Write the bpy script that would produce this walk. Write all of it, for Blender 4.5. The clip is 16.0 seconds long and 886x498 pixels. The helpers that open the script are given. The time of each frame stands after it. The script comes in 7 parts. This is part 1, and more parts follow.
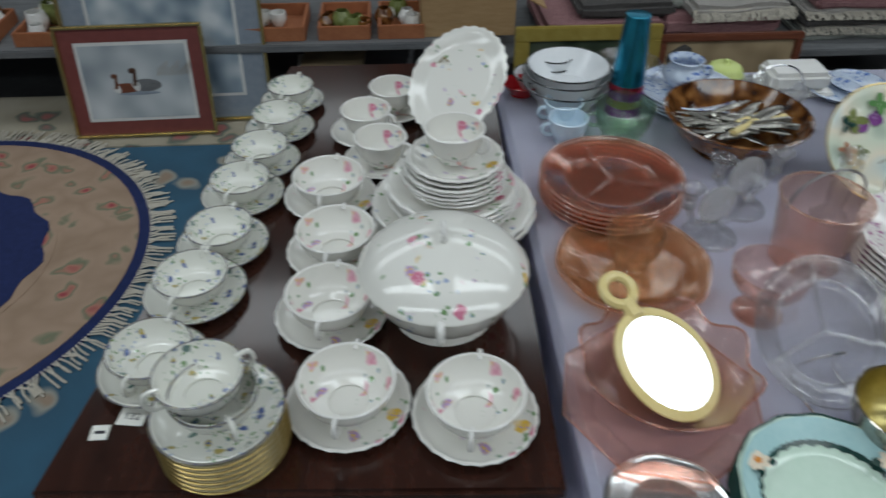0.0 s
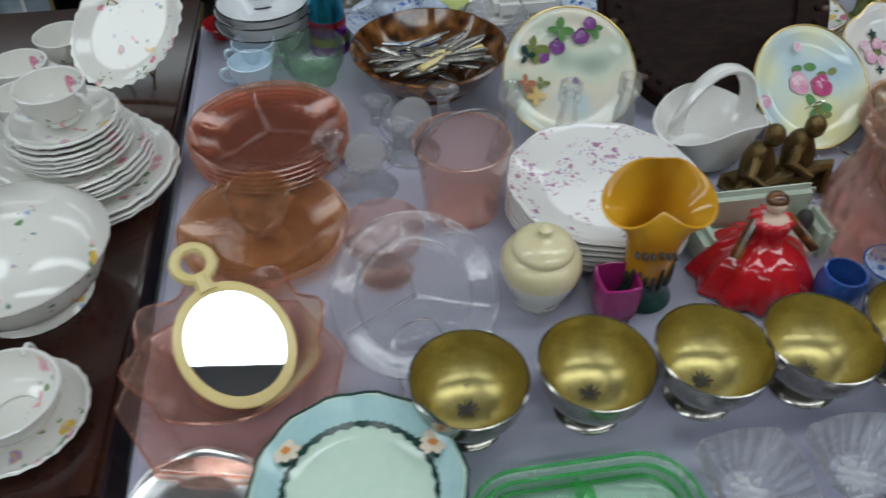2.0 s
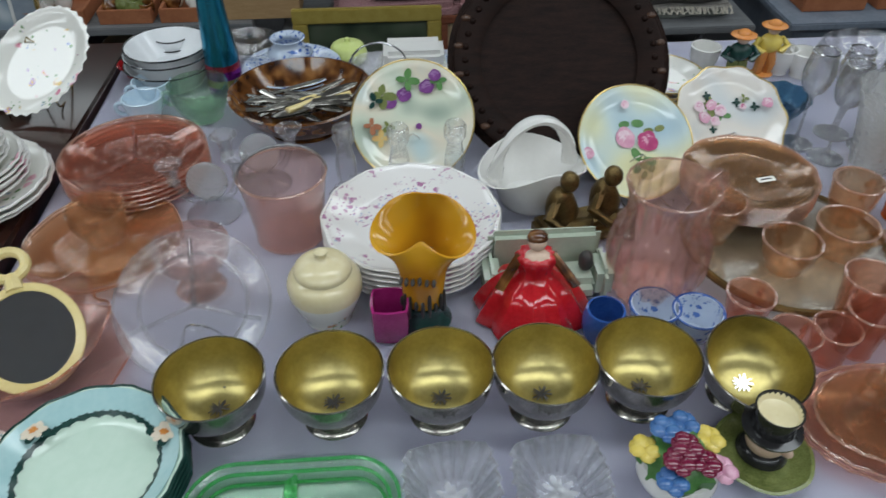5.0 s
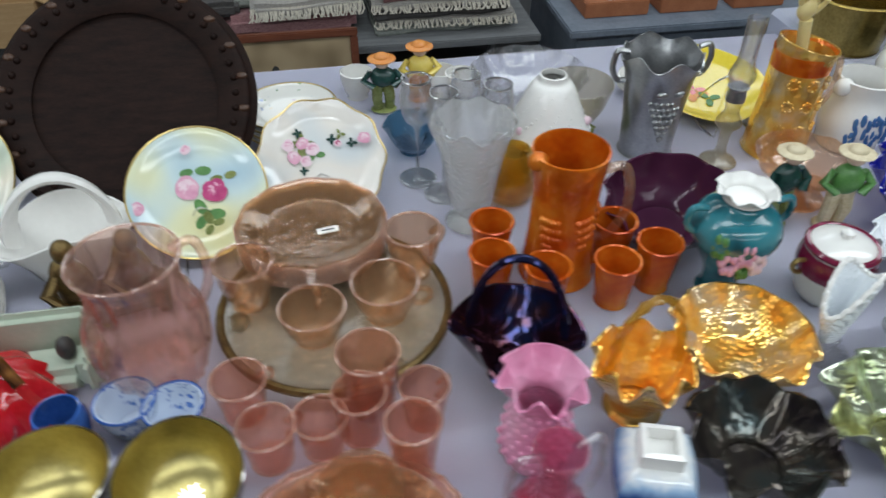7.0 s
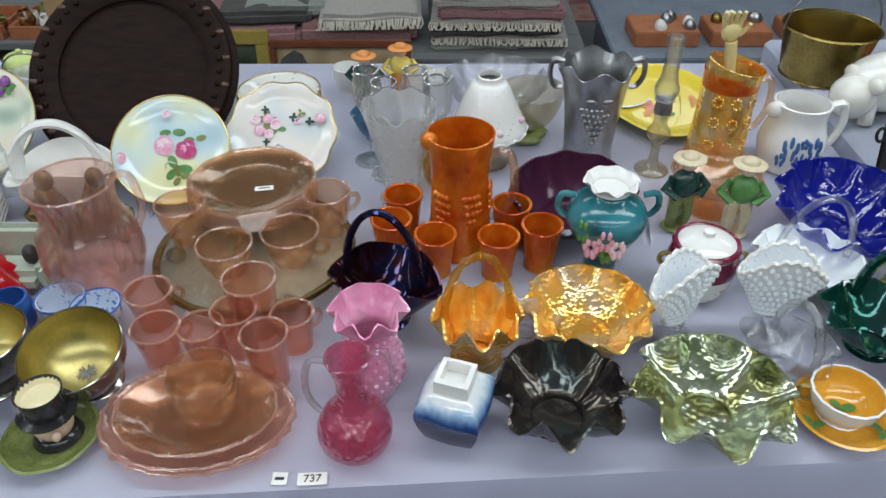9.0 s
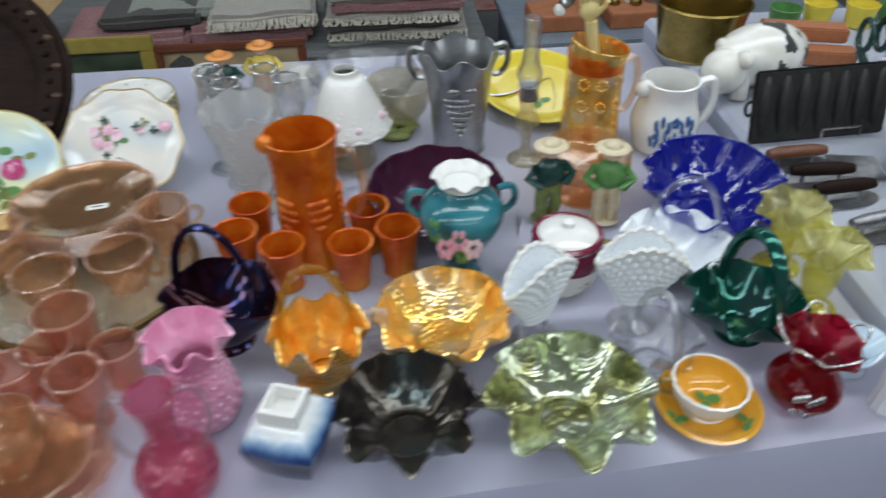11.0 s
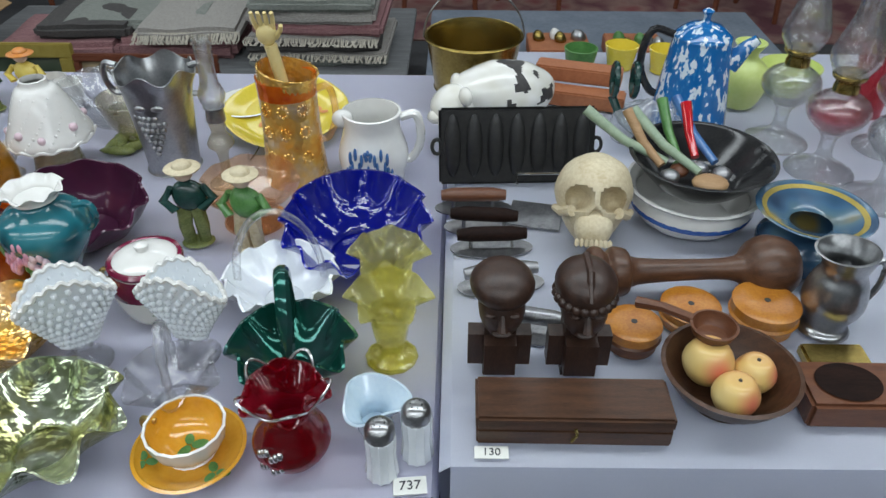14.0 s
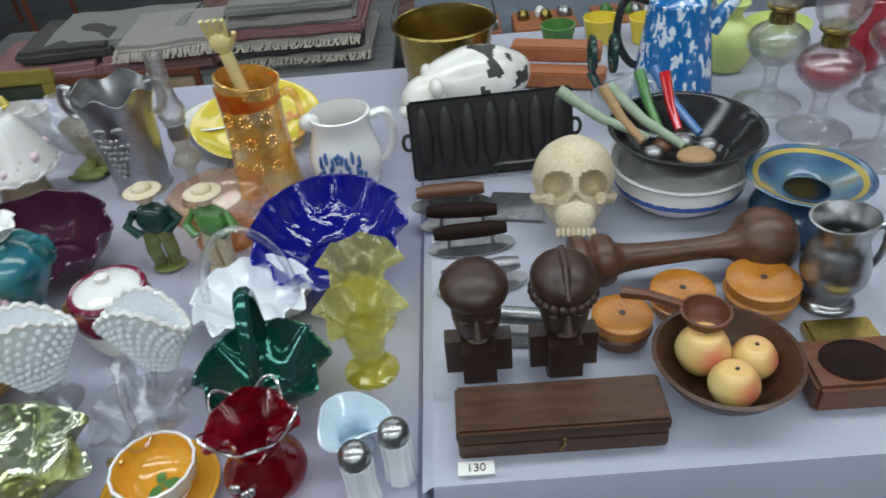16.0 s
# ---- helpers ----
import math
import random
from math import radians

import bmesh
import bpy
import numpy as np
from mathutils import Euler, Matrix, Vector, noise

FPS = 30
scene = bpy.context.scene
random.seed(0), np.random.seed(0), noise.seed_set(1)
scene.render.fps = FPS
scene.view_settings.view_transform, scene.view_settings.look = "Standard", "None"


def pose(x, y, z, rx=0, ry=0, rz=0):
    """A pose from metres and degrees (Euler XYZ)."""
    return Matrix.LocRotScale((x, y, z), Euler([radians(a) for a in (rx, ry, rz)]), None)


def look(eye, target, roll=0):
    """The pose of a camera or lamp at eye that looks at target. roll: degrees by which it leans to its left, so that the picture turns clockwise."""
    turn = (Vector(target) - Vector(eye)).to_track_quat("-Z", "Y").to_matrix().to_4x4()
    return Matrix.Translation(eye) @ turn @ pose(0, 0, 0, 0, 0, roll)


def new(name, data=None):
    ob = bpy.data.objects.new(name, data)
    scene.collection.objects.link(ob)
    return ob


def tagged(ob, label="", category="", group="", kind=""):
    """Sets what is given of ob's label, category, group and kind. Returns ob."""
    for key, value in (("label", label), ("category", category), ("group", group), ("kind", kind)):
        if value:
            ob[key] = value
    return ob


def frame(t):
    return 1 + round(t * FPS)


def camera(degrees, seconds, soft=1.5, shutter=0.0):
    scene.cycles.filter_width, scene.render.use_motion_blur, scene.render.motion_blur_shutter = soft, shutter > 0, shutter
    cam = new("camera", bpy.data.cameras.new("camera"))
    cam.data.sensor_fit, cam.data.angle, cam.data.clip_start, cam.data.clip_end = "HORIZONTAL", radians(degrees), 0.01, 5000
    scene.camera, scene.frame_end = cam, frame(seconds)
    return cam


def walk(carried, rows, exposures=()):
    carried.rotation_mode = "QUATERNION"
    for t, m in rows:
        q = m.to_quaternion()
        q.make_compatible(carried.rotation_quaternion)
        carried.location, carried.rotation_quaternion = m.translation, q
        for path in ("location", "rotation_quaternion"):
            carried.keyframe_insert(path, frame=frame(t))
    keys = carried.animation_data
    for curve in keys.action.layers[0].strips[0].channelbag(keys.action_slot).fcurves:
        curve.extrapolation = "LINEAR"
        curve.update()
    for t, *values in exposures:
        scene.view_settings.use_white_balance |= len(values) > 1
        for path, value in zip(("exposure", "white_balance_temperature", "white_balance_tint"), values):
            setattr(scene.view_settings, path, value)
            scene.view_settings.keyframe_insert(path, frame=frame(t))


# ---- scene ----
cam = camera(61.8, 16.0, 1.5, 0.5)
PATH = [
    (0, (-0.064, 0.002, 1.511), (0.03, 1.536, 0.232), 0.2),
    (0.5, (0.038, -0.038, 1.5), (0.28, 1.481, 0.222), 0.5),
    (1, (0.161, -0.06, 1.493), (0.501, 1.423, 0.195), 1.2),
    (1.5, (0.289, 0.014, 1.475), (0.558, 1.501, 0.165), 1.6),
    (2, (0.415, 0.061, 1.472), (0.622, 1.462, 0.059), -0.3),
    (2.5, (0.577, 0.022, 1.479), (0.652, 1.462, 0.093), 1.1),
    (3, (0.68, -0.051, 1.487), (0.648, 1.375, 0.085), 0.0),
    (3.2, (0.698, -0.076, 1.484), (0.679, 1.396, 0.131), -0.1),
    (5.3, (0.755, -0.06, 1.504), (0.918, 1.467, 0.222), 0.7),
    (5.5, (0.787, -0.051, 1.503), (1.007, 1.495, 0.253), 1.4),
    (6, (0.924, -0.002, 1.477), (1.257, 1.486, 0.183), 0.9),
    (6.5, (1.138, 0.058, 1.473), (1.549, 1.56, 0.218), 2.6),
    (7, (1.332, 0.036, 1.468), (1.606, 1.538, 0.176), 0.4),
    (7.5, (1.545, -0.073, 1.485), (1.655, 1.484, 0.234), 2.0),
    (8, (1.612, -0.146, 1.486), (1.583, 1.411, 0.231), -0.9),
    (8.2, (1.619, -0.158, 1.491), (1.594, 1.423, 0.266), -0.8),
    (10.3, (1.607, -0.149, 1.485), (1.619, 1.4, 0.219), 0.5),
    (10.5, (1.629, -0.143, 1.478), (1.655, 1.404, 0.211), 0.1),
    (11, (1.752, -0.095, 1.452), (1.889, 1.464, 0.207), -1.0),
    (11.5, (1.949, -0.035, 1.422), (2.144, 1.521, 0.18), 1.5),
    (12, (2.155, -0.036, 1.401), (2.266, 1.539, 0.174), -0.0),
    (12.5, (2.356, -0.083, 1.415), (2.328, 1.477, 0.165), 0.9),
    (13, (2.389, -0.082, 1.426), (2.297, 1.516, 0.225), -0.7),
    (13.5, (2.389, -0.078, 1.423), (2.343, 1.518, 0.219), 0.4),
    (14, (2.396, -0.081, 1.424), (2.366, 1.53, 0.24), 0.1),
    (14.5, (2.397, -0.075, 1.421), (2.349, 1.513, 0.206), -1.1),
    (15, (2.398, -0.067, 1.418), (2.347, 1.533, 0.219), -0.5),
    (15.5, (2.408, -0.054, 1.415), (2.332, 1.539, 0.209), -2.0),
    (16, (2.449, -0.029, 1.405), (2.374, 1.564, 0.197), -6.0),
]
EXPOSURES = [(0, -0.5), (3.2, -0.46), (5.3, -0.26), (8, 0.06), (11, 0.03), (16, 0.02)]
walk(cam, [(t, look(eye, target, roll)) for t, eye, target, roll in PATH], EXPOSURES)

# ---- light ----
world = bpy.data.worlds.new("hall_air")
scene.world = world
world.use_nodes = True
world.node_tree.nodes["Background"].inputs[0].default_value = (0.7, 0.7, 0.7, 1)
world.node_tree.nodes["Background"].inputs[1].default_value = 0.12

# rows of fluorescent fixtures: place across the hall and power per metre of length
ROWS_OF_TUBES = ((-3.3, 8.6), (-1.3, 11.6), (0.75, 10.6), (3.0, 6.0), (5.2, 4.6))
SPANS = ((-3.7, -0.3), (0.3, 5.3))
for ty, power in ROWS_OF_TUBES:
    for x0, x1 in SPANS:
        data = bpy.data.lights.new("fluorescent_tubes", "AREA")
        data.shape, data.size, data.size_y = "RECTANGLE", x1 - x0, 0.5
        data.energy, data.color = power * (x1 - x0), (0.87, 0.955, 1.0)
        lamp = new("fluorescent_tubes", data)
        lamp.matrix_basis = pose((x0 + x1) / 2, ty, 2.93)


# ---- materials ----
def nodes_of(name):
    m = bpy.data.materials.new(name)
    m.use_nodes = True
    return m, m.node_tree.nodes, m.node_tree.links, m.node_tree.nodes["Principled BSDF"]


def rgb(c):
    return (c[0], c[1], c[2], 1)


def ramp(nodes, stops, mode="LINEAR"):
    r = nodes.new("ShaderNodeValToRGB")
    r.color_ramp.interpolation = mode
    el = r.color_ramp.elements
    while len(el) < len(stops):
        el.new(0.5)
    for e, (p, c) in zip(el, stops):
        e.position, e.color = p, rgb(c)
    return r


def coords(nodes, links, scale=(1, 1, 1)):
    tc, mp = nodes.new("ShaderNodeTexCoord"), nodes.new("ShaderNodeMapping")
    mp.inputs["Scale"].default_value = scale
    links.new(tc.outputs["Object"], mp.inputs["Vector"])
    return mp.outputs["Vector"]


def noise_tex(nodes, links, vec, scale, detail=4, rough=0.55):
    n = nodes.new("ShaderNodeTexNoise")
    n.inputs["Scale"].default_value, n.inputs["Detail"].default_value, n.inputs["Roughness"].default_value = scale, detail, rough
    links.new(vec, n.inputs["Vector"])
    return n


def bump(nodes, links, height, bsdf, strength=0.2, dist=0.002):
    b = nodes.new("ShaderNodeBump")
    b.inputs["Strength"].default_value, b.inputs["Distance"].default_value = strength, dist
    links.new(height, b.inputs["Height"])
    links.new(b.outputs["Normal"], bsdf.inputs["Normal"])
    return b


def surface(name, a, b, scale=30, rough=0.5, metal=0.0, bumps=0.15, stretch=(1, 1, 1), coat=0.0, fine=8.0):
    """Two-tone surface with grain at two scales."""
    m, N, L, B = nodes_of(name)
    v = coords(N, L, stretch)
    n1, n2 = noise_tex(N, L, v, scale), noise_tex(N, L, v, scale * fine, 3)
    mx = N.new("ShaderNodeMath")
    mx.operation = "MULTIPLY_ADD"
    mx.inputs[1].default_value = 0.35
    L.new(n2.outputs["Fac"], mx.inputs[0])
    ad = N.new("ShaderNodeMath")
    ad.operation = "MULTIPLY"
    ad.inputs[1].default_value = 0.65
    L.new(n1.outputs["Fac"], ad.inputs[0])
    L.new(ad.outputs[0], mx.inputs[2])
    r = ramp(N, [(0.32, a), (0.68, b)])
    L.new(mx.outputs[0], r.inputs[0])
    L.new(r.outputs[0], B.inputs["Base Color"])
    B.inputs["Roughness"].default_value, B.inputs["Metallic"].default_value = rough, metal
    B.inputs["Coat Weight"].default_value, B.inputs["Coat Roughness"].default_value = coat, 0.08
    if bumps:
        bump(N, L, mx.outputs[0], B, bumps)
    return m


def glass(name, tint, body=0.12, relief=0.0, rscale=120.0, rough=0.04, ior=1.5, cells=False, bend=0.08):
    """Thin coloured pressed glass: it lets light through with its tint, and shines at grazing angles."""
    m, N, L, B = nodes_of(name)
    N.remove(B)
    out = N["Material Output"]
    tr, gl, df, tl = (N.new("ShaderNodeBsdf" + k) for k in ("Transparent", "Glossy", "Diffuse", "Translucent"))
    tr.inputs[0].default_value, df.inputs[0].default_value, tl.inputs[0].default_value = rgb([q ** 0.4 for q in tint]), rgb(tint), rgb(tint)
    gl.inputs["Roughness"].default_value = rough
    fr = N.new("ShaderNodeLayerWeight")
    fr.inputs["Blend"].default_value = 0.5
    power = N.new("ShaderNodeMath")
    power.operation = "POWER"
    power.inputs[1].default_value = 2.6
    L.new(fr.outputs["Facing"], power.inputs[0])
    edge = N.new("ShaderNodeMapRange")
    edge.inputs["From Min"].default_value, edge.inputs["From Max"].default_value = 0.0, 1.0
    edge.inputs["To Min"].default_value, edge.inputs["To Max"].default_value = 0.06 * (ior / 1.5) ** 3, 0.7
    L.new(power.outputs[0], edge.inputs["Value"])
    m0, m1, m2 = (N.new("ShaderNodeMixShader") for _ in range(3))
    L.new(df.outputs[0], m0.inputs[1])
    L.new(tl.outputs[0], m0.inputs[2])
    m0.inputs[0].default_value = 0.5
    m1.inputs[0].default_value = body * 0.7
    rf, mr = N.new("ShaderNodeBsdfRefraction"), N.new("ShaderNodeMixShader")
    rf.inputs["Color"].default_value = tr.inputs[0].default_value
    rf.inputs["Roughness"].default_value, rf.inputs["IOR"].default_value = rough * 0.5, 1.42
    mr.inputs[0].default_value = bend
    L.new(tr.outputs[0], mr.inputs[1])
    L.new(rf.outputs[0], mr.inputs[2])
    L.new(mr.outputs[0], m1.inputs[1])
    L.new(m0.outputs[0], m1.inputs[2])
    L.new(edge.outputs[0], m2.inputs[0])
    L.new(m1.outputs[0], m2.inputs[1])
    L.new(gl.outputs[0], m2.inputs[2])
    L.new(m2.outputs[0], out.inputs[0])
    v = coords(N, L)
    if cells:
        t = N.new("ShaderNodeTexVoronoi")
        t.inputs["Scale"].default_value = rscale
        L.new(v, t.inputs["Vector"])
        h = t.outputs["Distance"]
    else:
        h = noise_tex(N, L, v, rscale, 2).outputs["Fac"]
    b = N.new("ShaderNodeBump")
    b.inputs["Strength"].default_value, b.inputs["Distance"].default_value = max(relief, 0.05), 0.003
    L.new(h, b.inputs["Height"])
    for s in (gl, fr, rf):
        L.new(b.outputs["Normal"], s.inputs["Normal"])
    return m


def carnival(name, stops, metal=0.75, rough=0.16, scale=14, relief=0.5, cells=60):
    """Iridescent pressed glass: colours drift over a lustrous, moulded skin."""
    m, N, L, B = nodes_of(name)
    v = coords(N, L)
    n = noise_tex(N, L, v, scale, 3)
    r = ramp(N, [(0.3 + 0.4 * i / max(1, len(stops) - 1), c) for i, c in enumerate(stops)])
    L.new(n.outputs["Fac"], r.inputs[0])
    L.new(r.outputs[0], B.inputs["Base Color"])
    B.inputs["Metallic"].default_value, B.inputs["Roughness"].default_value = metal, rough
    t = N.new("ShaderNodeTexVoronoi")
    t.inputs["Scale"].default_value = cells
    L.new(v, t.inputs["Vector"])
    bump(N, L, t.outputs["Distance"], B, relief, 0.004)
    return m


def china(name, ground, blossoms, scale=55, cover=0.52, rough=0.12, leaf=(0.16, 0.3, 0.12)):
    """Glazed china with scattered painted blossoms and leaves."""
    m, N, L, B = nodes_of(name)
    v = coords(N, L)
    warp = noise_tex(N, L, v, 90, 2)
    add = N.new("ShaderNodeMixRGB")
    add.blend_type = "ADD"
    add.inputs[0].default_value = 0.012
    L.new(v, add.inputs[1])
    L.new(warp.outputs["Color"], add.inputs[2])
    colour = None
    petal = noise_tex(N, L, v, 260, 1)
    where = noise_tex(N, L, v, 17, 1)
    gate = ramp(N, [(cover, (0, 0, 0)), (cover + 0.03, (1, 1, 1))])
    L.new(where.outputs["Fac"], gate.inputs[0])
    base = N.new("ShaderNodeRGB")
    base.outputs[0].default_value = rgb(ground)
    colour = base.outputs[0]
    for k, (sc, width, stops) in enumerate(((scale * 2.2, 0.36, [(0.0, leaf), (0.5, leaf), (0.75, (0.35, 0.42, 0.6))]),
                                            (scale, 0.4, [(i / len(blossoms), c) for i, c in enumerate(blossoms)]))):
        t = N.new("ShaderNodeTexVoronoi")
        t.inputs["Scale"].default_value = sc
        L.new(add.outputs[0], t.inputs["Vector"])
        spot = ramp(N, [(width - 0.08, (1, 1, 1)), (width, (0, 0, 0))])
        L.new(t.outputs["Distance"], spot.inputs[0])
        sep = N.new("ShaderNodeSeparateColor")
        L.new(t.outputs["Color"], sep.inputs[0])
        hue = ramp(N, stops, "CONSTANT")
        mottle = N.new("ShaderNodeMath")
        mottle.operation = "MULTIPLY_ADD"
        mottle.inputs[1].default_value = 0.55
        L.new(petal.outputs["Fac"], mottle.inputs[0])
        L.new(sep.outputs[0], mottle.inputs[2])
        wrap = N.new("ShaderNodeMath")
        wrap.operation = "FRACT"
        L.new(mottle.outputs[0], wrap.inputs[0])
        L.new(wrap.outputs[0], hue.inputs[0])
        pick = N.new("ShaderNodeMath")
        pick.operation = "GREATER_THAN"
        pick.inputs[1].default_value = 0.35
        L.new(sep.outputs[1], pick.inputs[0])
        f1, f2 = N.new("ShaderNodeMath"), N.new("ShaderNodeMath")
        f1.operation = f2.operation = "MULTIPLY"
        L.new(spot.outputs[0], f1.inputs[0])
        L.new(gate.outputs[0], f1.inputs[1])
        L.new(f1.outputs[0], f2.inputs[0])
        L.new(pick.outputs[0], f2.inputs[1])
        mix = N.new("ShaderNodeMixRGB")
        L.new(f2.outputs[0], mix.inputs[0])
        L.new(colour, mix.inputs[1])
        L.new(hue.outputs[0], mix.inputs[2])
        colour = mix.outputs[0]
    L.new(colour, B.inputs["Base Color"])
    B.inputs["Roughness"].default_value = rough
    B.inputs["Coat Weight"].default_value = 0.4
    B.inputs["Coat Roughness"].default_value = 0.05
    return m


def washed(name, stops, scale=7, rough=0.12):
    """Glaze with soft painted clouds of colour."""
    m, N, L, B = nodes_of(name)
    n = noise_tex(N, L, coords(N, L), scale, 1)
    r = ramp(N, [(0.3 + 0.4 * i / max(1, len(stops) - 1), c) for i, c in enumerate(stops)])
    L.new(n.outputs["Fac"], r.inputs[0])
    L.new(r.outputs[0], B.inputs["Base Color"])
    B.inputs["Roughness"].default_value = rough
    B.inputs["Coat Weight"].default_value = 0.3
    return m


M = {}
PORCELAIN = (0.78, 0.77, 0.72)
M["floral"] = china("floral_china", PORCELAIN, [(0.62, 0.2, 0.3), (0.75, 0.42, 0.5), (0.75, 0.5, 0.08), (0.45, 0.3, 0.55), (0.7, 0.3, 0.38)], 36, 0.56)
M["bluegold"] = china("blue_gold_china", (0.74, 0.74, 0.68), [(0.1, 0.14, 0.32), (0.45, 0.36, 0.12), (0.14, 0.22, 0.2)], 75, 0.47)
M["mauve"] = china("mauve_transfer_china", (0.78, 0.76, 0.74), [(0.42, 0.2, 0.34), (0.5, 0.3, 0.42)], 80, 0.47, leaf=(0.5, 0.3, 0.42))
M["willow"] = china("blue_transfer_china", (0.55, 0.63, 0.75), [(0.05, 0.12, 0.42), (0.1, 0.2, 0.5)], 90, 0.42, leaf=(0.08, 0.15, 0.45))
M["tinyflower"] = china("sprigged_china", (0.75, 0.74, 0.66), [(0.5, 0.22, 0.08), (0.6, 0.4, 0.3)], 60, 0.58)
M["white"] = surface("white_glaze", (0.76, 0.75, 0.72), (0.82, 0.81, 0.78), 12, 0.12, coat=0.3, bumps=0.02)
M["cream"] = surface("cream_glaze", (0.72, 0.62, 0.36), (0.78, 0.7, 0.46), 15, 0.2, coat=0.3, bumps=0.02)
M["ivory"] = surface("ivory_celluloid", (0.72, 0.58, 0.24), (0.8, 0.66, 0.32), 25, 0.3, bumps=0.02)
M["gilt"] = surface("gilt_edge", (0.42, 0.3, 0.1), (0.6, 0.45, 0.18), 80, 0.28, 0.9, 0.05)
M["navyband"] = surface("navy_gold_border", (0.06, 0.08, 0.18), (0.3, 0.26, 0.14), 160, 0.18, bumps=0.0)
M["milk"] = surface("milk_glass", (0.78, 0.82, 0.86), (0.85, 0.88, 0.9), 20, 0.1, coat=0.4, bumps=0.02)
M["bluemilk"] = surface("pale_blue_milk_glass", (0.5, 0.64, 0.76), (0.62, 0.74, 0.82), 20, 0.1, coat=0.4, bumps=0.02)
M["enamel"] = surface("chipped_white_enamel", (0.74, 0.76, 0.78), (0.82, 0.83, 0.84), 9, 0.15, bumps=0.04)
M["black"] = surface("black_enamel", (0.012, 0.012, 0.014), (0.03, 0.03, 0.03), 40, 0.15, bumps=0.05)
M["iron"] = surface("seasoned_cast_iron", (0.012, 0.012, 0.013), (0.035, 0.034, 0.033), 90, 0.5, 0.3, 0.4)
M["steel"] = surface("worn_steel", (0.2, 0.2, 0.21), (0.42, 0.42, 0.43), 60, 0.35, 0.9, 0.1)
M["pewter"] = surface("dented_pewter", (0.3, 0.31, 0.32), (0.48, 0.48, 0.48), 30, 0.28, 0.95, 0.15)
M["silver"] = surface("silver_plate", (0.62, 0.62, 0.62), (0.8, 0.8, 0.79), 25, 0.22, 1.0, 0.05)
M["chrome"] = surface("bright_wire", (0.6, 0.6, 0.6), (0.75, 0.75, 0.75), 50, 0.15, 1.0, 0.0)
M["brass"] = surface("tarnished_brass", (0.22, 0.15, 0.04), (0.42, 0.32, 0.1), 25, 0.25, 0.95, 0.12)
M["bronze"] = surface("patinated_bronze", (0.07, 0.045, 0.018), (0.24, 0.16, 0.06), 50, 0.35, 0.8, 0.4)
M["goldglaze"] = surface("gold_lustre", (0.4, 0.33, 0.12), (0.54, 0.46, 0.19), 20, 0.34, 0.95, 0.08)
M["silverluster"] = surface("smoky_silver_lustre", (0.2, 0.19, 0.17), (0.5, 0.48, 0.43), 30, 0.16, 0.9, 0.15)
M["mahogany"] = surface("dark_mahogany", (0.018, 0.007, 0.005), (0.05, 0.017, 0.011), 9, 0.16, bumps=0.05, stretch=(6, 1, 6), coat=0.35)
M["darkwood"] = surface("carved_dark_wood", (0.007, 0.004, 0.0035), (0.024, 0.011, 0.008), 18, 0.55, bumps=0.3, stretch=(1, 5, 1))
M["darkwood"].node_tree.nodes["Principled BSDF"].inputs["Specular IOR Level"].default_value = 0.1
M["ebonised"] = surface("waxed_dark_carving_wood", (0.02, 0.01, 0.007), (0.06, 0.03, 0.02), 22, 0.38, bumps=0.3, stretch=(4, 4, 1))
M["brownwood"] = surface("oiled_brown_wood", (0.035, 0.016, 0.009), (0.1, 0.045, 0.023), 20, 0.35, bumps=0.2, stretch=(1, 6, 6))
M["redwood"] = surface("reddish_turned_wood", (0.09, 0.03, 0.014), (0.17, 0.066, 0.03), 18, 0.38, bumps=0.15, stretch=(1, 7, 7))
M["maple"] = surface("old_turned_maple", (0.05, 0.022, 0.012), (0.13, 0.06, 0.032), 18, 0.36, bumps=0.15, stretch=(7, 7, 1))
M["burl"] = surface("amber_burl_wood", (0.34, 0.11, 0.01), (0.54, 0.23, 0.03), 40, 0.35, bumps=0.08, coat=0.1)
M["spoonwood"] = surface("worn_spoon_wood", (0.3, 0.17, 0.08), (0.45, 0.28, 0.14), 25, 0.55, bumps=0.15, stretch=(1, 1, 8))
M["bone"] = surface("yellowed_bone", (0.48, 0.38, 0.22), (0.74, 0.66, 0.48), 28, 0.5, bumps=0.35)
M["cloth"] = surface("lilac_white_cotton", (0.74, 0.74, 0.9), (0.8, 0.8, 0.93), 5, 0.85, bumps=0.2, fine=120)
M["cloth2"] = surface("blue_white_cotton", (0.74, 0.77, 0.89), (0.8, 0.82, 0.92), 5, 0.85, bumps=0.2, fine=120)
M["paper"] = surface("white_tag_paper", (0.75, 0.75, 0.7), (0.82, 0.82, 0.77), 30, 0.8, bumps=0.05)
M["ink"] = surface("black_ink", (0.015, 0.015, 0.02), (0.03, 0.03, 0.035), 60, 0.6, bumps=0.0)
M["cardboard"] = surface("brown_cardboard", (0.36, 0.22, 0.1), (0.46, 0.3, 0.15), 12, 0.85, bumps=0.1, stretch=(1, 1, 6))
M["greypaint"] = surface("scuffed_grey_bench_paint", (0.12, 0.15, 0.19), (0.2, 0.23, 0.28), 7, 0.55, bumps=0.1)
M["greywood"] = surface("weathered_bench_board", (0.1, 0.105, 0.11), (0.19, 0.195, 0.2), 6, 0.7, bumps=0.2, stretch=(1, 8, 8))
M["concrete"] = surface("hall_floor", (0.035, 0.037, 0.04), (0.07, 0.072, 0.076), 4, 0.6, bumps=0.1)
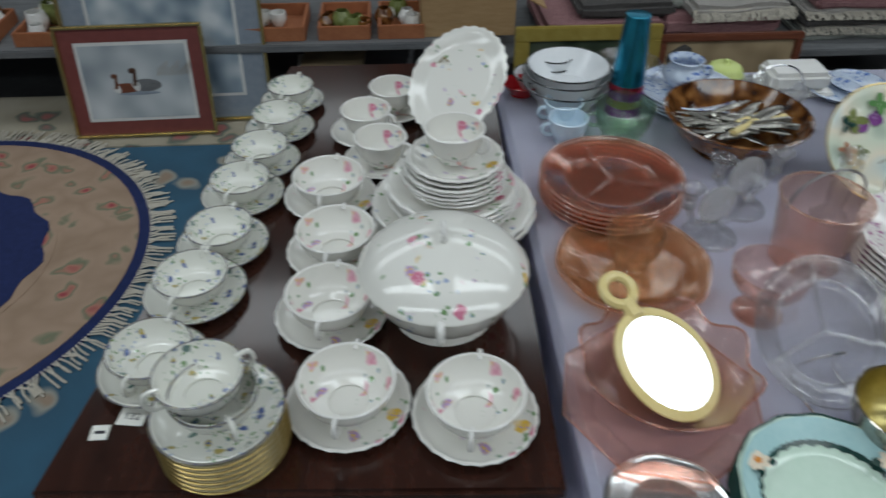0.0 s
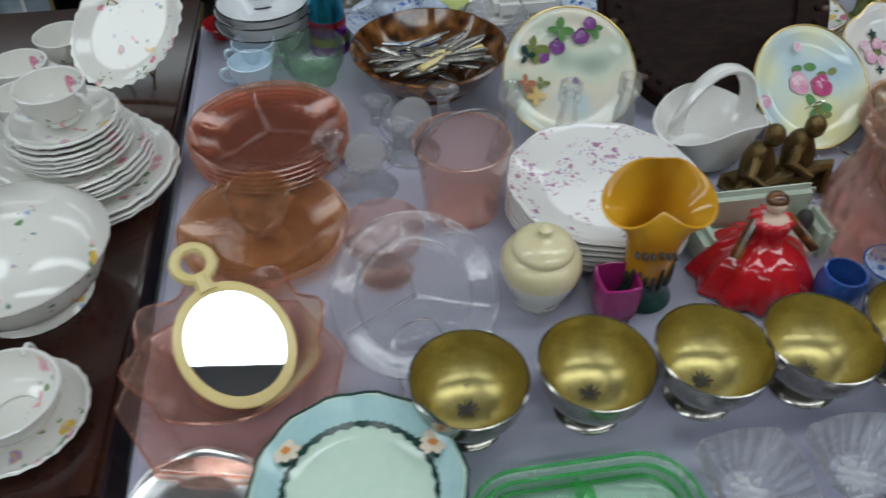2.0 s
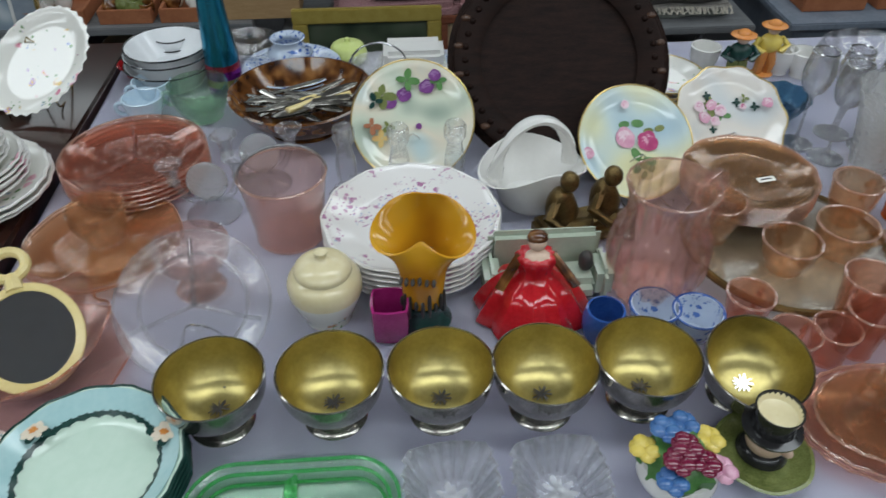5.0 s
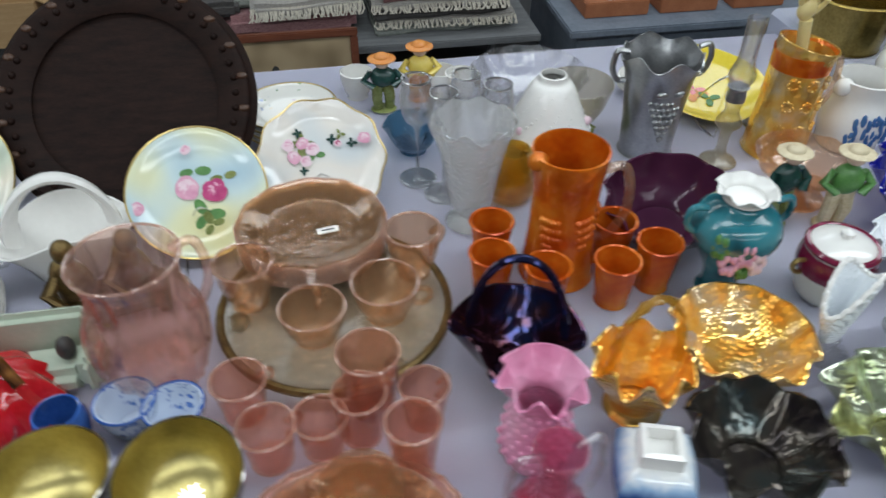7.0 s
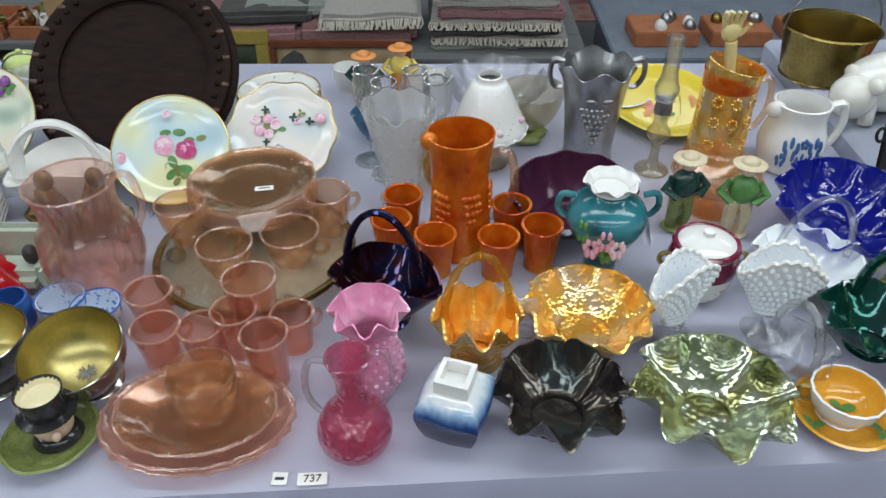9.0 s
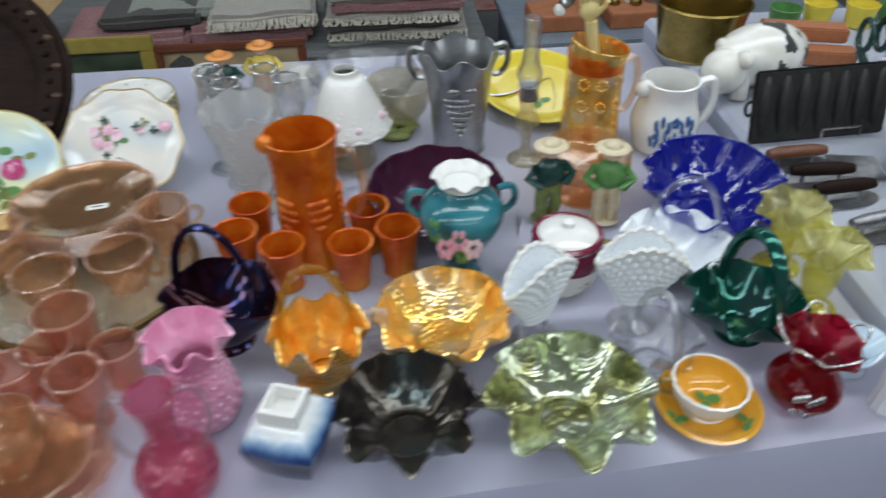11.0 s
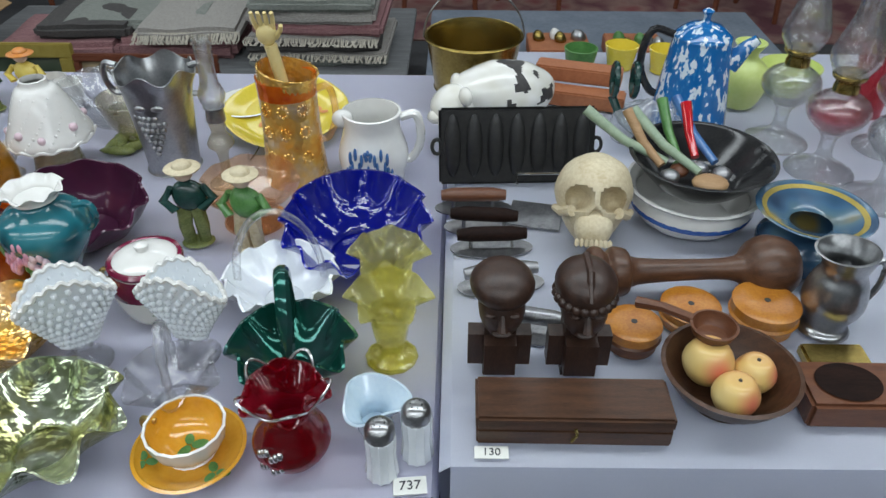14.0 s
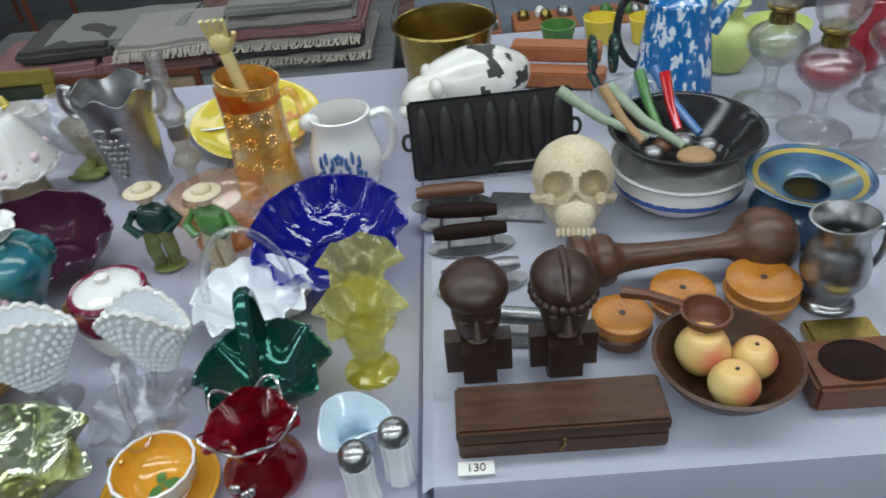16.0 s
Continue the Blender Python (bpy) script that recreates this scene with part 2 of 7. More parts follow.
M["wall"] = surface("painted_hall_wall", (0.2, 0.21, 0.23), (0.26, 0.27, 0.29), 3, 0.8, bumps=0.05)
M["ceiling"] = surface("white_ceiling", (0.66, 0.67, 0.68), (0.73, 0.74, 0.75), 2, 0.85, bumps=0.05)
M["yellowgold"] = surface("yellow_gold_frame_paint", (0.36, 0.27, 0.05), (0.46, 0.36, 0.09), 30, 0.45, 0.3, 0.2)
M["goldframe"] = surface("thin_gilt_frame", (0.55, 0.42, 0.16), (0.7, 0.56, 0.26), 40, 0.25, 0.9, 0.05)
M["framewood"] = surface("red_brown_frame_wood", (0.12, 0.035, 0.018), (0.2, 0.065, 0.032), 14, 0.4, bumps=0.1, stretch=(1, 6, 6))
M["terracotta"] = surface("orange_brown_board", (0.3, 0.1, 0.04), (0.42, 0.16, 0.07), 20, 0.6, bumps=0.1)
M["brownglaze"] = washed("mottled_brown_glaze", [(0.03, 0.01, 0.004), (0.13, 0.048, 0.013), (0.27, 0.12, 0.035)], 40, 0.12)
M["blueenamel"] = None
M["pinkglass"] = glass("pale_pink_glass", (1.0, 0.72, 0.64), 0.1, 0.2, 90, bend=0.08)
M["rose"] = glass("rose_pink_glass", (1.0, 0.56, 0.42), 0.11, 0.22, 90, bend=0.08)
M["peach"] = glass("peach_glass", (1.0, 0.68, 0.44), 0.1, 0.25, 90, bend=0.08)
M["pinkrim"] = glass("bright_pink_glass_edge", (1.0, 0.72, 0.6), 0.4, 0.05, 60, 0.03)
M["clear"] = glass("clear_glass", (0.95, 0.96, 0.97), 0.05, 0.3, 90, bend=0.18)
M["cut"] = glass("cut_crystal", (0.94, 0.95, 0.97), 0.28, 0.8, 110, cells=True, bend=0.3)
M["frost"] = glass("frosted_pressed_glass", (0.93, 0.94, 0.94), 0.42, 0.8, 120, 0.2, cells=True, bend=0.2)
M["greenglass"] = glass("green_depression_glass", (0.72, 0.98, 0.74), 0.03, 0.3, 90, bend=0.15)
M["greenedge"] = glass("thick_green_glass_edge", (0.2, 0.85, 0.3), 0.4, 0.2, 90)
M["topaz"] = glass("yellow_topaz_glass", (0.95, 0.9, 0.3), 0.25, 0.3, 80, bend=0.1)
M["ruby"] = glass("ruby_glass", (0.42, 0.006, 0.02), 0.35, 0.4, 60)
M["cranberry"] = glass("cranberry_glass", (0.86, 0.26, 0.4), 0.3, 0.7, 110, cells=True)
M["cobalt"] = glass("cobalt_glass", (0.006, 0.015, 0.42), 0.9, 0.5, 60, ior=1.7)
M["bluegreen"] = glass("dark_blue_glass", (0.08, 0.24, 0.38), 0.3, 0.4, 60)
M["oilred"] = glass("red_lamp_oil", (0.7, 0.05, 0.09), 0.4, 0.05, 30)
M["smoke"] = glass("smoke_glass", (0.72, 0.66, 0.5), 0.12, 0.4, 90)
M["amberglass"] = glass("amber_glass", (0.85, 0.5, 0.06), 0.3, 0.5, 60)
M["marigold"] = carnival("marigold_carnival_glass", [(0.42, 0.045, 0.004), (0.62, 0.13, 0.008), (0.74, 0.27, 0.03)], 0.3, 0.12, 16, 0.18, 110)
M["marigoldbright"] = carnival("bright_marigold_carnival_glass", [(0.8, 0.3, 0.03), (0.9, 0.55, 0.12), (0.8, 0.62, 0.4)], 0.7, 0.16, 22, 0.3, 120)
M["greencarnival"] = carnival("green_carnival_glass", [(0.1, 0.12, 0.05), (0.34, 0.34, 0.14), (0.5, 0.55, 0.42), (0.25, 0.3, 0.16)], 0.8, 0.16, 18, 0.22, 110)
M["darkcarnival"] = carnival("dark_carnival_glass", [(0.025, 0.02, 0.03), (0.1, 0.085, 0.07), (0.07, 0.09, 0.09)], 0.8, 0.16, 18, 0.12, 90)
M["amethyst"] = carnival("amethyst_carnival_glass", [(0.012, 0.006, 0.01), (0.05, 0.014, 0.022), (0.02, 0.03, 0.1), (0.11, 0.035, 0.016)], 0.8, 0.08, 12, 0.2, 30)
M["plum"] = carnival("plum_glass", [(0.045, 0.01, 0.03), (0.08, 0.02, 0.05)], 0.1, 0.14, 10, 0.05, 12)
M["emerald"] = carnival("emerald_carnival_glass", [(0.004, 0.04, 0.03), (0.01, 0.1, 0.075), (0.05, 0.09, 0.1)], 0.6, 0.1, 14, 0.12, 60)
M["pinkopal"] = carnival("pink_opalescent_hobnail", [(0.66, 0.2, 0.36), (0.76, 0.36, 0.52), (0.8, 0.55, 0.68)], 0.1, 0.12, 10, 0.3, 90)
M["mint"] = surface("pale_green_glaze", (0.56, 0.72, 0.6), (0.64, 0.78, 0.67), 10, 0.15, coat=0.3, bumps=0.02)
M["aqua"] = surface("aqua_rim_glaze", (0.36, 0.58, 0.6), (0.46, 0.66, 0.66), 20, 0.18, coat=0.3, bumps=0.03)
M["darkgreen"] = surface("black_green_band_and_stack_shade", (0.008, 0.03, 0.025), (0.02, 0.07, 0.06), 70, 0.2, bumps=0.02)
M["teal"] = washed("teal_vase_glaze", [(0.008, 0.06, 0.08), (0.02, 0.16, 0.2), (0.05, 0.22, 0.26)], 25, 0.18)
M["amberpaint"] = washed("amber_sunset_painting", [(0.42, 0.17, 0.01), (0.62, 0.3, 0.015), (0.7, 0.38, 0.03)], 14, 0.15)
M["red"] = surface("glossy_red_glaze", (0.42, 0.006, 0.01), (0.62, 0.02, 0.03), 25, 0.1, coat=0.6, bumps=0.03)
M["sage"] = surface("sage_green_glaze", (0.42, 0.5, 0.4), (0.5, 0.57, 0.47), 20, 0.2, coat=0.3, bumps=0.03)
M["skin"] = surface("painted_porcelain_face", (0.66, 0.46, 0.34), (0.74, 0.55, 0.43), 40, 0.25, bumps=0.02)
M["blue"] = surface("blue_glaze", (0.02, 0.07, 0.28), (0.04, 0.13, 0.42), 25, 0.15, coat=0.4, bumps=0.03)
M["magenta"] = surface("magenta_glass", (0.3, 0.015, 0.13), (0.42, 0.03, 0.2), 25, 0.12, coat=0.4, bumps=0.03)
M["burgundy"] = surface("burgundy_glaze", (0.13, 0.005, 0.03), (0.2, 0.015, 0.05), 25, 0.12, coat=0.4, bumps=0.02)
M["yellowglaze"] = surface("golden_yellow_glaze", (0.66, 0.31, 0.02), (0.75, 0.4, 0.05), 25, 0.14, coat=0.5, bumps=0.03)
M["lemon"] = surface("lemon_glaze", (0.66, 0.52, 0.04), (0.75, 0.6, 0.08), 18, 0.16, coat=0.4, bumps=0.03)
M["limeglass"] = surface("pale_lime_satin_glass", (0.56, 0.66, 0.2), (0.64, 0.72, 0.28), 15, 0.3, bumps=0.03)
M["leafgreen"] = surface("painted_leaf_green", (0.05, 0.16, 0.04), (0.12, 0.28, 0.08), 60, 0.3, bumps=0.1)
M["mossgreen"] = surface("moss_green_glaze", (0.1, 0.13, 0.03), (0.26, 0.29, 0.1), 60, 0.25, bumps=0.1)
M["petalpink"] = surface("painted_pink_petal", (0.6, 0.25, 0.38), (0.75, 0.45, 0.55), 90, 0.2, bumps=0.02)
M["petalrose"] = surface("painted_crimson_petal", (0.38, 0.04, 0.14), (0.55, 0.1, 0.24), 90, 0.2, bumps=0.02)
M["petalwhite"] = surface("painted_pale_petal", (0.72, 0.5, 0.58), (0.8, 0.66, 0.7), 90, 0.2, bumps=0.02)
M["petalcream"] = surface("painted_cream_petal", (0.7, 0.6, 0.45), (0.8, 0.72, 0.6), 90, 0.2, bumps=0.02)
M["plumbloom"] = surface("painted_plum_highlight", (0.26, 0.12, 0.32), (0.42, 0.26, 0.46), 60, 0.18, bumps=0.02)
M["plumpaint"] = surface("painted_purple_plum", (0.12, 0.03, 0.16), (0.26, 0.09, 0.3), 50, 0.18, bumps=0.02)
M["bluepaint"] = surface("painted_blue_flower", (0.03, 0.1, 0.3), (0.08, 0.2, 0.42), 70, 0.2, bumps=0.02)
M["yellowpaint"] = surface("painted_yellow", (0.66, 0.5, 0.08), (0.75, 0.6, 0.16), 70, 0.25, bumps=0.02)
M["orangepaint"] = surface("painted_orange", (0.6, 0.2, 0.04), (0.7, 0.3, 0.08), 70, 0.25, bumps=0.02)
M["greenpaint"] = surface("pale_green_handle_paint", (0.22, 0.3, 0.2), (0.34, 0.42, 0.3), 50, 0.45, bumps=0.1)
M["peachfruit"] = washed("painted_wooden_fruit", [(0.6, 0.1, 0.08), (0.7, 0.48, 0.16), (0.72, 0.56, 0.24)], 14, 0.35)
M["anodblue"] = surface("blue_anodised_aluminium", (0.02, 0.22, 0.34), (0.03, 0.28, 0.42), 60, 0.25, 0.9, 0.03)
M["anodpurple"] = surface("purple_anodised_aluminium", (0.26, 0.02, 0.3), (0.34, 0.04, 0.38), 60, 0.25, 0.9, 0.03)
M["anodred"] = surface("red_anodised_aluminium", (0.5, 0.04, 0.08), (0.6, 0.07, 0.1), 60, 0.25, 0.9, 0.03)
M["fruitplate"] = washed("green_shaded_plate_glaze", [(0.22, 0.3, 0.25), (0.62, 0.68, 0.55), (0.78, 0.72, 0.58), (0.55, 0.68, 0.68)], 9)
M["carnplate"] = washed("pastel_shaded_plate_glaze", [(0.36, 0.52, 0.64), (0.56, 0.68, 0.68), (0.72, 0.74, 0.5), (0.76, 0.72, 0.38)], 7)
M["pinkplate"] = washed("cream_shaded_plate_glaze", [(0.55, 0.62, 0.66), (0.76, 0.72, 0.66), (0.8, 0.78, 0.74)], 8)
M["spongeware"] = washed("blue_gold_spongeware", [(0.02, 0.05, 0.1), (0.05, 0.12, 0.21), (0.09, 0.16, 0.2), (0.3, 0.22, 0.06)], 16, 0.2)
M["pigpaint"] = washed("crazed_white_paint", [(0.7, 0.68, 0.6), (0.82, 0.81, 0.77)], 30, 0.2)
M["rag1"] = surface("pale_woven_rug", (0.2, 0.19, 0.18), (0.5, 0.47, 0.43), 90, 0.95, bumps=0.6, stretch=(1, 4, 6))
M["rag2"] = surface("grey_green_woven_rug", (0.12, 0.14, 0.13), (0.36, 0.37, 0.33), 90, 0.95, bumps=0.6, stretch=(1, 4, 6))
M["rag3"] = surface("rose_woven_rug", (0.16, 0.06, 0.07), (0.42, 0.24, 0.24), 70, 0.95, bumps=0.6, stretch=(1, 4, 6))
M["rag4"] = surface("dark_woven_rug", (0.03, 0.03, 0.035), (0.12, 0.11, 0.1), 90, 0.95, bumps=0.6, stretch=(1, 4, 6))
M["fringe"] = surface("cream_wool_fringe", (0.45, 0.41, 0.34), (0.6, 0.56, 0.48), 120, 0.95, bumps=0.5)
M["mirror"] = surface("mirror_silver", (0.9, 0.9, 0.9), (0.93, 0.93, 0.93), 3, 0.015, 1.0, 0.0)
M["darkplastic"] = surface("dark_junk", (0.02, 0.02, 0.022), (0.06, 0.055, 0.05), 20, 0.5, bumps=0.1)
M["plastic"] = glass("crumpled_plastic_bag", (0.9, 0.92, 0.95), 0.3, 1.0, 40, 0.15)


def running_glaze():
    """White shoulders that run down through blue into navy."""
    m, N, L, B = nodes_of("white_to_navy_glaze")
    v = coords(N, L)
    sep = N.new("ShaderNodeSeparateXYZ")
    L.new(v, sep.inputs[0])
    drip = noise_tex(N, L, coords(N, L, (1, 1, 0.25)), 90, 2)
    add = N.new("ShaderNodeMath")
    add.operation = "MULTIPLY_ADD"
    add.inputs[1].default_value = 0.014
    L.new(drip.outputs["Fac"], add.inputs[0])
    L.new(sep.outputs[2], add.inputs[2])
    r = ramp(N, [(0.05, (0.006, 0.01, 0.045)), (0.064, (0.02, 0.08, 0.28)), (0.075, (0.3, 0.46, 0.66)), (0.084, (0.74, 0.75, 0.74))])
    L.new(add.outputs[0], r.inputs[0])
    L.new(r.outputs[0], B.inputs["Base Color"])
    B.inputs["Roughness"].default_value = 0.1
    B.inputs["Coat Weight"].default_value = 0.5
    return m


M["inkglaze"] = running_glaze()


def speckled():
    m, N, L, B = nodes_of("blue_white_speckled_enamel")
    n = noise_tex(N, L, coords(N, L, (1, 1, 0.5)), 75, 2, 0.6)
    r = ramp(N, [(0.5, (0.01, 0.13, 0.38)), (0.56, (0.03, 0.2, 0.46)), (0.585, (0.66, 0.74, 0.8))])
    L.new(n.outputs["Fac"], r.inputs[0])
    L.new(r.outputs[0], B.inputs["Base Color"])
    B.inputs["Roughness"].default_value = 0.12
    B.inputs["Coat Weight"].default_value = 0.4
    return m


M["blueenamel"] = speckled()


def carpet(name, stops, scale):
    m, N, L, B = nodes_of(name)
    v = coords(N, L)
    t = N.new("ShaderNodeTexVoronoi")
    t.inputs["Scale"].default_value = scale
    w = noise_tex(N, L, v, scale * 0.8, 2)
    add = N.new("ShaderNodeMixRGB")
    add.blend_type = "ADD"
    add.inputs[0].default_value = 0.16
    L.new(v, add.inputs[1])
    L.new(w.outputs["Color"], add.inputs[2])
    L.new(add.outputs[0], t.inputs["Vector"])
    r = ramp(N, stops)
    L.new(t.outputs["Distance"], r.inputs[0])
    L.new(r.outputs[0], B.inputs["Base Color"])
    B.inputs["Roughness"].default_value = 0.95
    f = noise_tex(N, L, v, 350, 2)
    bump(N, L, f.outputs["Fac"], B, 0.5, 0.004)
    return m


M["bluecarpet"] = carpet("blue_carpet_pile", [(0.1, (0.3, 0.22, 0.16)), (0.2, (0.3, 0.3, 0.26)), (0.3, (0.03, 0.09, 0.145)), (0.8, (0.035, 0.11, 0.18))], 6)
M["bordercarpet"] = carpet("cream_floral_carpet_border", [(0.12, (0.36, 0.13, 0.12)), (0.26, (0.12, 0.15, 0.12)), (0.36, (0.36, 0.32, 0.24)), (0.9, (0.42, 0.38, 0.3))], 7)
M["navycarpet"] = surface("navy_carpet_pile", (0.006, 0.014, 0.07), (0.012, 0.024, 0.11), 40, 0.95, bumps=0.5)
M["pinkcarpet"] = carpet("pink_floral_carpet_ring", [(0.1, (0.34, 0.06, 0.07)), (0.22, (0.42, 0.19, 0.14)), (0.3, (0.17, 0.19, 0.12)), (0.4, (0.4, 0.28, 0.2)), (0.9, (0.32, 0.22, 0.15))], 9)
M["redcarpet"] = carpet("faded_red_carpet", [(0.1, (0.2, 0.06, 0.06)), (0.4, (0.24, 0.14, 0.12)), (0.8, (0.12, 0.04, 0.05))], 6)


# ---- mesh helpers ----
def part(name, bm, material, parent=None, label="", smooth=True, mats=None):
    me = bpy.data.meshes.new(name)
    bmesh.ops.recalc_face_normals(bm, faces=bm.faces)
    if smooth:
        for f in bm.faces:
            f.smooth = True
        for e in bm.edges:
            if len(e.link_faces) == 2 and e.calc_face_angle(0) > 0.7:
                e.smooth = False
    bm.to_mesh(me)
    bm.free()
    for k in (mats or [material]):
        me.materials.append(M[k])
    ob = new(name, me)
    if parent:
        ob.parent = parent
    if label:
        ob["label"] = label
    return ob


def thing(name, x, y, z, label, category, group="", rz=0.0, rx=0.0, ry=0.0, scale=1.0):
    ob = new(name)
    ob.empty_display_size = 0.03
    ob.matrix_basis = pose(x, y, z, rx, ry, rz) @ Matrix.Diagonal((scale, scale, scale, 1))
    return tagged(ob, label, category, group)


def lathe(profile, n=32, ruffle=None, sy=1.0, ribs=None, square=0.0):
    """Turns (r, z) pairs round z. ruffle: (waves, radial, vertical, start z); ribs: (count, depth)."""
    bm = bmesh.new()
    zt = max(z for _, z in profile)
    rings = []
    for r, z in profile:
        if r < 1e-5:
            rings.append([bm.verts.new((0, 0, z))])
            continue
        ring = []
        for i in range(n):
            a = 2 * math.pi * i / n
            rr, zz = r, z
            if ruffle:
                k, ar, az, z0 = ruffle
                w = max(0.0, (z - z0) / max(1e-4, zt - z0)) ** 1.5
                rr *= 1 + ar * w * math.cos(k * a)
                zz -= az * w * math.cos(k * a)
            if ribs:
                rr *= 1 + ribs[1] * math.cos(ribs[0] * a)
            if square:
                c = max(abs(math.cos(a)), abs(math.sin(a)))
                rr *= (1 - square) + square / c
            ring.append(bm.verts.new((rr * math.cos(a), rr * math.sin(a) * sy, zz)))
        rings.append(ring)
    for p, q in zip(rings, rings[1:]):
        if len(p) == 1 and len(q) == 1:
            continue
        for i in range(n):
            j = (i + 1) % n
            if len(p) == 1:
                bm.faces.new((p[0], q[i], q[j]))
            elif len(q) == 1:
                bm.faces.new((p[i], p[j], q[0]))
            else:
                bm.faces.new((p[i], p[j], q[j], q[i]))
    return bm


def shell(outer, th=0.003, **kw):
    """A vessel with a wall: outer profile from the axis at its base up to the rim."""
    inner = [(max(0.0, r - th), z + (th if i == 0 else 0)) for i, (r, z) in reversed(list(enumerate(outer))) if r > th * 1.5 or i == 0]
    inner = [(r, max(z, outer[0][1] + th)) for r, z in inner]
    inner[0] = (outer[-1][0] - th, outer[-1][1] + th * 0.2)
    if inner[-1][0] > 0:
        inner.append((0, outer[0][1] + th))
    return lathe(outer + inner, **kw)


def smooth_line(pts, steps=5):
    """Catmull-Rom through points of any dimension."""
    out = []
    p = [np.array(q, float) for q in pts]
    p = [2 * p[0] - p[1]] + p + [2 * p[-1] - p[-2]]
    for a, b, c, d in zip(p, p[1:], p[2:], p[3:]):
        for s in range(steps):
            t = s / steps
            out.append(tuple(0.5 * (2 * b + (c - a) * t + (2 * a - 5 * b + 4 * c - d) * t * t + (3 * b - a - 3 * c + d) * t ** 3)))
    out.append(tuple(p[-2]))
    return out


def curve(pts, steps=4):
    """A smooth profile, kept off the axis's far side."""
    return [(max(0.0, r), z) for r, z in smooth_line(pts, steps)]


def tube(pts, r, n=8, flat=1.0, closed=False, bm=None):
    bm = bm or bmesh.new()
    pts = [Vector(p) for p in pts]
    rings, up = [], Vector((0.13, 0.21, 1)).normalized()
    for i, p in enumerate(pts):
        a, b = pts[max(0, i - 1)], pts[min(len(pts) - 1, i + 1)]
        if closed:
            a, b = pts[i - 1], pts[(i + 1) % len(pts)]
        t = (b - a).normalized()
        s = t.cross(up)
        s = s.normalized() if s.length > 1e-4 else Vector((1, 0, 0))
        u = s.cross(t)
        rr = r[i] if isinstance(r, (list, tuple)) else r
        rings.append([bm.verts.new(p + rr * (math.cos(2 * math.pi * k / n) * s * flat + math.sin(2 * math.pi * k / n) * u)) for k in range(n)])
    pairs = list(zip(rings, rings[1:])) + ([(rings[-1], rings[0])] if closed else [])
    for p, q in pairs:
        for i in range(n):
            j = (i + 1) % n
            bm.faces.new((p[i], p[j], q[j], q[i]))
    if not closed:
        bm.faces.new(rings[0])
        bm.faces.new(rings[-1])
    return bm


def box(sx, sy, sz, bevel=0.004, at=(0, 0, 0), bm=None, turn=None):
    """A block standing on at, centred in x and y."""
    own = bmesh.new()
    bmesh.ops.create_cube(own, size=1, matrix=Matrix.Translation((at[0], at[1], at[2] + sz / 2)) @ (turn or Matrix()) @ Matrix.Diagonal((sx, sy, sz, 1)))
    if bevel:
        bmesh.ops.bevel(own, geom=own.edges[:], offset=bevel, segments=2, affect="EDGES")
    if bm is None:
        return own
    me = bpy.data.meshes.new("scratch")
    own.to_mesh(me)
    own.free()
    bm.from_mesh(me)
    bpy.data.meshes.remove(me)
    return bm


def ball(rx, ry, rz, at=(0, 0, 0), seg=16, lumps=0.0, freq=30, bm=None):
    bm = bm or bmesh.new()
    made = bmesh.ops.create_uvsphere(bm, u_segments=seg, v_segments=max(6, seg * 2 // 3), radius=1)["verts"]
    for v in made:
        c = Vector((v.co.x * rx, v.co.y * ry, v.co.z * rz))
        if lumps:
            c *= 1 + lumps * noise.noise(c * freq)
        v.co = c + Vector(at)
    return bm


def arc(rx, rz, z0, a0=0, a1=180, n=18, y=0.0, x0=0.0):
    return [(x0 + rx * math.cos(radians(a0 + (a1 - a0) * i / n)), y, z0 + rz * math.sin(radians(a0 + (a1 - a0) * i / n))) for i in range(n + 1)]


def ear(r0, z0, size, rz=0.0, h=None):
    """Points of a cup's handle that leaves the wall at r0."""
    h = h or size
    pts = smooth_line([(r0 - 0.003, 0, z0 + h * 0.5), (r0 + size * 0.6, 0, z0 + h * 0.55), (r0 + size * 0.8, 0, z0), (r0 + size * 0.4, 0, z0 - h * 0.45), (r0 - 0.004, 0, z0 - h * 0.5)], 4)
    c, s = math.cos(radians(rz)), math.sin(radians(rz))
    return [(x * c, x * s, z) for x, _, z in pts]


def thicken(bm, t):
    bmesh.ops.solidify(bm, geom=bm.faces[:], thickness=t)
    return bm


def petals(bm, cx, cy, z, r, k=5, seed=0, wide=0.55):
    """A flat painted blossom: overlapping oval petals, each a hair thick."""
    rnd = random.Random(seed)
    for i in range(k):
        a = 2 * math.pi * i / k + rnd.uniform(-0.2, 0.2)
        q = r * rnd.uniform(0.85, 1.1)
        ring = []
        for s in range(10):
            b = 2 * math.pi * s / 10
            u, w = 0.55 * q + 0.5 * q * math.cos(b), wide * 0.62 * q * math.sin(b)
            ring.append(bm.verts.new((cx + u * math.cos(a) - w * math.sin(a), cy + u * math.sin(a) + w * math.cos(a), z + 0.00012 * i)))
        bm.faces.new(ring)
    return bm


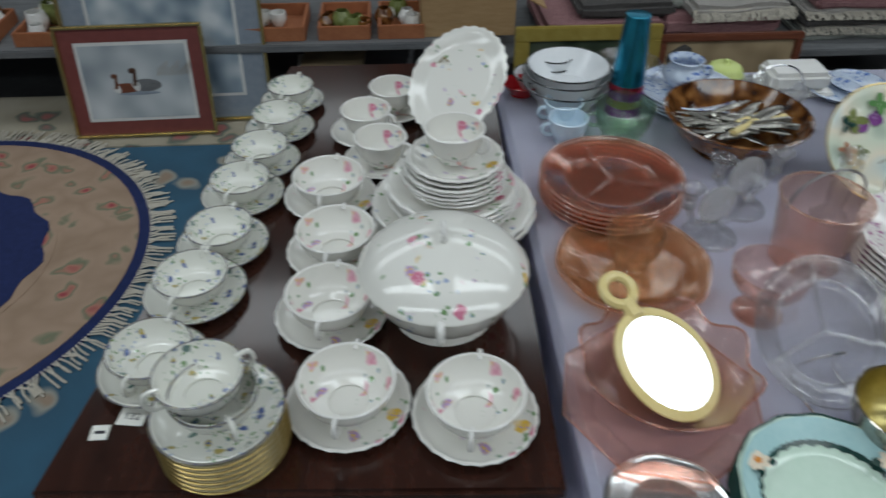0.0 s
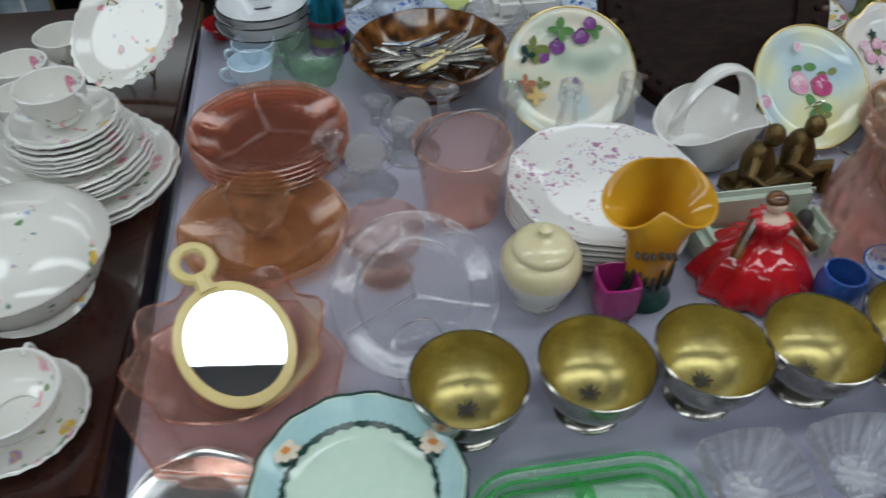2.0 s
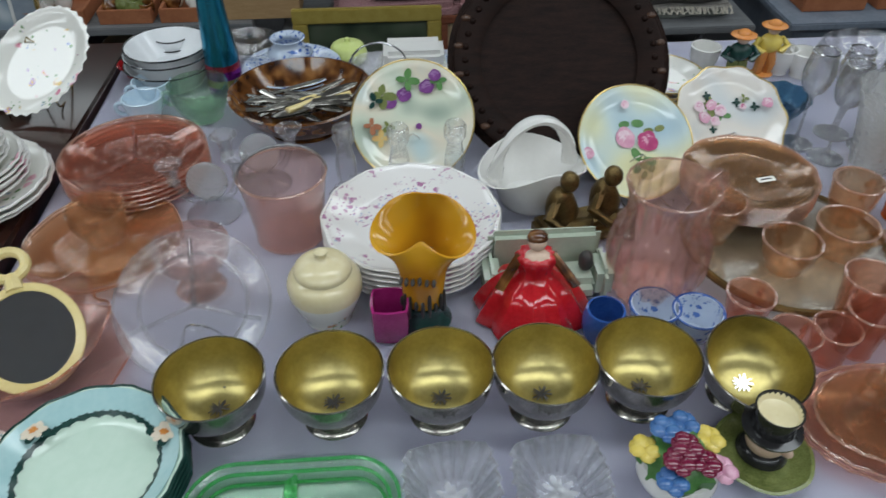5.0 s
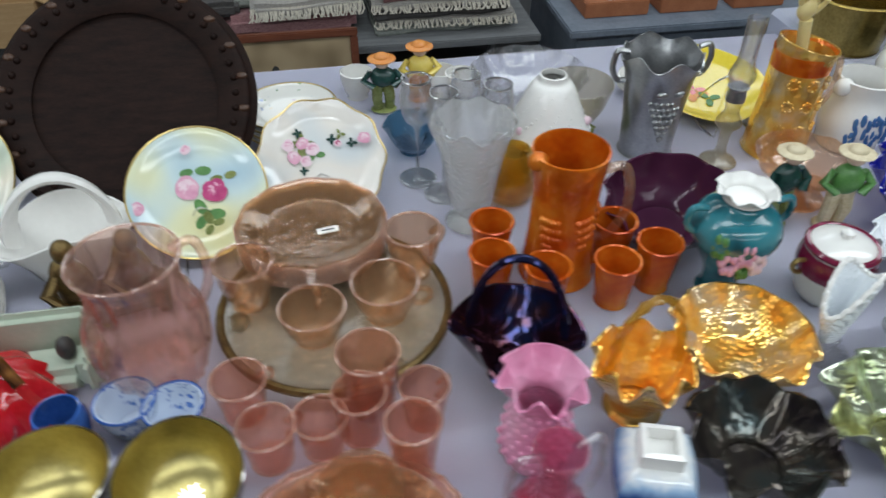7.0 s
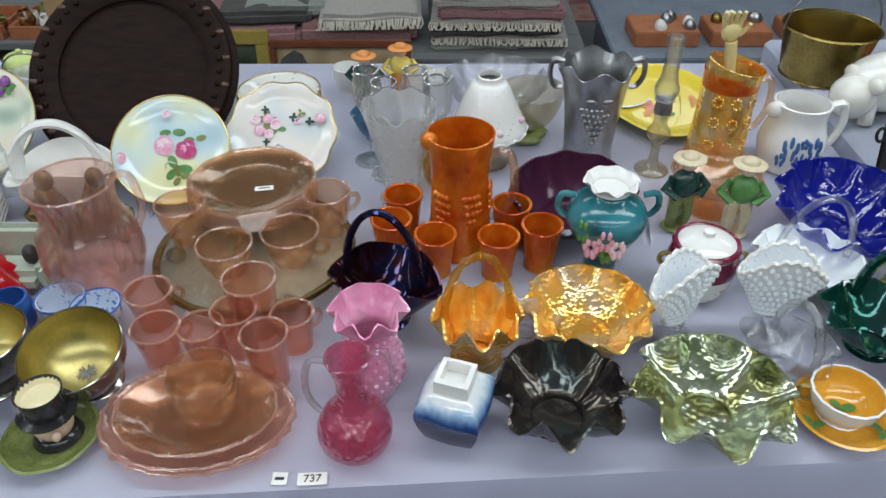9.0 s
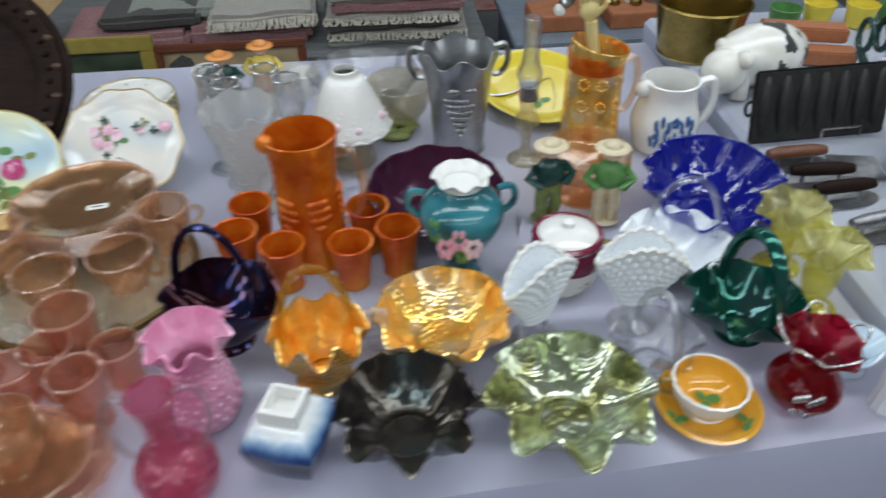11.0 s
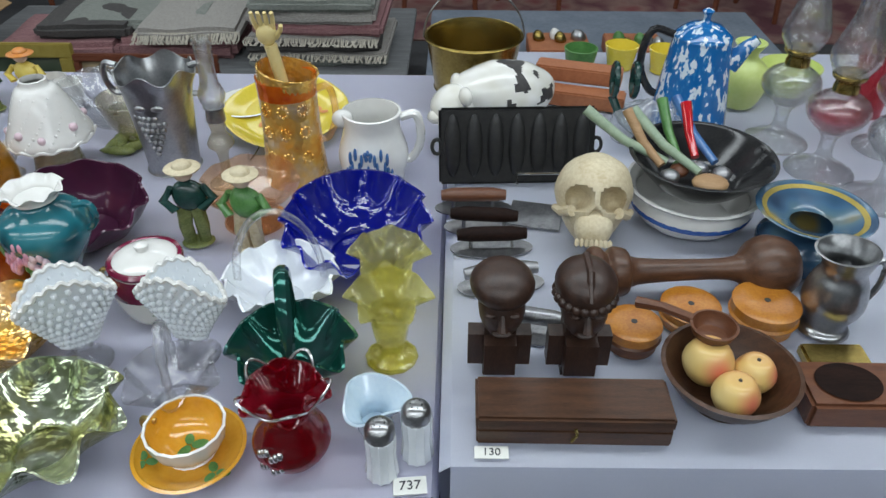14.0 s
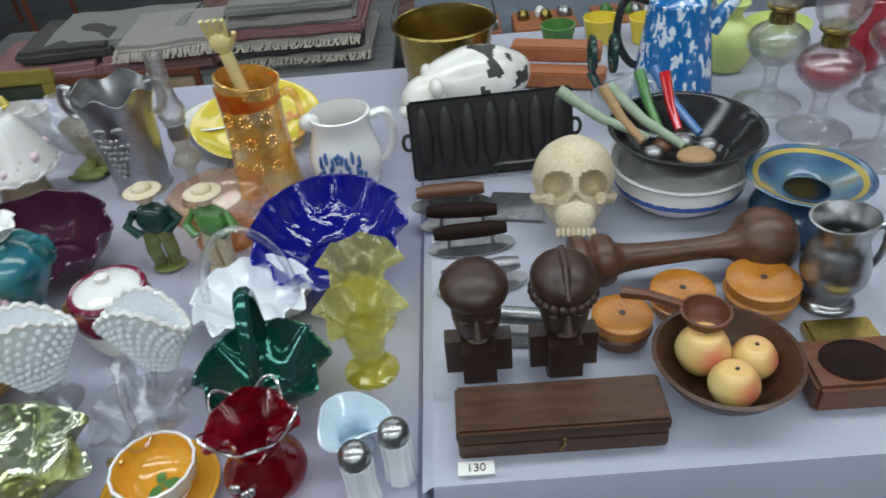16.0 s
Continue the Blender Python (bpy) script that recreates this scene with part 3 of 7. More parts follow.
def text_mesh(body, size, material, parent, name="lettering", at=(0, 0, 0), rz=0):
    cu = bpy.data.curves.new(name, "FONT")
    cu.body, cu.size, cu.extrude, cu.align_x, cu.align_y = body, size, 0.0003, "CENTER", "CENTER"
    tmp = bpy.data.objects.new(name, cu)
    scene.collection.objects.link(tmp)
    me = bpy.data.meshes.new_from_object(tmp.evaluated_get(bpy.context.evaluated_depsgraph_get()))
    bpy.data.objects.remove(tmp)
    me.materials.clear()
    me.materials.append(M[material])
    ob = new(name, me)
    ob.parent, ob.matrix_basis = parent, pose(*at, 0, 0, rz)
    return ob


# ---- hall ----
def setting(name, bm, mat, label, smooth=False):
    return tagged(part(name, bm, mat, smooth=smooth), label, "structure", kind="structure")


setting("floor", box(16, 14, 0.1, 0, (1.2, 2, -0.1)), "concrete", "dark grey worn hall floor")
setting("ceiling", box(16, 14, 0.1, 0, (1.2, 2, 3.05)), "ceiling", "white painted hall ceiling")
setting("wall_north", box(16, 0.15, 3.05, 0, (1.2, 9.07, 0)), "wall", "plain grey painted hall wall")
setting("wall_south", box(16, 0.15, 3.05, 0, (1.2, -5.07, 0)), "wall", "plain grey painted hall wall")
setting("wall_west", box(0.15, 13.98, 3.05, 0, (-6.87, 2, 0)), "wall", "plain grey painted hall wall")
setting("wall_east", box(0.15, 13.98, 3.05, 0, (9.27, 2, 0)), "wall", "plain grey painted hall wall")
for ty, _ in ROWS_OF_TUBES:
    for x0, x1 in SPANS:
        fx = thing("ceiling_light", (x0 + x1) / 2, ty, 2.96, "long white fluorescent ceiling fixture", "ceiling light", "ceiling lights")
        part("housing", box(x1 - x0 + 0.06, 0.54, 0.08, 0.01), "ceiling", fx)

rug = thing("carpet", -1.6, 1.9, 0, "blue room-size carpet with cream floral border", "carpet")
part("field", box(2.3, 2.05, 0.008, 0.002, (0, -0.45, 0)), "bluecarpet", rug)
part("border", box(2.3, 0.42, 0.0085, 0.002, (0, 0.79, 0)), "bordercarpet", rug, "cream floral border")
rnd_rug = thing("round_rug", -1.62, 1.8, 0.009, "round navy and pink floral rug with cream fringe", "rug")
for nm, r, z, m in (("edge", 0.74, 0.006, "navycarpet"), ("flower_ring", 0.7, 0.008, "pinkcarpet"), ("inner_ring", 0.45, 0.010, "pinkcarpet"), ("medallion", 0.42, 0.012, "navycarpet")):
    part(nm, lathe([(0, 0), (r, 0), (r, z), (0, z)], 64, ruffle=(14, 0.03, 0, -1) if nm == "medallion" else None), m, rnd_rug, smooth=False)
bm = bmesh.new()
rr = random.Random(4)
for i in range(420):
    a = 2 * math.pi * i / 420
    l = rr.uniform(0.79, 0.82)
    b = a + rr.uniform(-0.03, 0.03)
    tube([(0.735 * math.cos(a), 0.735 * math.sin(a), 0.006), (0.77 * math.cos(b), 0.77 * math.sin(b), 0.008), (l * math.cos(b), l * math.sin(b), 0.003)], 0.0035, 4, bm=bm)
tagged(part("fringe", bm, "fringe", rnd_rug, "knotted cream fringe"), kind="stuff")


# ---- tables ----
wt = thing("wooden_table", -0.19, 0.97, 0, "dark mahogany table crowded with china", "table")
bm = bmesh.new()
vs = [(-0.32, -0.47), (0.3, -0.5), (0.325, 0.62), (-0.13, 0.62)]
lo, hi = [bm.verts.new((x, y, 0.722)) for x, y in vs], [bm.verts.new((x, y, 0.75)) for x, y in vs]
bm.faces.new(hi), bm.faces.new(lo)
for i in range(4):
    bm.faces.new((lo[i], lo[(i + 1) % 4], hi[(i + 1) % 4], hi[i]))
bmesh.ops.bevel(bm, geom=bm.edges[:], offset=0.006, segments=2, affect="EDGES")
part("tabletop", bm, "mahogany", wt)
part("apron", box(0.36, 0.92, 0.1, 0.004, (0.1, 0.03, 0.62)), "mahogany", wt)
for x, y in ((-0.22, -0.4), (0.26, -0.42), (0.28, 0.5), (-0.06, 0.5)):
    leg = part("leg", lathe(curve([(0, 0), (0.018, 0), (0.022, 0.25), (0.03, 0.5), (0.028, 0.72), (0, 0.72)]), 14), "mahogany", wt)
    leg.location = (x, y, 0)


def cloth_table(x0, x1, y0, y1, slope, z, mat, label, seed):
    t = thing("folding_table", (x0 + x1) / 2, (y0 + y1) / 2, 0, "plain folding trestle table under a cloth", "table", "cloth-covered tables")
    part("tabletop", box(x1 - x0 - 0.03, y1 - y0 - 0.36, 0.03, 0.004, (0, 0.12, z - 0.036)), "greywood", t)
    for sx in (-1, 1):
        for sy in (-1, 1):
            part("leg", tube([(sx * (x1 - x0) * 0.4, sy * 0.3, 0), (sx * (x1 - x0) * 0.4, sy * 0.3, z - 0.04)], 0.014), "steel", t)
    nx, rnd = 150, random.Random(seed)
    ph = [rnd.uniform(0, 6) for _ in range(4)]
    bm = bmesh.new()
    rows = []
    for k in range(26):
        row = []
        for i in range(nx + 1):
            x = x0 + (x1 - x0) * i / nx
            yf = y0 + slope * (x - x0)
            if k < 13:
                d = (12 - k) / 12
                fold = 0.028 * d * (math.sin(x * 19 + ph[0]) * 0.6 + math.sin(x * 34 + ph[1]) * 0.4 + math.sin(x * 7 + ph[2]))
                p = (x, yf - 0.006 - 0.03 * d + fold * min(1, d * 2) - (0 if d else -0.006), z - 0.004 - d * (z - 0.12) if d else z - 0.002)
            else:
                s = (k - 12) / 13
                w = 0.0012 * noise.noise(Vector((x * 6, s * 5, seed)))
                p = (x, yf + (y1 - yf) * s, z + w - 0.0012)
            row.append(bm.verts.new(p))
        rows.append(row)
    for a, b in zip(rows, rows[1:]):
        for i in range(nx):
            bm.faces.new((a[i], a[i + 1], b[i + 1], b[i]))
    # sides and back fall straight down
    for edge, push in (([r[0] for r in rows[12:]], (-0.012, 0)), ([r[-1] for r in rows[12:]], (0.006, 0)), (rows[-1], (0, 0.012))):
        prev = edge
        for k, dz in ((1, -0.012), (4, -0.28), (6, -0.5)):
            cur = [bm.verts.new((v.co.x + push[0] * (1 if k == 1 else 0.3 + 0.5 * math.sin(j * 1.3)), v.co.y + push[1] * (1 if k == 1 else 0.3), z + dz)) for j, v in enumerate(edge)]
            for i in range(len(edge) - 1):
                bm.faces.new((prev[i], prev[i + 1], cur[i + 1], cur[i]))
            prev = cur
    thicken(bm, 0.001)
    tagged(part("tablecloth", bm, mat), label, "tablecloth")


cloth_table(0.15, 2.375, 0.262, 1.5, 0.06, 0.75, "cloth", "pale lilac cotton tablecloth hanging in folds", 3)
cloth_table(2.395, 3.75, 0.405, 1.55, 0.012, 0.788, "cloth2", "pale blue-white tablecloth with draped front", 8)
Z, Z2 = 0.75, 0.79


# ---- china on the wooden table ----
def saucer_profile(r, h=0.016):
    return curve([(0, 0.002), (r * 0.5, 0.002), (r * 0.58, 0.004), (r * 0.85, h * 0.6), (r, h)], 3)


def cup(name, x, y, z, r, h, mat, label, saucer=0.0, ears=2, rz=0.0, rim="gilt", scallop=0, group="cups", cat="cup"):
    zs = z
    if saucer:
        s = thing("saucer", x, y, z, f"{label.split(' cup')[0]} saucer holding a cup", "saucer", group + " saucers")
        part("dish", shell(saucer_profile(saucer), 0.003, n=40, ruffle=(scallop, 0.01, 0.0, 0.004) if scallop else None), mat, s)
        part("rim", tube([(saucer * (1 + (0.01 * math.cos(scallop * a) if scallop else 0)) * math.cos(a), saucer * (1 + (0.01 * math.cos(scallop * a) if scallop else 0)) * math.sin(a), 0.016) for a in np.linspace(0, 2 * math.pi, 49)[:-1]], 0.0013, 5, closed=True), rim, s)
        zs = z + 0.006
    c = thing(name, x, y, zs, label, cat, group, rz=rz)
    part("bowl", shell(curve([(0, 0.002), (r * 0.5, 0), (r * 0.48, 0.008), (r * 0.75, h * 0.3), (r * 0.93, h * 0.65), (r, h)], 3), 0.0025, n=36), mat, c)
    part("rim", tube([(r * math.cos(a), r * math.sin(a), h) for a in np.linspace(0, 2 * math.pi, 37)[:-1]], 0.0014, 5, closed=True), rim, c)
    for k in range(ears):
        part("handle", tube(ear(r * 0.93, h * 0.66, 0.02, k * 180, 0.026), 0.0032, 7), "white" if mat == "floral" else mat, c)
    return c


BG, FL = "white bouillon cup with navy and gold border", "white floral bouillon cup with two handles"
for x, y, r, sr in ((-0.293, 1.401, 0.046, 0.064), (-0.307, 1.29, 0.048, 0.066), (-0.326, 1.173, 0.05, 0.068), (-0.346, 1.068, 0.05, 0.07), (-0.358, 0.935, 0.051, 0.071), (-0.38, 0.824, 0.053, 0.074), (-0.405, 0.68, 0.054, 0.072)):
    cup("bouillon_cup", x, y, Z, r, 0.042, "bluegold", BG, sr, 2, 75, "navyband", group="navy bordered bouillon cups")
for i in range(7):
    p = thing("saucer", -0.29, 0.555, Z + i * 0.0095, "stacked white saucer with navy and gold border", "saucer", "stacked navy saucers")
    part("dish", shell(saucer_profile(0.076, 0.017), 0.003, n=36), "bluegold" if i == 6 else "cream", p)
    part("rim", tube([(0.076 * math.cos(a), 0.076 * math.sin(a), 0.017) for a in np.linspace(0, 2 * math.pi, 37)[:-1]], 0.0016, 5, closed=True), "navyband" if i == 6 else "gilt", p)
cup("bouillon_cup", -0.287, 0.55, Z + 0.068, 0.05, 0.042, "bluegold", BG, 0, 2, -60, "navyband", group="navy bordered bouillon cups")
cup("bouillon_cup", -0.3, 0.555, Z + 0.094, 0.05, 0.042, "bluegold", BG, 0, 2, 30, "navyband", group="navy bordered bouillon cups")
for x, y, s in ((-0.194, 1.054, 1), (-0.175, 0.907, 1), (-0.177, 0.766, 1), (-0.146, 0.605, 1), (0.012, 0.578, 1)):
    cup("bouillon_cup", x, y, Z, 0.06, 0.05, "floral", FL, 0.078, 2, 80, "white", 24, "floral bouillon cups")
for x, y in ((-0.083, 1.359), (-0.136, 1.268), (-0.107, 1.165)):
    cup("teacup", x, y, Z, 0.047, 0.055, "floral", "white floral teacup with scalloped saucer", 0.068, 1, -25, "white", 20, "floral teacups")


def plate(x, y, z, r, mat, label, cat="plate", group="", scallop=0, rim=None, h=0.018, th=0.004, sy=1.0, rz=0, tilt=0.0, glassy=False):
    p = thing("plate", x, y, z, label, cat, group, rz=rz, rx=tilt)
    part("dish", shell(curve([(0, 0.001), (r * 0.55, 0.001), (r * 0.66, 0.005), (r * 0.9, h * 0.75), (r, h)], 3), th, n=48, ruffle=(scallop, 0.014, 0.0, 0.004) if scallop else None, sy=sy), mat, p)
    if rim:
        part("rim", tube([(r * (1 + (0.014 * math.cos(scallop * a) if scallop else 0)) * math.cos(a), sy * r * (1 + (0.014 * math.cos(scallop * a) if scallop else 0)) * math.sin(a), h) for a in np.linspace(0, 2 * math.pi, 49)[:-1]], 0.0018, 6, closed=True), rim, p)
    return p


zz = Z
for n_, r, step in ((3, 0.132, 0.009), (5, 0.104, 0.007), (5, 0.08, 0.007), (2, 0.075, 0.009)):
    for i in range(n_):
        plate(0.014 + 0.004 * math.sin(i * 2.1 + r * 90), 0.997, zz, r, "floral", "stacked white scalloped floral plate", "plate", "stacked floral plates", 28, "white")
        zz += step
cup("teacup", 0.014, 0.997, zz + 0.004, 0.047, 0.055, "floral", "white floral teacup on top of the plates", 0, 1, -30, "white", group="floral teacups")
tu = thing("tureen", -0.016, 0.775, Z, "white floral covered tureen with domed lid", "tureen")
part("bowl", shell(curve([(0, 0), (0.07, 0), (0.066, 0.012), (0.095, 0.04), (0.113, 0.085)], 4), 0.004, n=60, ribs=(30, 0.006)), "floral", tu)
part("lid", lathe(curve([(0.118, 0.086), (0.117, 0.09), (0.095, 0.112), (0.05, 0.13), (0.02, 0.136), (0, 0.137)], 4) + [(0, 0.08)], 60, ribs=(30, 0.004)), "floral", tu)
part("lid_loop", tube([(0.0, 0.012 * math.cos(a), 0.146 + 0.014 * math.sin(a)) for a in np.linspace(0, 2 * math.pi, 17)[:-1]], 0.004, 7, closed=True), "white", tu)
for k in (100, -80):
    part("handle", tube(ear(0.106, 0.07, 0.024, k - 15, 0.03), 0.006, 8), "white", tu)
pf = thing("platter", 0.02, 1.25, Z + 0.006, "oval white floral platter standing on a wire easel", "platter", rx=40, rz=-6, scale=0.88)
pm = part("dish", shell(curve([(0, 0.001), (0.06, 0.001), (0.075, 0.006), (0.1, 0.02)], 3), 0.004, n=60, ruffle=(30, 0.02, 0.001, 0.003), sy=1.36), "floral", pf)
pm.matrix_basis = pose(0.02, 0.125, 0, 0, 0, -28)
es = thing("plate_easel", 0.02, 1.3, Z, "thin brass wire plate easel", "plate stand")
part("wire", tube(smooth_line([(-0.05, -0.02, 0.02), (-0.05, -0.005, 0.003), (-0.04, 0.09, 0.003), (0, 0.06, 0.12), (0.04, 0.09, 0.003), (0.05, -0.005, 0.003), (0.05, -0.02, 0.02)], 4), 0.0018, 6), "brass", es)


def tag(x, y, z, w, d, body, size, rz=0):
    t = thing("price_tag", x, y, z, "small white paper lot tag lying flat", "tag", "lot tags", rz=rz)
    part("card", box(w, d, 0.0008, 0), "paper", t, smooth=False)
    if body:
        text_mesh(body, size, "ink", t, "number", (0, 0, 0.0011))
    else:
        part("mark", box(w * 0.6, d * 0.2, 0.0006, 0, (0, 0, 0.0008)), "ink", t)


tag(-0.418, 0.605, Z + 0.001, 0.034, 0.026, "132", 0.014, -8)
tag(-0.452, 0.583, Z + 0.001, 0.022, 0.022, "", 0)
tag(1.461, 0.352, Z + 0.001, 0.034, 0.017, "737", 0.014, 3)
tag(1.423, 0.352, Z + 0.001, 0.018, 0.017, "", 0)
tag(2.352, 0.406, Z + 0.001, 0.036, 0.022, "737", 0.016, 6)
tag(2.438, 0.42, Z2 + 0.001, 0.036, 0.016, "130", 0.013, 0)


# ---- framed pictures and benches ----
def framed(name, x, y, z, w, h, lean, fw, fmat, mats, label, rz=0, art=None):
    f = thing(name, x, y, z, label, "picture", "framed pictures", rz=rz, rx=90 - lean)
    for sx, sy, px, py in ((w, fw, 0, fw / 2), (w, fw, 0, h - fw / 2), (fw, h - 2 * fw, -w / 2 + fw / 2, h / 2), (fw, h - 2 * fw, w / 2 - fw / 2, h / 2)):
        part("frame_side", box(sx, sy, 0.025, 0.004, (px, py, 0)), fmat, f)
    iw, ih, zl = w - 2 * fw, h - 2 * fw, 0.006
    for nm, m, inset in mats:
        part(nm, box(iw - 2 * inset, ih - 2 * inset, 0.003, 0, (0, h / 2, zl)), m, f, smooth=False)
        zl += 0.0025
    if art:
        art(f, iw, h, zl + 0.0012)
    return f


# Tones of both prints are lightened to stand for reflected hall lights.
M["snow"] = washed("snow_scene_with_painted_glare", [(0.26, 0.3, 0.33), (0.44, 0.48, 0.5), (0.62, 0.65, 0.66)], 6, 0.2)
M["sea"] = washed("winter_water_with_painted_glare", [(0.1, 0.15, 0.2), (0.3, 0.37, 0.43), (0.62, 0.66, 0.68)], 8, 0.2)
M["maroonmat"] = surface("maroon_mat_board", (0.16, 0.035, 0.03), (0.2, 0.05, 0.042), 40, 0.5, bumps=0.03, coat=0.4)
M["bluemat"] = surface("slate_blue_mat_board", (0.2, 0.24, 0.29), (0.26, 0.3, 0.35), 40, 0.5, bumps=0.03, coat=0.4)
M["whitemat"] = surface("white_mat_bevel", (0.6, 0.6, 0.58), (0.68, 0.68, 0.66), 40, 0.6, bumps=0.02)
M["sepia"] = washed("sepia_engraving", [(0.22, 0.16, 0.09), (0.4, 0.3, 0.18), (0.46, 0.36, 0.22)], 7, 0.3)
M["landscape"] = washed("dark_green_landscape", [(0.02, 0.03, 0.02), (0.06, 0.08, 0.05), (0.1, 0.11, 0.08)], 7, 0.12)


def ducks(f, w, h, z):
    for x, y, k, body, head in ((-0.045, -0.01, 0.85, "framewood", "redwood"), (0.03, 0.0, 1.0, "greywood", "brownwood")):
        part("painted_duck", ball(0.056 * k, 0.024 * k, 0.0012, (x, h * 0.47 + y, z), 16), body, f)
        part("painted_breast", ball(0.02 * k, 0.02 * k, 0.0014, (x - 0.035 * k, h * 0.47 + y - 0.002, z), 12), "whitemat", f)
        part("painted_neck", tube([(x - 0.04 * k, h * 0.47 + y, z), (x - 0.035 * k, h * 0.47 + y + 0.05 * k, z)], [0.008 * k, 0.006 * k], 6, 1.0), head, f)
        part("painted_duck_head", ball(0.015 * k, 0.011 * k, 0.0016, (x - 0.042 * k, h * 0.47 + y + 0.055 * k, z), 12), head, f)
    part("painted_shadow", ball(0.08, 0.007, 0.001, (0.0, h * 0.4, z), 14), "bluemat", f)
    for i in range(12):
        part("painted_reed", tube([(0.08 + 0.01 * i, h * 0.55, z), (0.085 + 0.011 * i, h * (0.62 + 0.02 * (i % 4)), z)], 0.0012, 4), "sepia", f)


def horse(f, w, h, z):
    part("drawn_horse", ball(0.05, 0.03, 0.001, (-0.01, h * 0.4, z), 12, 0.3), "darkplastic", f)
    part("drawn_neck", ball(0.018, 0.04, 0.001, (-0.03, h * 0.52, z), 10, 0.3), "darkplastic", f)
    part("drawn_tree", ball(0.06, 0.045, 0.001, (-w * 0.36, h * 0.72, z), 12, 0.5), "rag4", f)


framed("duck_print", -1.05, 2.56, 0.01, 0.53, 0.42, 12, 0.012, "goldframe", (("mat", "maroonmat", 0), ("mat_bevel", "whitemat", 0.05), ("print", "snow", 0.062)), "duck print with maroon mat leaning in gilt frame", 2, ducks)
framed("winter_print", -0.95, 2.66, 0.01, 0.74, 0.62, 12, 0.012, "goldframe", (("mat", "bluemat", 0), ("mat_bevel", "whitemat", 0.085), ("print", "sea", 0.097)), "winter marsh print with slate mat in gilt frame", 2)
framed("landscape_painting", 0.645, 2.6, 0.0, 0.56, 0.385, 6, 0.055, "yellowgold", (("painting", "landscape", 0),), "dark landscape painting in wide yellow-gold frame")
framed("horse_engraving", 1.2, 2.6, 0.0, 0.56, 0.345, 6, 0.028, "framewood", (("engraving", "sepia", 0),), "sepia horse engraving in red-brown wooden frame", 0, horse)


def bench(x0, x1, y0, y1, z, mat, label, t=0.03):
    b = thing("low_bench", (x0 + x1) / 2, (y0 + y1) / 2, 0, label, "bench", "low display benches")
    part("board", box(x1 - x0, y1 - y0, t, 0.004, (0, 0, z - t)), mat, b)
    for sx in (-1, 1):
        for sy in (-1, 1):
            part("leg", tube([(sx * (x1 - x0) * 0.4, sy * (y1 - y0) * 0.3, 0), (sx * (x1 - x0) * 0.42, sy * (y1 - y0) * 0.36, z - t)], 0.013), "steel", b)


bench(-2.4, 0.2, 2.7, 3.5, 0.3, "greywood", "low grey wooden bench holding boxed china")
bench(0.3, 2.2, 2.68, 3.5, 0.24, "greywood", "low grey bench stacked with folded rugs")
chest = thing("grey_cabinet", 3.0, 2.95, 0, "grey painted low cabinet with overhanging top", "cabinet")
part("body", box(1.34, 0.66, 0.26, 0.005), "greypaint", chest)
part("top", box(1.44, 0.76, 0.03, 0.005, (0, 0, 0.26)), "greypaint", chest)
R = random.Random(11)
bc = thing("cardboard_box", 0.2, 2.9, 0.3, "open brown cardboard box with raised flaps", "box")
part("front", box(0.36, 0.006, 0.16, 0.001, (0, -0.15, 0)), "cardboard", bc)
part("back", box(0.36, 0.006, 0.16, 0.001, (0, 0.15, 0)), "cardboard", bc)
part("side", box(0.006, 0.29, 0.16, 0.001, (-0.18, 0, 0)), "cardboard", bc)
part("side", box(0.006, 0.29, 0.16, 0.001, (0.18, 0, 0)), "cardboard", bc)
part("bottom", box(0.34, 0.28, 0.006, 0.001), "cardboard", bc)
part("flap", box(0.34, 0.006, 0.14, 0.001, (0, 0.2, 0.16), turn=Matrix.Rotation(-0.5, 4, "X")), "cardboard", bc)
part("flap", box(0.14, 0.28, 0.006, 0.001, (0.24, 0, 0.13), turn=Matrix.Rotation(0.5, 4, "Y")), "cardboard", bc)
for x, w in ((-1.75, 0.3), (-0.58, 0.3), (-0.28, 0.2), (-0.06, 0.18), (-1.4, 0.24)):
    b = thing("china_crate", x, 2.86, 0.3, "shallow reddish crate full of small china", "crate", "china crates")
    part("front", box(w, 0.012, 0.055, 0.002, (0, -0.12, 0)), "terracotta", b)
    part("back", box(w, 0.012, 0.055, 0.002, (0, 0.12, 0)), "terracotta", b)
    part("end", box(0.012, 0.228, 0.055, 0.002, (-w / 2 + 0.006, 0, 0)), "terracotta", b)
    part("end", box(0.012, 0.228, 0.055, 0.002, (w / 2 - 0.006, 0, 0)), "terracotta", b)
    part("bottom", box(w - 0.03, 0.22, 0.008, 0.001), "terracotta", b)
    for k in range(6):
        c = thing(R.choice(("small_bowl", "small_jug")), x + R.uniform(-w * 0.38, w * 0.38), 2.86 + R.uniform(-0.08, 0.1), 0.309, "small old china piece lying in a crate", "bowl", "crated china")
        r = R.uniform(0.025, 0.05)
        part("body", shell(curve([(0, 0), (r * 0.5, 0), (r, r * 0.9), (r * R.uniform(0.5, 1), r * 1.8)], 3), 0.003, n=16), R.choice(("white", "white", "floral", "tinyflower", "brownglaze", "mossgreen")), c)
for k in range(4):
    b = thing("book", -0.36 + R.uniform(-0.02, 0.02), 2.98, 0.001 + k * 0.032, "pale hardback book in a floor stack", "book", "books under the bench", rz=R.uniform(-6, 6))
    part("cover", box(0.26, 0.19, 0.031, 0.003), ("cardboard", "whitemat", "whitemat", "sepia")[k], b)


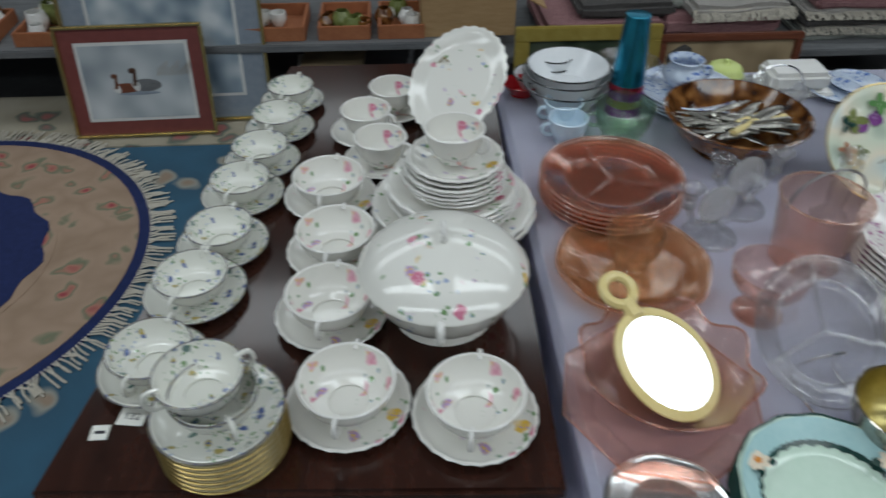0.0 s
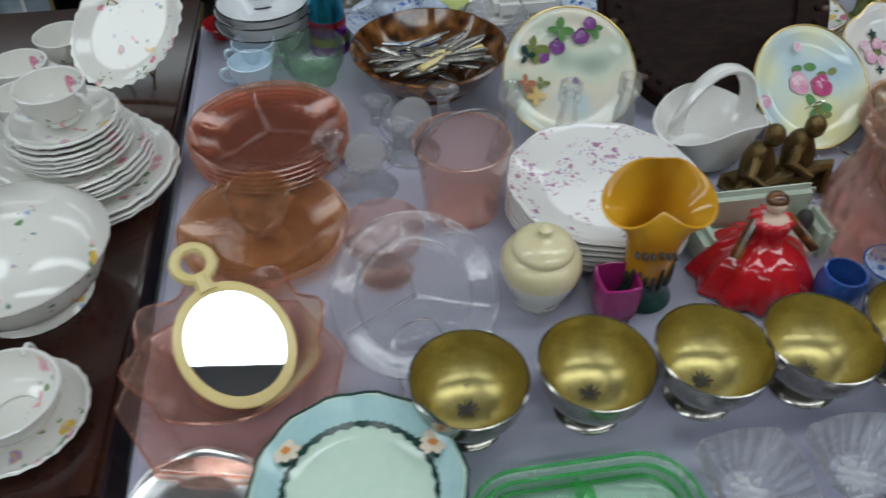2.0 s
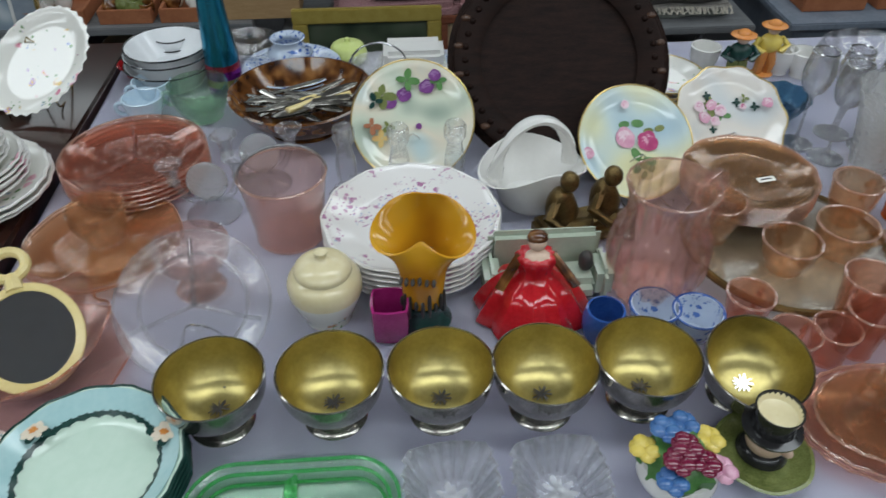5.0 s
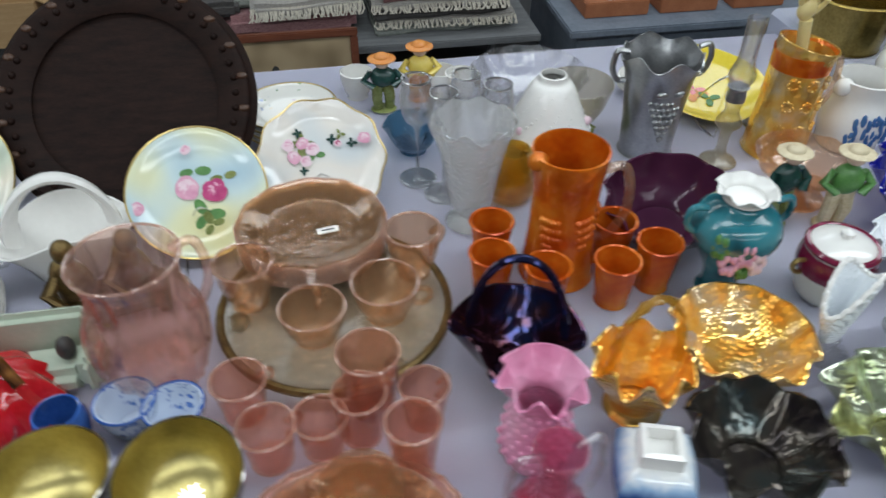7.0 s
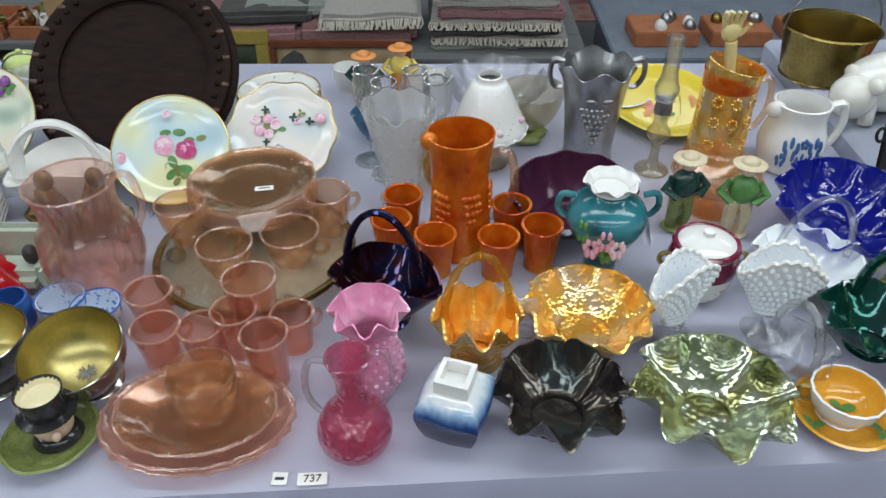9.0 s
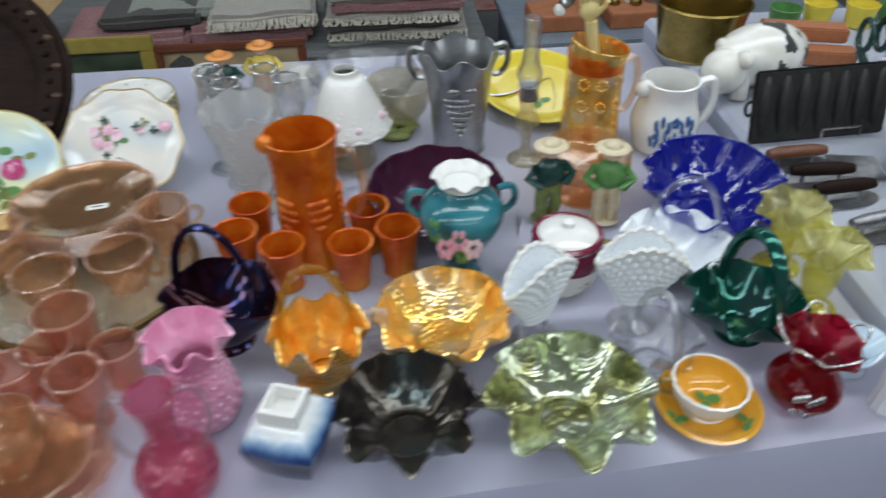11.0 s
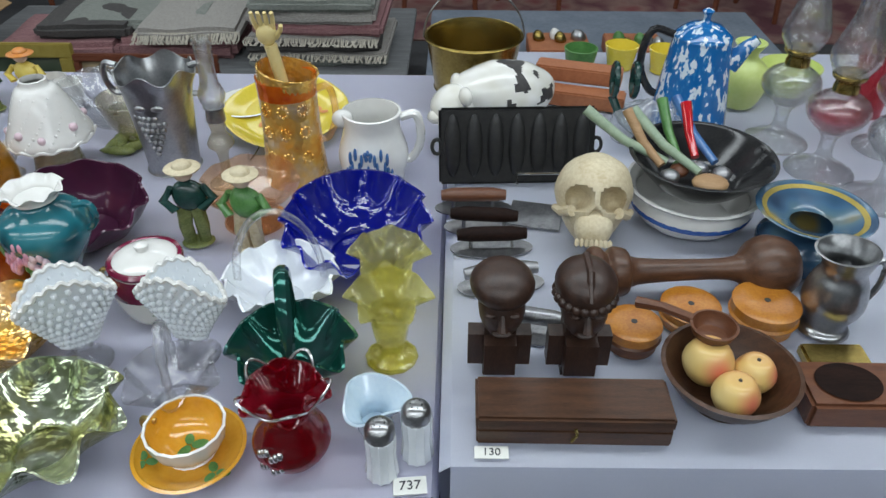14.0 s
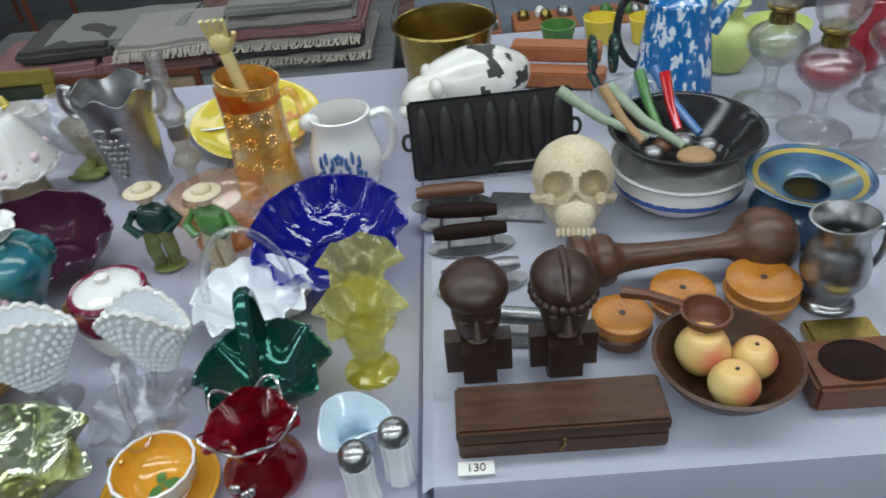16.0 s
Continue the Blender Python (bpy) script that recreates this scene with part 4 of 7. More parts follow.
def folded_rug(x, y, z, w, d, h, mat, label, fringe=False, seed=0):
    g = thing("folded_rug", x, y, z, label, "rug", "folded rugs", rz=random.Random(seed).uniform(-3, 3))
    rnd = random.Random(seed)
    bm = box(w, d, h, h * 0.3)
    bmesh.ops.subdivide_edges(bm, edges=[e for e in bm.edges if e.calc_length() > 0.15], cuts=9, use_grid_fill=True)
    for v in bm.verts:
        v.co.z += 0.012 * noise.noise(v.co * 5 + Vector((seed, 0, 0))) * (v.co.z > h * 0.5)
        v.co.y += 0.02 * noise.noise(v.co * 9 + Vector((0, seed, 0)))
    part("fold", bm, mat, g)
    if fringe:
        bm = bmesh.new()
        for i in range(70):
            px = -w / 2 + w * i / 69
            tube([(px, -d / 2 + 0.01, h * 0.7), (px + rnd.uniform(-0.01, 0.01), -d / 2 - 0.02, h * 0.4), (px + rnd.uniform(-0.015, 0.015), -d / 2 - 0.03, -0.005 + h * 0.2)], 0.0032, 4, bm=bm)
        tagged(part("fringe", bm, "fringe", g, "cream knotted fringe"), kind="stuff")


z = 0.24
for i, (h, m, fr, lab) in enumerate(((0.03, "rag2", False, "grey green folded woven rug"), (0.028, "rag1", True, "pale folded rug with cream fringe"), (0.035, "rag4", False, "dark folded woven rug"), (0.03, "rag1", True, "pale folded rug with cream fringe"), (0.045, "rag3", False, "rose folded woven rug"), (0.05, "rag1", False, "thick pale folded rug"), (0.045, "rag2", False, "grey green folded rug"))):
    folded_rug(1.83 + 0.02 * math.sin(i * 2), 2.98, z, 0.56 - 0.01 * i, 0.42, h, m, lab, fr, i)
    z += h
for i, (x, y, w, m, h) in enumerate(((0.75, 3.0, 0.5, "rag3", 0.07), (1.25, 3.02, 0.5, "rag3", 0.08), (1.3, 3.0, 0.42, "rag1", 0.06), (1.05, 3.1, 0.6, "rag2", 0.05), (0.85, 3.05, 0.4, "rag4", 0.06))):
    folded_rug(x, y, 0.24 + (0.0, 0.0, 0.08, 0.085, 0.07)[i], w, 0.4, h, m, "heaped rose and grey woven rugs", i == 2, 20 + i)
for i, (x, w) in enumerate(((2.5, 0.26), (2.8, 0.24), (3.1, 0.22))):
    b = thing("tin_crate", x, 2.78, 0.29, "low brown crate of small odds and ends", "crate", "crates on the cabinet")
    part("tray", box(w, 0.2, 0.06, 0.004), "terracotta", b)
    for k in range(5):
        part("odd_piece", ball(0.025, 0.025, 0.03, (R.uniform(-w * 0.4, w * 0.4), R.uniform(-0.06, 0.06), 0.07), 10, 0.3), R.choice(("white", "leafgreen", "brass", "pewter")), b)
rc = thing("red_carpet", 3.2, 5.0, 0, "faded red patterned carpet on the hall floor", "carpet")
part("field", box(4.5, 2.6, 0.01, 0.002), "redcarpet", rc)
for x, y in ((2.3, 4.2), (2.9, 4.4), (0.0, 4.2), (-0.6, 4.3), (3.9, 4.1), (-1.4, 4.2)):
    c = thing("wooden_chair", x, y, 0.012 if x > 1 else 0, "old dark wooden chair standing in the hall", "chair", "hall chairs", rz=R.uniform(-60, 60))
    part("seat", box(0.42, 0.4, 0.035, 0.01, (0, 0, 0.42)), "framewood", c)
    for sx in (-0.18, 0.18):
        for sy in (-0.17, 0.17):
            part("leg", tube([(sx * 1.1, sy * 1.1, 0), (sx, sy, 0.42)], [0.014, 0.018]), "framewood", c)
    for sx in (-0.18, 0, 0.18):
        part("back_post", tube([(sx, 0.18, 0.45), (sx, 0.24, 0.9)], 0.014), "framewood", c)
    part("back_rail", box(0.42, 0.03, 0.09, 0.008, (0, 0.24, 0.86)), "framewood", c)


# ---- glass and china on the lilac cloth ----
def vessel(name, x, y, prof, mat, label, cat, group="", z=None, th=0.003, rz=0.0, steps=4, rim=None, tilt=(0, 0), inside=None, **kw):
    """A turned vessel; the wall is its body part."""
    pr = curve(prof, steps)
    v = thing(name, x, y, Z if z is None else z, label, cat, group, rz=rz, rx=tilt[0], ry=tilt[1])
    part("body", shell(pr, th, **kw), mat, v)
    if rim:
        r, zr = pr[-1]
        part("rim", tube([(r * math.cos(a), r * math.sin(a), zr) for a in np.linspace(0, 2 * math.pi, 33)[:-1]], 0.0017, 6, closed=True), rim, v)
    return v


def handle(v, r, z, size, rz, mat, thick=0.004, h=None):
    return part("handle", tube(ear(r, z, size, rz, h), thick, 8), mat, v)


def hoop(v, rx, z0, top, mat, thick=0.005, rz=0.0, flat=1.0, twist=False):
    pts = arc(rx, top - z0, z0, 0, 180, 24)
    c, s = math.cos(radians(rz)), math.sin(radians(rz))
    rad = [thick * (1 + (0.25 * math.sin(i * 2.2) if twist else 0)) for i in range(len(pts))]
    return part("handle", tube([(x * c, x * s, q) for x, _, q in pts], rad, 8, flat), mat, v)


BOWL = lambda r, h, f=0.45: [(0, 0), (r * f, 0), (r * f * 1.02, h * 0.06), (r * 0.78, h * 0.45), (r, h)]
CUP = lambda r, h: [(0, 0), (r * 0.6, 0), (r * 0.62, h * 0.08), (r * 0.9, h * 0.5), (r, h)]
TUMB = lambda r, h: [(0, 0), (r * 0.72, 0), (r * 0.76, h * 0.1), (r * 0.88, h * 0.55), (r, h)]
STEM = lambda r, h: [(0, 0), (r * 0.62, 0), (r * 0.6, h * 0.04), (r * 0.16, h * 0.12), (r * 0.15, h * 0.28), (r * 0.5, h * 0.42), (r * 0.9, h * 0.7), (r, h)]

# enamelware and far left
for i, (r, h, z) in enumerate(((0.092, 0.05, 0), (0.09, 0.055, 0.018), (0.084, 0.05, 0.036))):
    vessel("enamel_bowl", 0.276, 1.385, BOWL(r, h, 0.6), "enamel", "nested white enamel bowl with black rim", "bowl", "nested enamel bowls", Z + z, rim="black")
vessel("enamel_dish", 0.225, 1.45, BOWL(0.05, 0.035, 0.6), "enamel", "small white enamel dish with dark rim", "dish", rim="black")
vessel("red_dish", 0.19, 1.43, BOWL(0.04, 0.025, 0.6), "red", "small red glazed dish", "dish")
for k in (0, 0.02):
    vessel("enamel_cup", 0.265, 1.47, CUP(0.038, 0.045), "enamel", "small white enamel cup with black rim", "cup", "enamel cups", Z + k, rim="black")
tb = thing("tumbler_stack", 0.39, 1.345, Z, "inverted nest of coloured anodised aluminium tumblers", "tumblers")
for nm, a, b, z0, z1, m in (("blue_tumbler_base", 0.037, 0.036, 0, 0.02, "anodpurple"), ("gold_tumbler", 0.0365, 0.035, 0.02, 0.036, "goldglaze"), ("purple_tumbler", 0.036, 0.034, 0.036, 0.054, "anodpurple"), ("red_tumbler", 0.0355, 0.034, 0.054, 0.066, "anodred"), ("blue_tumbler", 0.034, 0.024, 0.066, 0.205, "anodblue")):
    part(nm, lathe([(0, z0), (a, z0), (a, z0 + 0.003), (b, z1), (b - 0.003, z1 + 0.001), (0, z1 + 0.001)], 32), m, tb)
vessel("glass_bowl", 0.42, 1.46, BOWL(0.078, 0.05, 0.5), "clear", "clear glass bowl with thick rim", "bowl")
for x, y in ((0.252, 1.235), (0.255, 1.3)):
    m_ = vessel("mug", x, y, CUP(0.039, 0.05), "bluemilk", "pale blue milk glass mug", "mug", "milk glass mugs", rz=170)
    handle(m_, 0.034, 0.028, 0.022, 20, "bluemilk")
g = vessel("sugar_bowl", 0.36, 1.24, CUP(0.058, 0.07), "greenglass", "green pressed glass sugar bowl with handles", "bowl", ribs=(24, 0.012))
handle(g, 0.052, 0.04, 0.024, 180, "greenglass")
for i in range(4):
    plate(0.526, 1.362, Z + i * 0.008, 0.102, "willow", "blue and white transfer printed plate in a stack", group="blue transfer plates")
w_ = vessel("creamer", 0.521, 1.385, [(0, 0), (0.026, 0), (0.045, 0.025), (0.03, 0.046), (0.036, 0.058)], "willow", "blue and white transfer creamer on plates", "creamer", z=Z + 0.034)
handle(w_, 0.036, 0.035, 0.02, -20, "willow")
j = vessel("lidded_jar", 0.638, 1.45, [(0, 0), (0.03, 0), (0.042, 0.02), (0.036, 0.036)], "limeglass", "small pale green covered jar", "jar")
part("lid", lathe(curve([(0.037, 0.036), (0.03, 0.044), (0.008, 0.048), (0.006, 0.056), (0, 0.058)], 3) + [(0, 0.036)], 20), "limeglass", j)
wb = thing("white_dish", 0.78, 1.42, Z, "white rectangular covered butter dish", "dish")
part("base", box(0.15, 0.1, 0.012, 0.005), "white", wb)
part("cover", box(0.13, 0.085, 0.04, 0.01, (0, 0, 0.012)), "white", wb)
g = vessel("glass_basket", 0.705, 1.35, BOWL(0.068, 0.04), "cut", "cut glass bowl with wire handle", "basket", ribs=(20, 0.03))
hoop(g, 0.06, 0.035, 0.09, "chrome", 0.002)
for x, y in ((0.92, 1.41), (0.86, 1.38)):
    plate(x, y, Z, 0.06, "willow", "small blue and white plate", group="small blue plates")
bb = vessel("mixing_bowl", 0.56, 1.195, BOWL(0.135, 0.075, 0.5), "brownglaze", "mottled brown glazed bowl full of cutlery", "bowl", th=0.006)
rk = random.Random(5)
for i in range(20):
    a = rk.uniform(-0.7, 0.7) + (math.pi if i % 2 else 0)
    k = thing("table_knife" if i % 3 else "table_spoon", 0.56 + rk.uniform(-0.04, 0.04), 1.195 + rk.uniform(-0.03, 0.03), Z + 0.046 + i * 0.0009, "old cutlery piece heaped in the brown bowl", "cutlery", "cutlery in the bowl", rz=math.degrees(a), ry=rk.uniform(-8, 8))
    part("blade", ball(0.05, 0.008 if i % 3 else 0.014, 0.0018, (0.035, 0, 0), 12), "silverluster", k)
    part("handle", tube([(-0.07, 0, 0), (-0.02, 0, 0), (0, 0, 0)], [0.005, 0.004, 0.003], 8, 1.6), "ivory" if i in (13, 15, 18) else "silverluster", k)


def upright(x, y, z, r, lean, rz, mat, label, rim, art=(), name="plate", th=0.004, cat="plate", stand=True, scallop=0):
    """A plate on edge that leans back; art: (material, x, y, radius, petals)."""
    p = thing(name, x, y, z, label, cat, rx=90 - lean, rz=rz)
    d = part("dish", shell(curve([(0, 0.001), (r * 0.6, 0.001), (r * 0.72, 0.004), (r, 0.016)], 3), th, n=56, ruffle=(scallop, 0.03, 0, 0.004) if scallop else None), mat, p)
    d.location = (0, r, 0)
    if rim:
        e = part("rim", tube([(r * (1 + (0.03 * math.cos(scallop * a) if scallop else 0)) * math.cos(a), r + r * (1 + (0.03 * math.cos(scallop * a) if scallop else 0)) * math.sin(a), 0.016) for a in np.linspace(0, 2 * math.pi, 57)[:-1]], 0.0016, 6, closed=True), rim, p)
    for i, (m, u, v, s, k) in enumerate(art):
        hz = 0.0062 + (0.006 if math.hypot(u, v) > 0.66 else 0.002 if math.hypot(u, v) > 0.52 else 0) + 0.00016 * i
        part("painted_flower" if k > 2 else "painted_leaf", petals(bmesh.new(), u * r, r + v * r, hz, s * r * 0.74, k, i * 7 + 1, 0.9 if k > 4 else 0.5), m, p, smooth=False)
    if stand:
        st = thing("plate_stand", x, y, z, "small bent wire plate stand", "plate stand", "plate stands", rz=rz)
        part("wire", tube(smooth_line([(-r * 0.35, -0.03, 0.018), (-r * 0.35, -0.02, -0.002), (-r * 0.3, r * 0.7, -0.002), (0, r * 0.35, r * 0.7), (r * 0.3, r * 0.7, -0.002), (r * 0.35, -0.02, -0.002), (r * 0.35, -0.03, 0.018)], 4), 0.0016, 6), "chrome", st)
    return p




def bloom(u, v, size, outer, inner, k=9):
    """A shaded painted flower: an outer ring, a paler ring and a heart."""
    return [(outer, u, v, size, k), (inner, u, v + 0.01, size * 0.72, k - 2), (outer, u + 0.01, v, size * 0.4, 6)]


upright(0.76, 0.982, Z + 0.004, 0.106, 45, -4, "fruitplate", "hand-painted plate with purple plums", "gilt",
        [("mossgreen", -0.5, 0.42, 0.3, 4), ("leafgreen", -0.1, 0.66, 0.26, 4), ("leafgreen", 0.42, 0.66, 0.22, 4), ("darkgreen", -0.62, 0.3, 0.2, 3)]
        + bloom(-0.38, 0.32, 0.17, "plumpaint", "plumbloom", 10) + bloom(-0.14, 0.44, 0.16, "plumpaint", "plumbloom", 10) + bloom(0.22, 0.56, 0.16, "plumpaint", "plumbloom", 10) + bloom(0.36, 0.74, 0.13, "plumpaint", "plumbloom", 10)
        + [("terracotta", -0.66, -0.1, 0.2, 4), ("peachfruit", -0.5, -0.3, 0.2, 4), ("mossgreen", -0.4, -0.1, 0.16, 3), ("plumpaint", 0.1, -0.1, 0.07, 7)])
upright(1.145, 0.9, Z + 0.004, 0.1, 50, 8, "carnplate", "pastel plate painted with two carnations", "gilt",
        [("leafgreen", 0.0, 0.35, 0.3, 2), ("leafgreen", 0.05, -0.34, 0.34, 3), ("mossgreen", 0.4, 0.18, 0.3, 2), ("mossgreen", 0.12, -0.5, 0.26, 3)]
        + bloom(-0.14, 0.1, 0.24, "petalpink", "petalwhite", 12) + bloom(0.24, 0.0, 0.23, "petalrose", "petalpink", 12) + bloom(-0.06, 0.66, 0.1, "petalwhite", "petalpink") + bloom(-0.86, -0.1, 0.13, "petalpink", "petalwhite"))
upright(1.316, 0.957, Z + 0.004, 0.099, 50, -2, "pinkplate", "scalloped cream plate painted with pink blossoms", "gilt",
        [("mossgreen", -0.3, 0.3, 0.3, 4), ("leafgreen", -0.1, 0.12, 0.2, 3), ("darkgreen", -0.35, 0.48, 0.12, 4), ("darkgreen", 0.18, 0.34, 0.12, 4), ("darkgreen", -0.28, -0.14, 0.1, 4), ("darkgreen", 0.5, 0.26, 0.11, 4), ("mossgreen", 0.32, 0.42, 0.12, 3)]
        + bloom(-0.5, 0.28, 0.13, "petalwhite", "petalpink") + bloom(-0.28, 0.3, 0.13, "petalpink", "petalwhite") + bloom(-0.12, 0.2, 0.14, "petalwhite", "petalpink") + bloom(-0.42, 0.08, 0.14, "petalpink", "petalwhite") + bloom(-0.24, 0.0, 0.12, "petalwhite", "petalpink") + bloom(0.7, 0.3, 0.13, "petalpink", "petalwhite") + bloom(0.28, 0.26, 0.08, "petalwhite", "petalrose"), scallop=10)
tr = thing("wooden_tray", 1.026, 1.008, Z + 0.004, "large round carved dark wooden tray standing on edge", "tray", rx=46, rz=-2)
q = part("disc", lathe(curve([(0, 0.004), (0.135, 0.004), (0.14, 0.012), (0.16, 0.02), (0.185, 0.022), (0.19, 0.012), (0.185, 0.0), (0, -0.004)], 4), 72), "darkwood", tr)
q.location = (0, 0.19, 0)
for k in range(44):
    a = 2 * math.pi * k / 44
    part("carved_bead", ball(0.006, 0.006, 0.005, (0.168 * math.cos(a), 0.19 + 0.168 * math.sin(a), 0.022), 8), "darkwood", tr)
    if k % 2:
        part("rim_notch", ball(0.009, 0.006, 0.004, (0.181 * math.cos(a), 0.19 + 0.181 * math.sin(a), 0.022), 8), "brownwood", tr)
# pink glass
for i in range(5):
    p = plate(0.287, 1.032, Z + i * 0.009, 0.121, "rose", "rose pink divided glass plate in a stack", group="pink divided plates", h=0.02, rim="pinkrim")
    if i == 4:
        for k in (90, 210, 330):
            part("divider", tube([(0, 0, 0.008), (0.07 * math.cos(radians(k + 15)), 0.07 * math.sin(radians(k + 15)), 0.009), (0.1 * math.cos(radians(k + 15)), 0.1 * math.sin(radians(k + 15)), 0.015)], 0.003, 6), "pinkglass", p)
for i in range(2):
    plate(0.279, 0.842, Z + i * 0.007, 0.116, "peach", "peach ribbed glass plate", group="peach plates", scallop=40, rim="pinkrim")
c = vessel("glass_cup", 0.278, 0.85, CUP(0.044, 0.06), "peach", "peach ribbed glass cup on its plate", "cup", z=Z + 0.016, ribs=(22, 0.015))
handle(c, 0.04, 0.035, 0.024, 25, "peach")
gt = thing("glass_tray", 0.249, 0.588, Z, "pink octagonal glass tray", "tray", rz=10)
part("body", shell(curve([(0, 0), (0.08, 0), (0.092, 0.005), (0.13, 0.018)], 3), 0.003, n=8), "pinkglass", gt, smooth=False)
part("rim", tube([(0.13 * math.cos(a), 0.13 * math.sin(a), 0.018) for a in np.linspace(0, 2 * math.pi, 9)[:-1]], 0.0018, 6, closed=True), "rose", gt)
gb = thing("glass_bowl", 0.252, 0.6, Z + 0.008, "pink glass bowl with pointed ruffled rim holding a mirror", "bowl", rz=18)
part("body", shell(curve([(0, 0), (0.05, 0), (0.062, 0.008), (0.085, 0.034), (0.108, 0.064)], 4), 0.003, n=64, ruffle=(8, 0.055, -0.007, 0.02)), "pinkglass", gb)
part("rim", tube([(0.1065 * (1 + 0.055 * math.cos(8 * a)) * math.cos(a), 0.1065 * (1 + 0.055 * math.cos(8 * a)) * math.sin(a), 0.064 + 0.007 * math.cos(8 * a)) for a in np.linspace(0, 2 * math.pi, 65)[:-1]], 0.0018, 6, closed=True), "rose", gb)
hm = thing("handheld_mirror", 0.257, 0.612, Z + 0.051, "cream celluloid handheld mirror lying face up", "mirror", rz=26, rx=22, scale=1.12)
part("back", lathe(curve([(0, -0.004), (0.05, -0.004), (0.058, 0), (0.058, 0.004), (0.049, 0.006), (0.048, 0.003), (0, 0.003)], 2), 40, sy=1.2), "ivory", hm)
part("mirror_glass", lathe([(0, 0.0035), (0.0485, 0.0035), (0.0485, 0.0045), (0, 0.0045)], 40, sy=1.2), "mirror", hm, "bright mirror face", smooth=False)
part("neck", tube([(0, 0.062, 0), (0, 0.085, 0)], [0.012, 0.008], 8), "ivory", hm)
part("loop", tube([(0.019 * math.cos(a), 0.1 + 0.019 * math.sin(a), 0) for a in np.linspace(0, 2 * math.pi, 21)[:-1]], 0.0065, 8, closed=True), "ivory", hm)
for x, y, s in ((0.43, 0.925, 0.92), (0.505, 1.0, 0.95)):
    c = thing("candelabrum", x, y, Z, "clear pressed glass two-light candle holder", "candle holder", "glass candle holders", rz=8, scale=s)
    part("foot", lathe(curve([(0, 0), (0.045, 0), (0.043, 0.006), (0.014, 0.016), (0.012, 0.03), (0, 0.03)], 3), 28), "clear", c)
    part("plaque", ball(0.035, 0.008, 0.04, (0, 0, 0.068), 20), "frost", c)
    for sx in (-1, 1):
        part("arm", tube(smooth_line([(0, 0, 0.03), (sx * 0.035, 0, 0.035), (sx * 0.055, 0, 0.075)], 4), 0.006, 8), "clear", c)
        k = part("socket", shell(curve([(0, 0), (0.012, 0), (0.01, 0.012), (0.015, 0.03), (0.024, 0.04)], 3), 0.003, n=18), "clear", c)
        k.location = (sx * 0.055, 0, 0.072)
for x, y in ((0.65, 0.962), (0.738, 0.955), (0.83, 0.96)):
    c = thing("candlestick", x, y, Z, "tall clear glass candlestick", "candlestick", "clear candlesticks", scale=0.88)
    part("stem", lathe(curve([(0, 0), (0.036, 0), (0.034, 0.008), (0.018, 0.02), (0.02, 0.07), (0.014, 0.11), (0.02, 0.12), (0.02, 0.148), (0.013, 0.148), (0.012, 0.125), (0, 0.125)], 3), 8), "clear", c, smooth=False)
ib = vessel("ice_bucket", 0.561, 0.862, [(0, 0), (0.05, 0), (0.053, 0.01), (0.06, 0.07), (0.067, 0.118)], "pinkglass", "pink etched glass ice bucket with wire handle", "bucket", rim="pinkrim")
hoop(ib, 0.067, 0.11, 0.165, "steel", 0.002, 12)
cp = vessel("comport", 0.44, 0.745, STEM(0.054, 0.085), "pinkglass", "pale pink glass footed comport", "comport")
dp = upright(0.473, 0.557, Z + 0.012, 0.098, 54, 6, "clear", "clear glass divided plate standing on easel", "clear", name="divided_plate")
for k in (90, 200, 340):
    part("divider", tube([(0, 0.098, 0.007), (0.06 * math.cos(radians(k)), 0.098 + 0.06 * math.sin(radians(k)), 0.008), (0.088 * math.cos(radians(k)), 0.098 + 0.088 * math.sin(radians(k)), 0.014)], 0.003, 6), "clear", dp)
part("well_ring", tube([(0.068 * math.cos(a), 0.098 + 0.068 * math.sin(a), 0.009) for a in np.linspace(0, 2 * math.pi, 41)[:-1]], 0.0022, 6, closed=True), "clear", dp)
jr = vessel("ginger_jar", 0.629, 0.675, [(0, 0), (0.03, 0), (0.034, 0.01), (0.05, 0.06), (0.047, 0.085), (0.036, 0.098)], "tinyflower", "cream covered jar with tiny flower sprigs", "jar")
jr.scale.z = 0.86
part("shoulder", lathe(curve([(0.0505, 0.062), (0.051, 0.075), (0.048, 0.088), (0.04, 0.098), (0.034, 0.1)], 3) + [(0.03, 0.09)], 32), "cream", jr)
part("lid", lathe(curve([(0.039, 0.1), (0.038, 0.108), (0.028, 0.118), (0.01, 0.124), (0.007, 0.13), (0.009, 0.138), (0, 0.142)], 3) + [(0, 0.1)], 32), "cream", jr)
yv = thing("fan_vase", 0.762, 0.66, Z, "amber fan vase with painted black silhouettes", "vase", rz=-8)
bm = shell(curve([(0, 0), (0.036, 0), (0.034, 0.008), (0.027, 0.025), (0.031, 0.08), (0.037, 0.12), (0.048, 0.155)], 5), 0.003, n=56, ruffle=(2, 0.45, 0.012, 0.09))
for v in bm.verts:
    lift = max(0.0, (v.co.z - 0.08) / 0.07)
    v.co.z += 0.62 * v.co.y * lift
    v.co.y += 0.012 * lift
part("body", bm, "amberpaint", yv)
part("dark_foot", lathe(curve([(0, -0.0005), (0.037, -0.0005), (0.0352, 0.009), (0.029, 0.025), (0.03, 0.04), (0.02, 0.04)], 3), 30), "darkgreen", yv, "dark green painted foot")
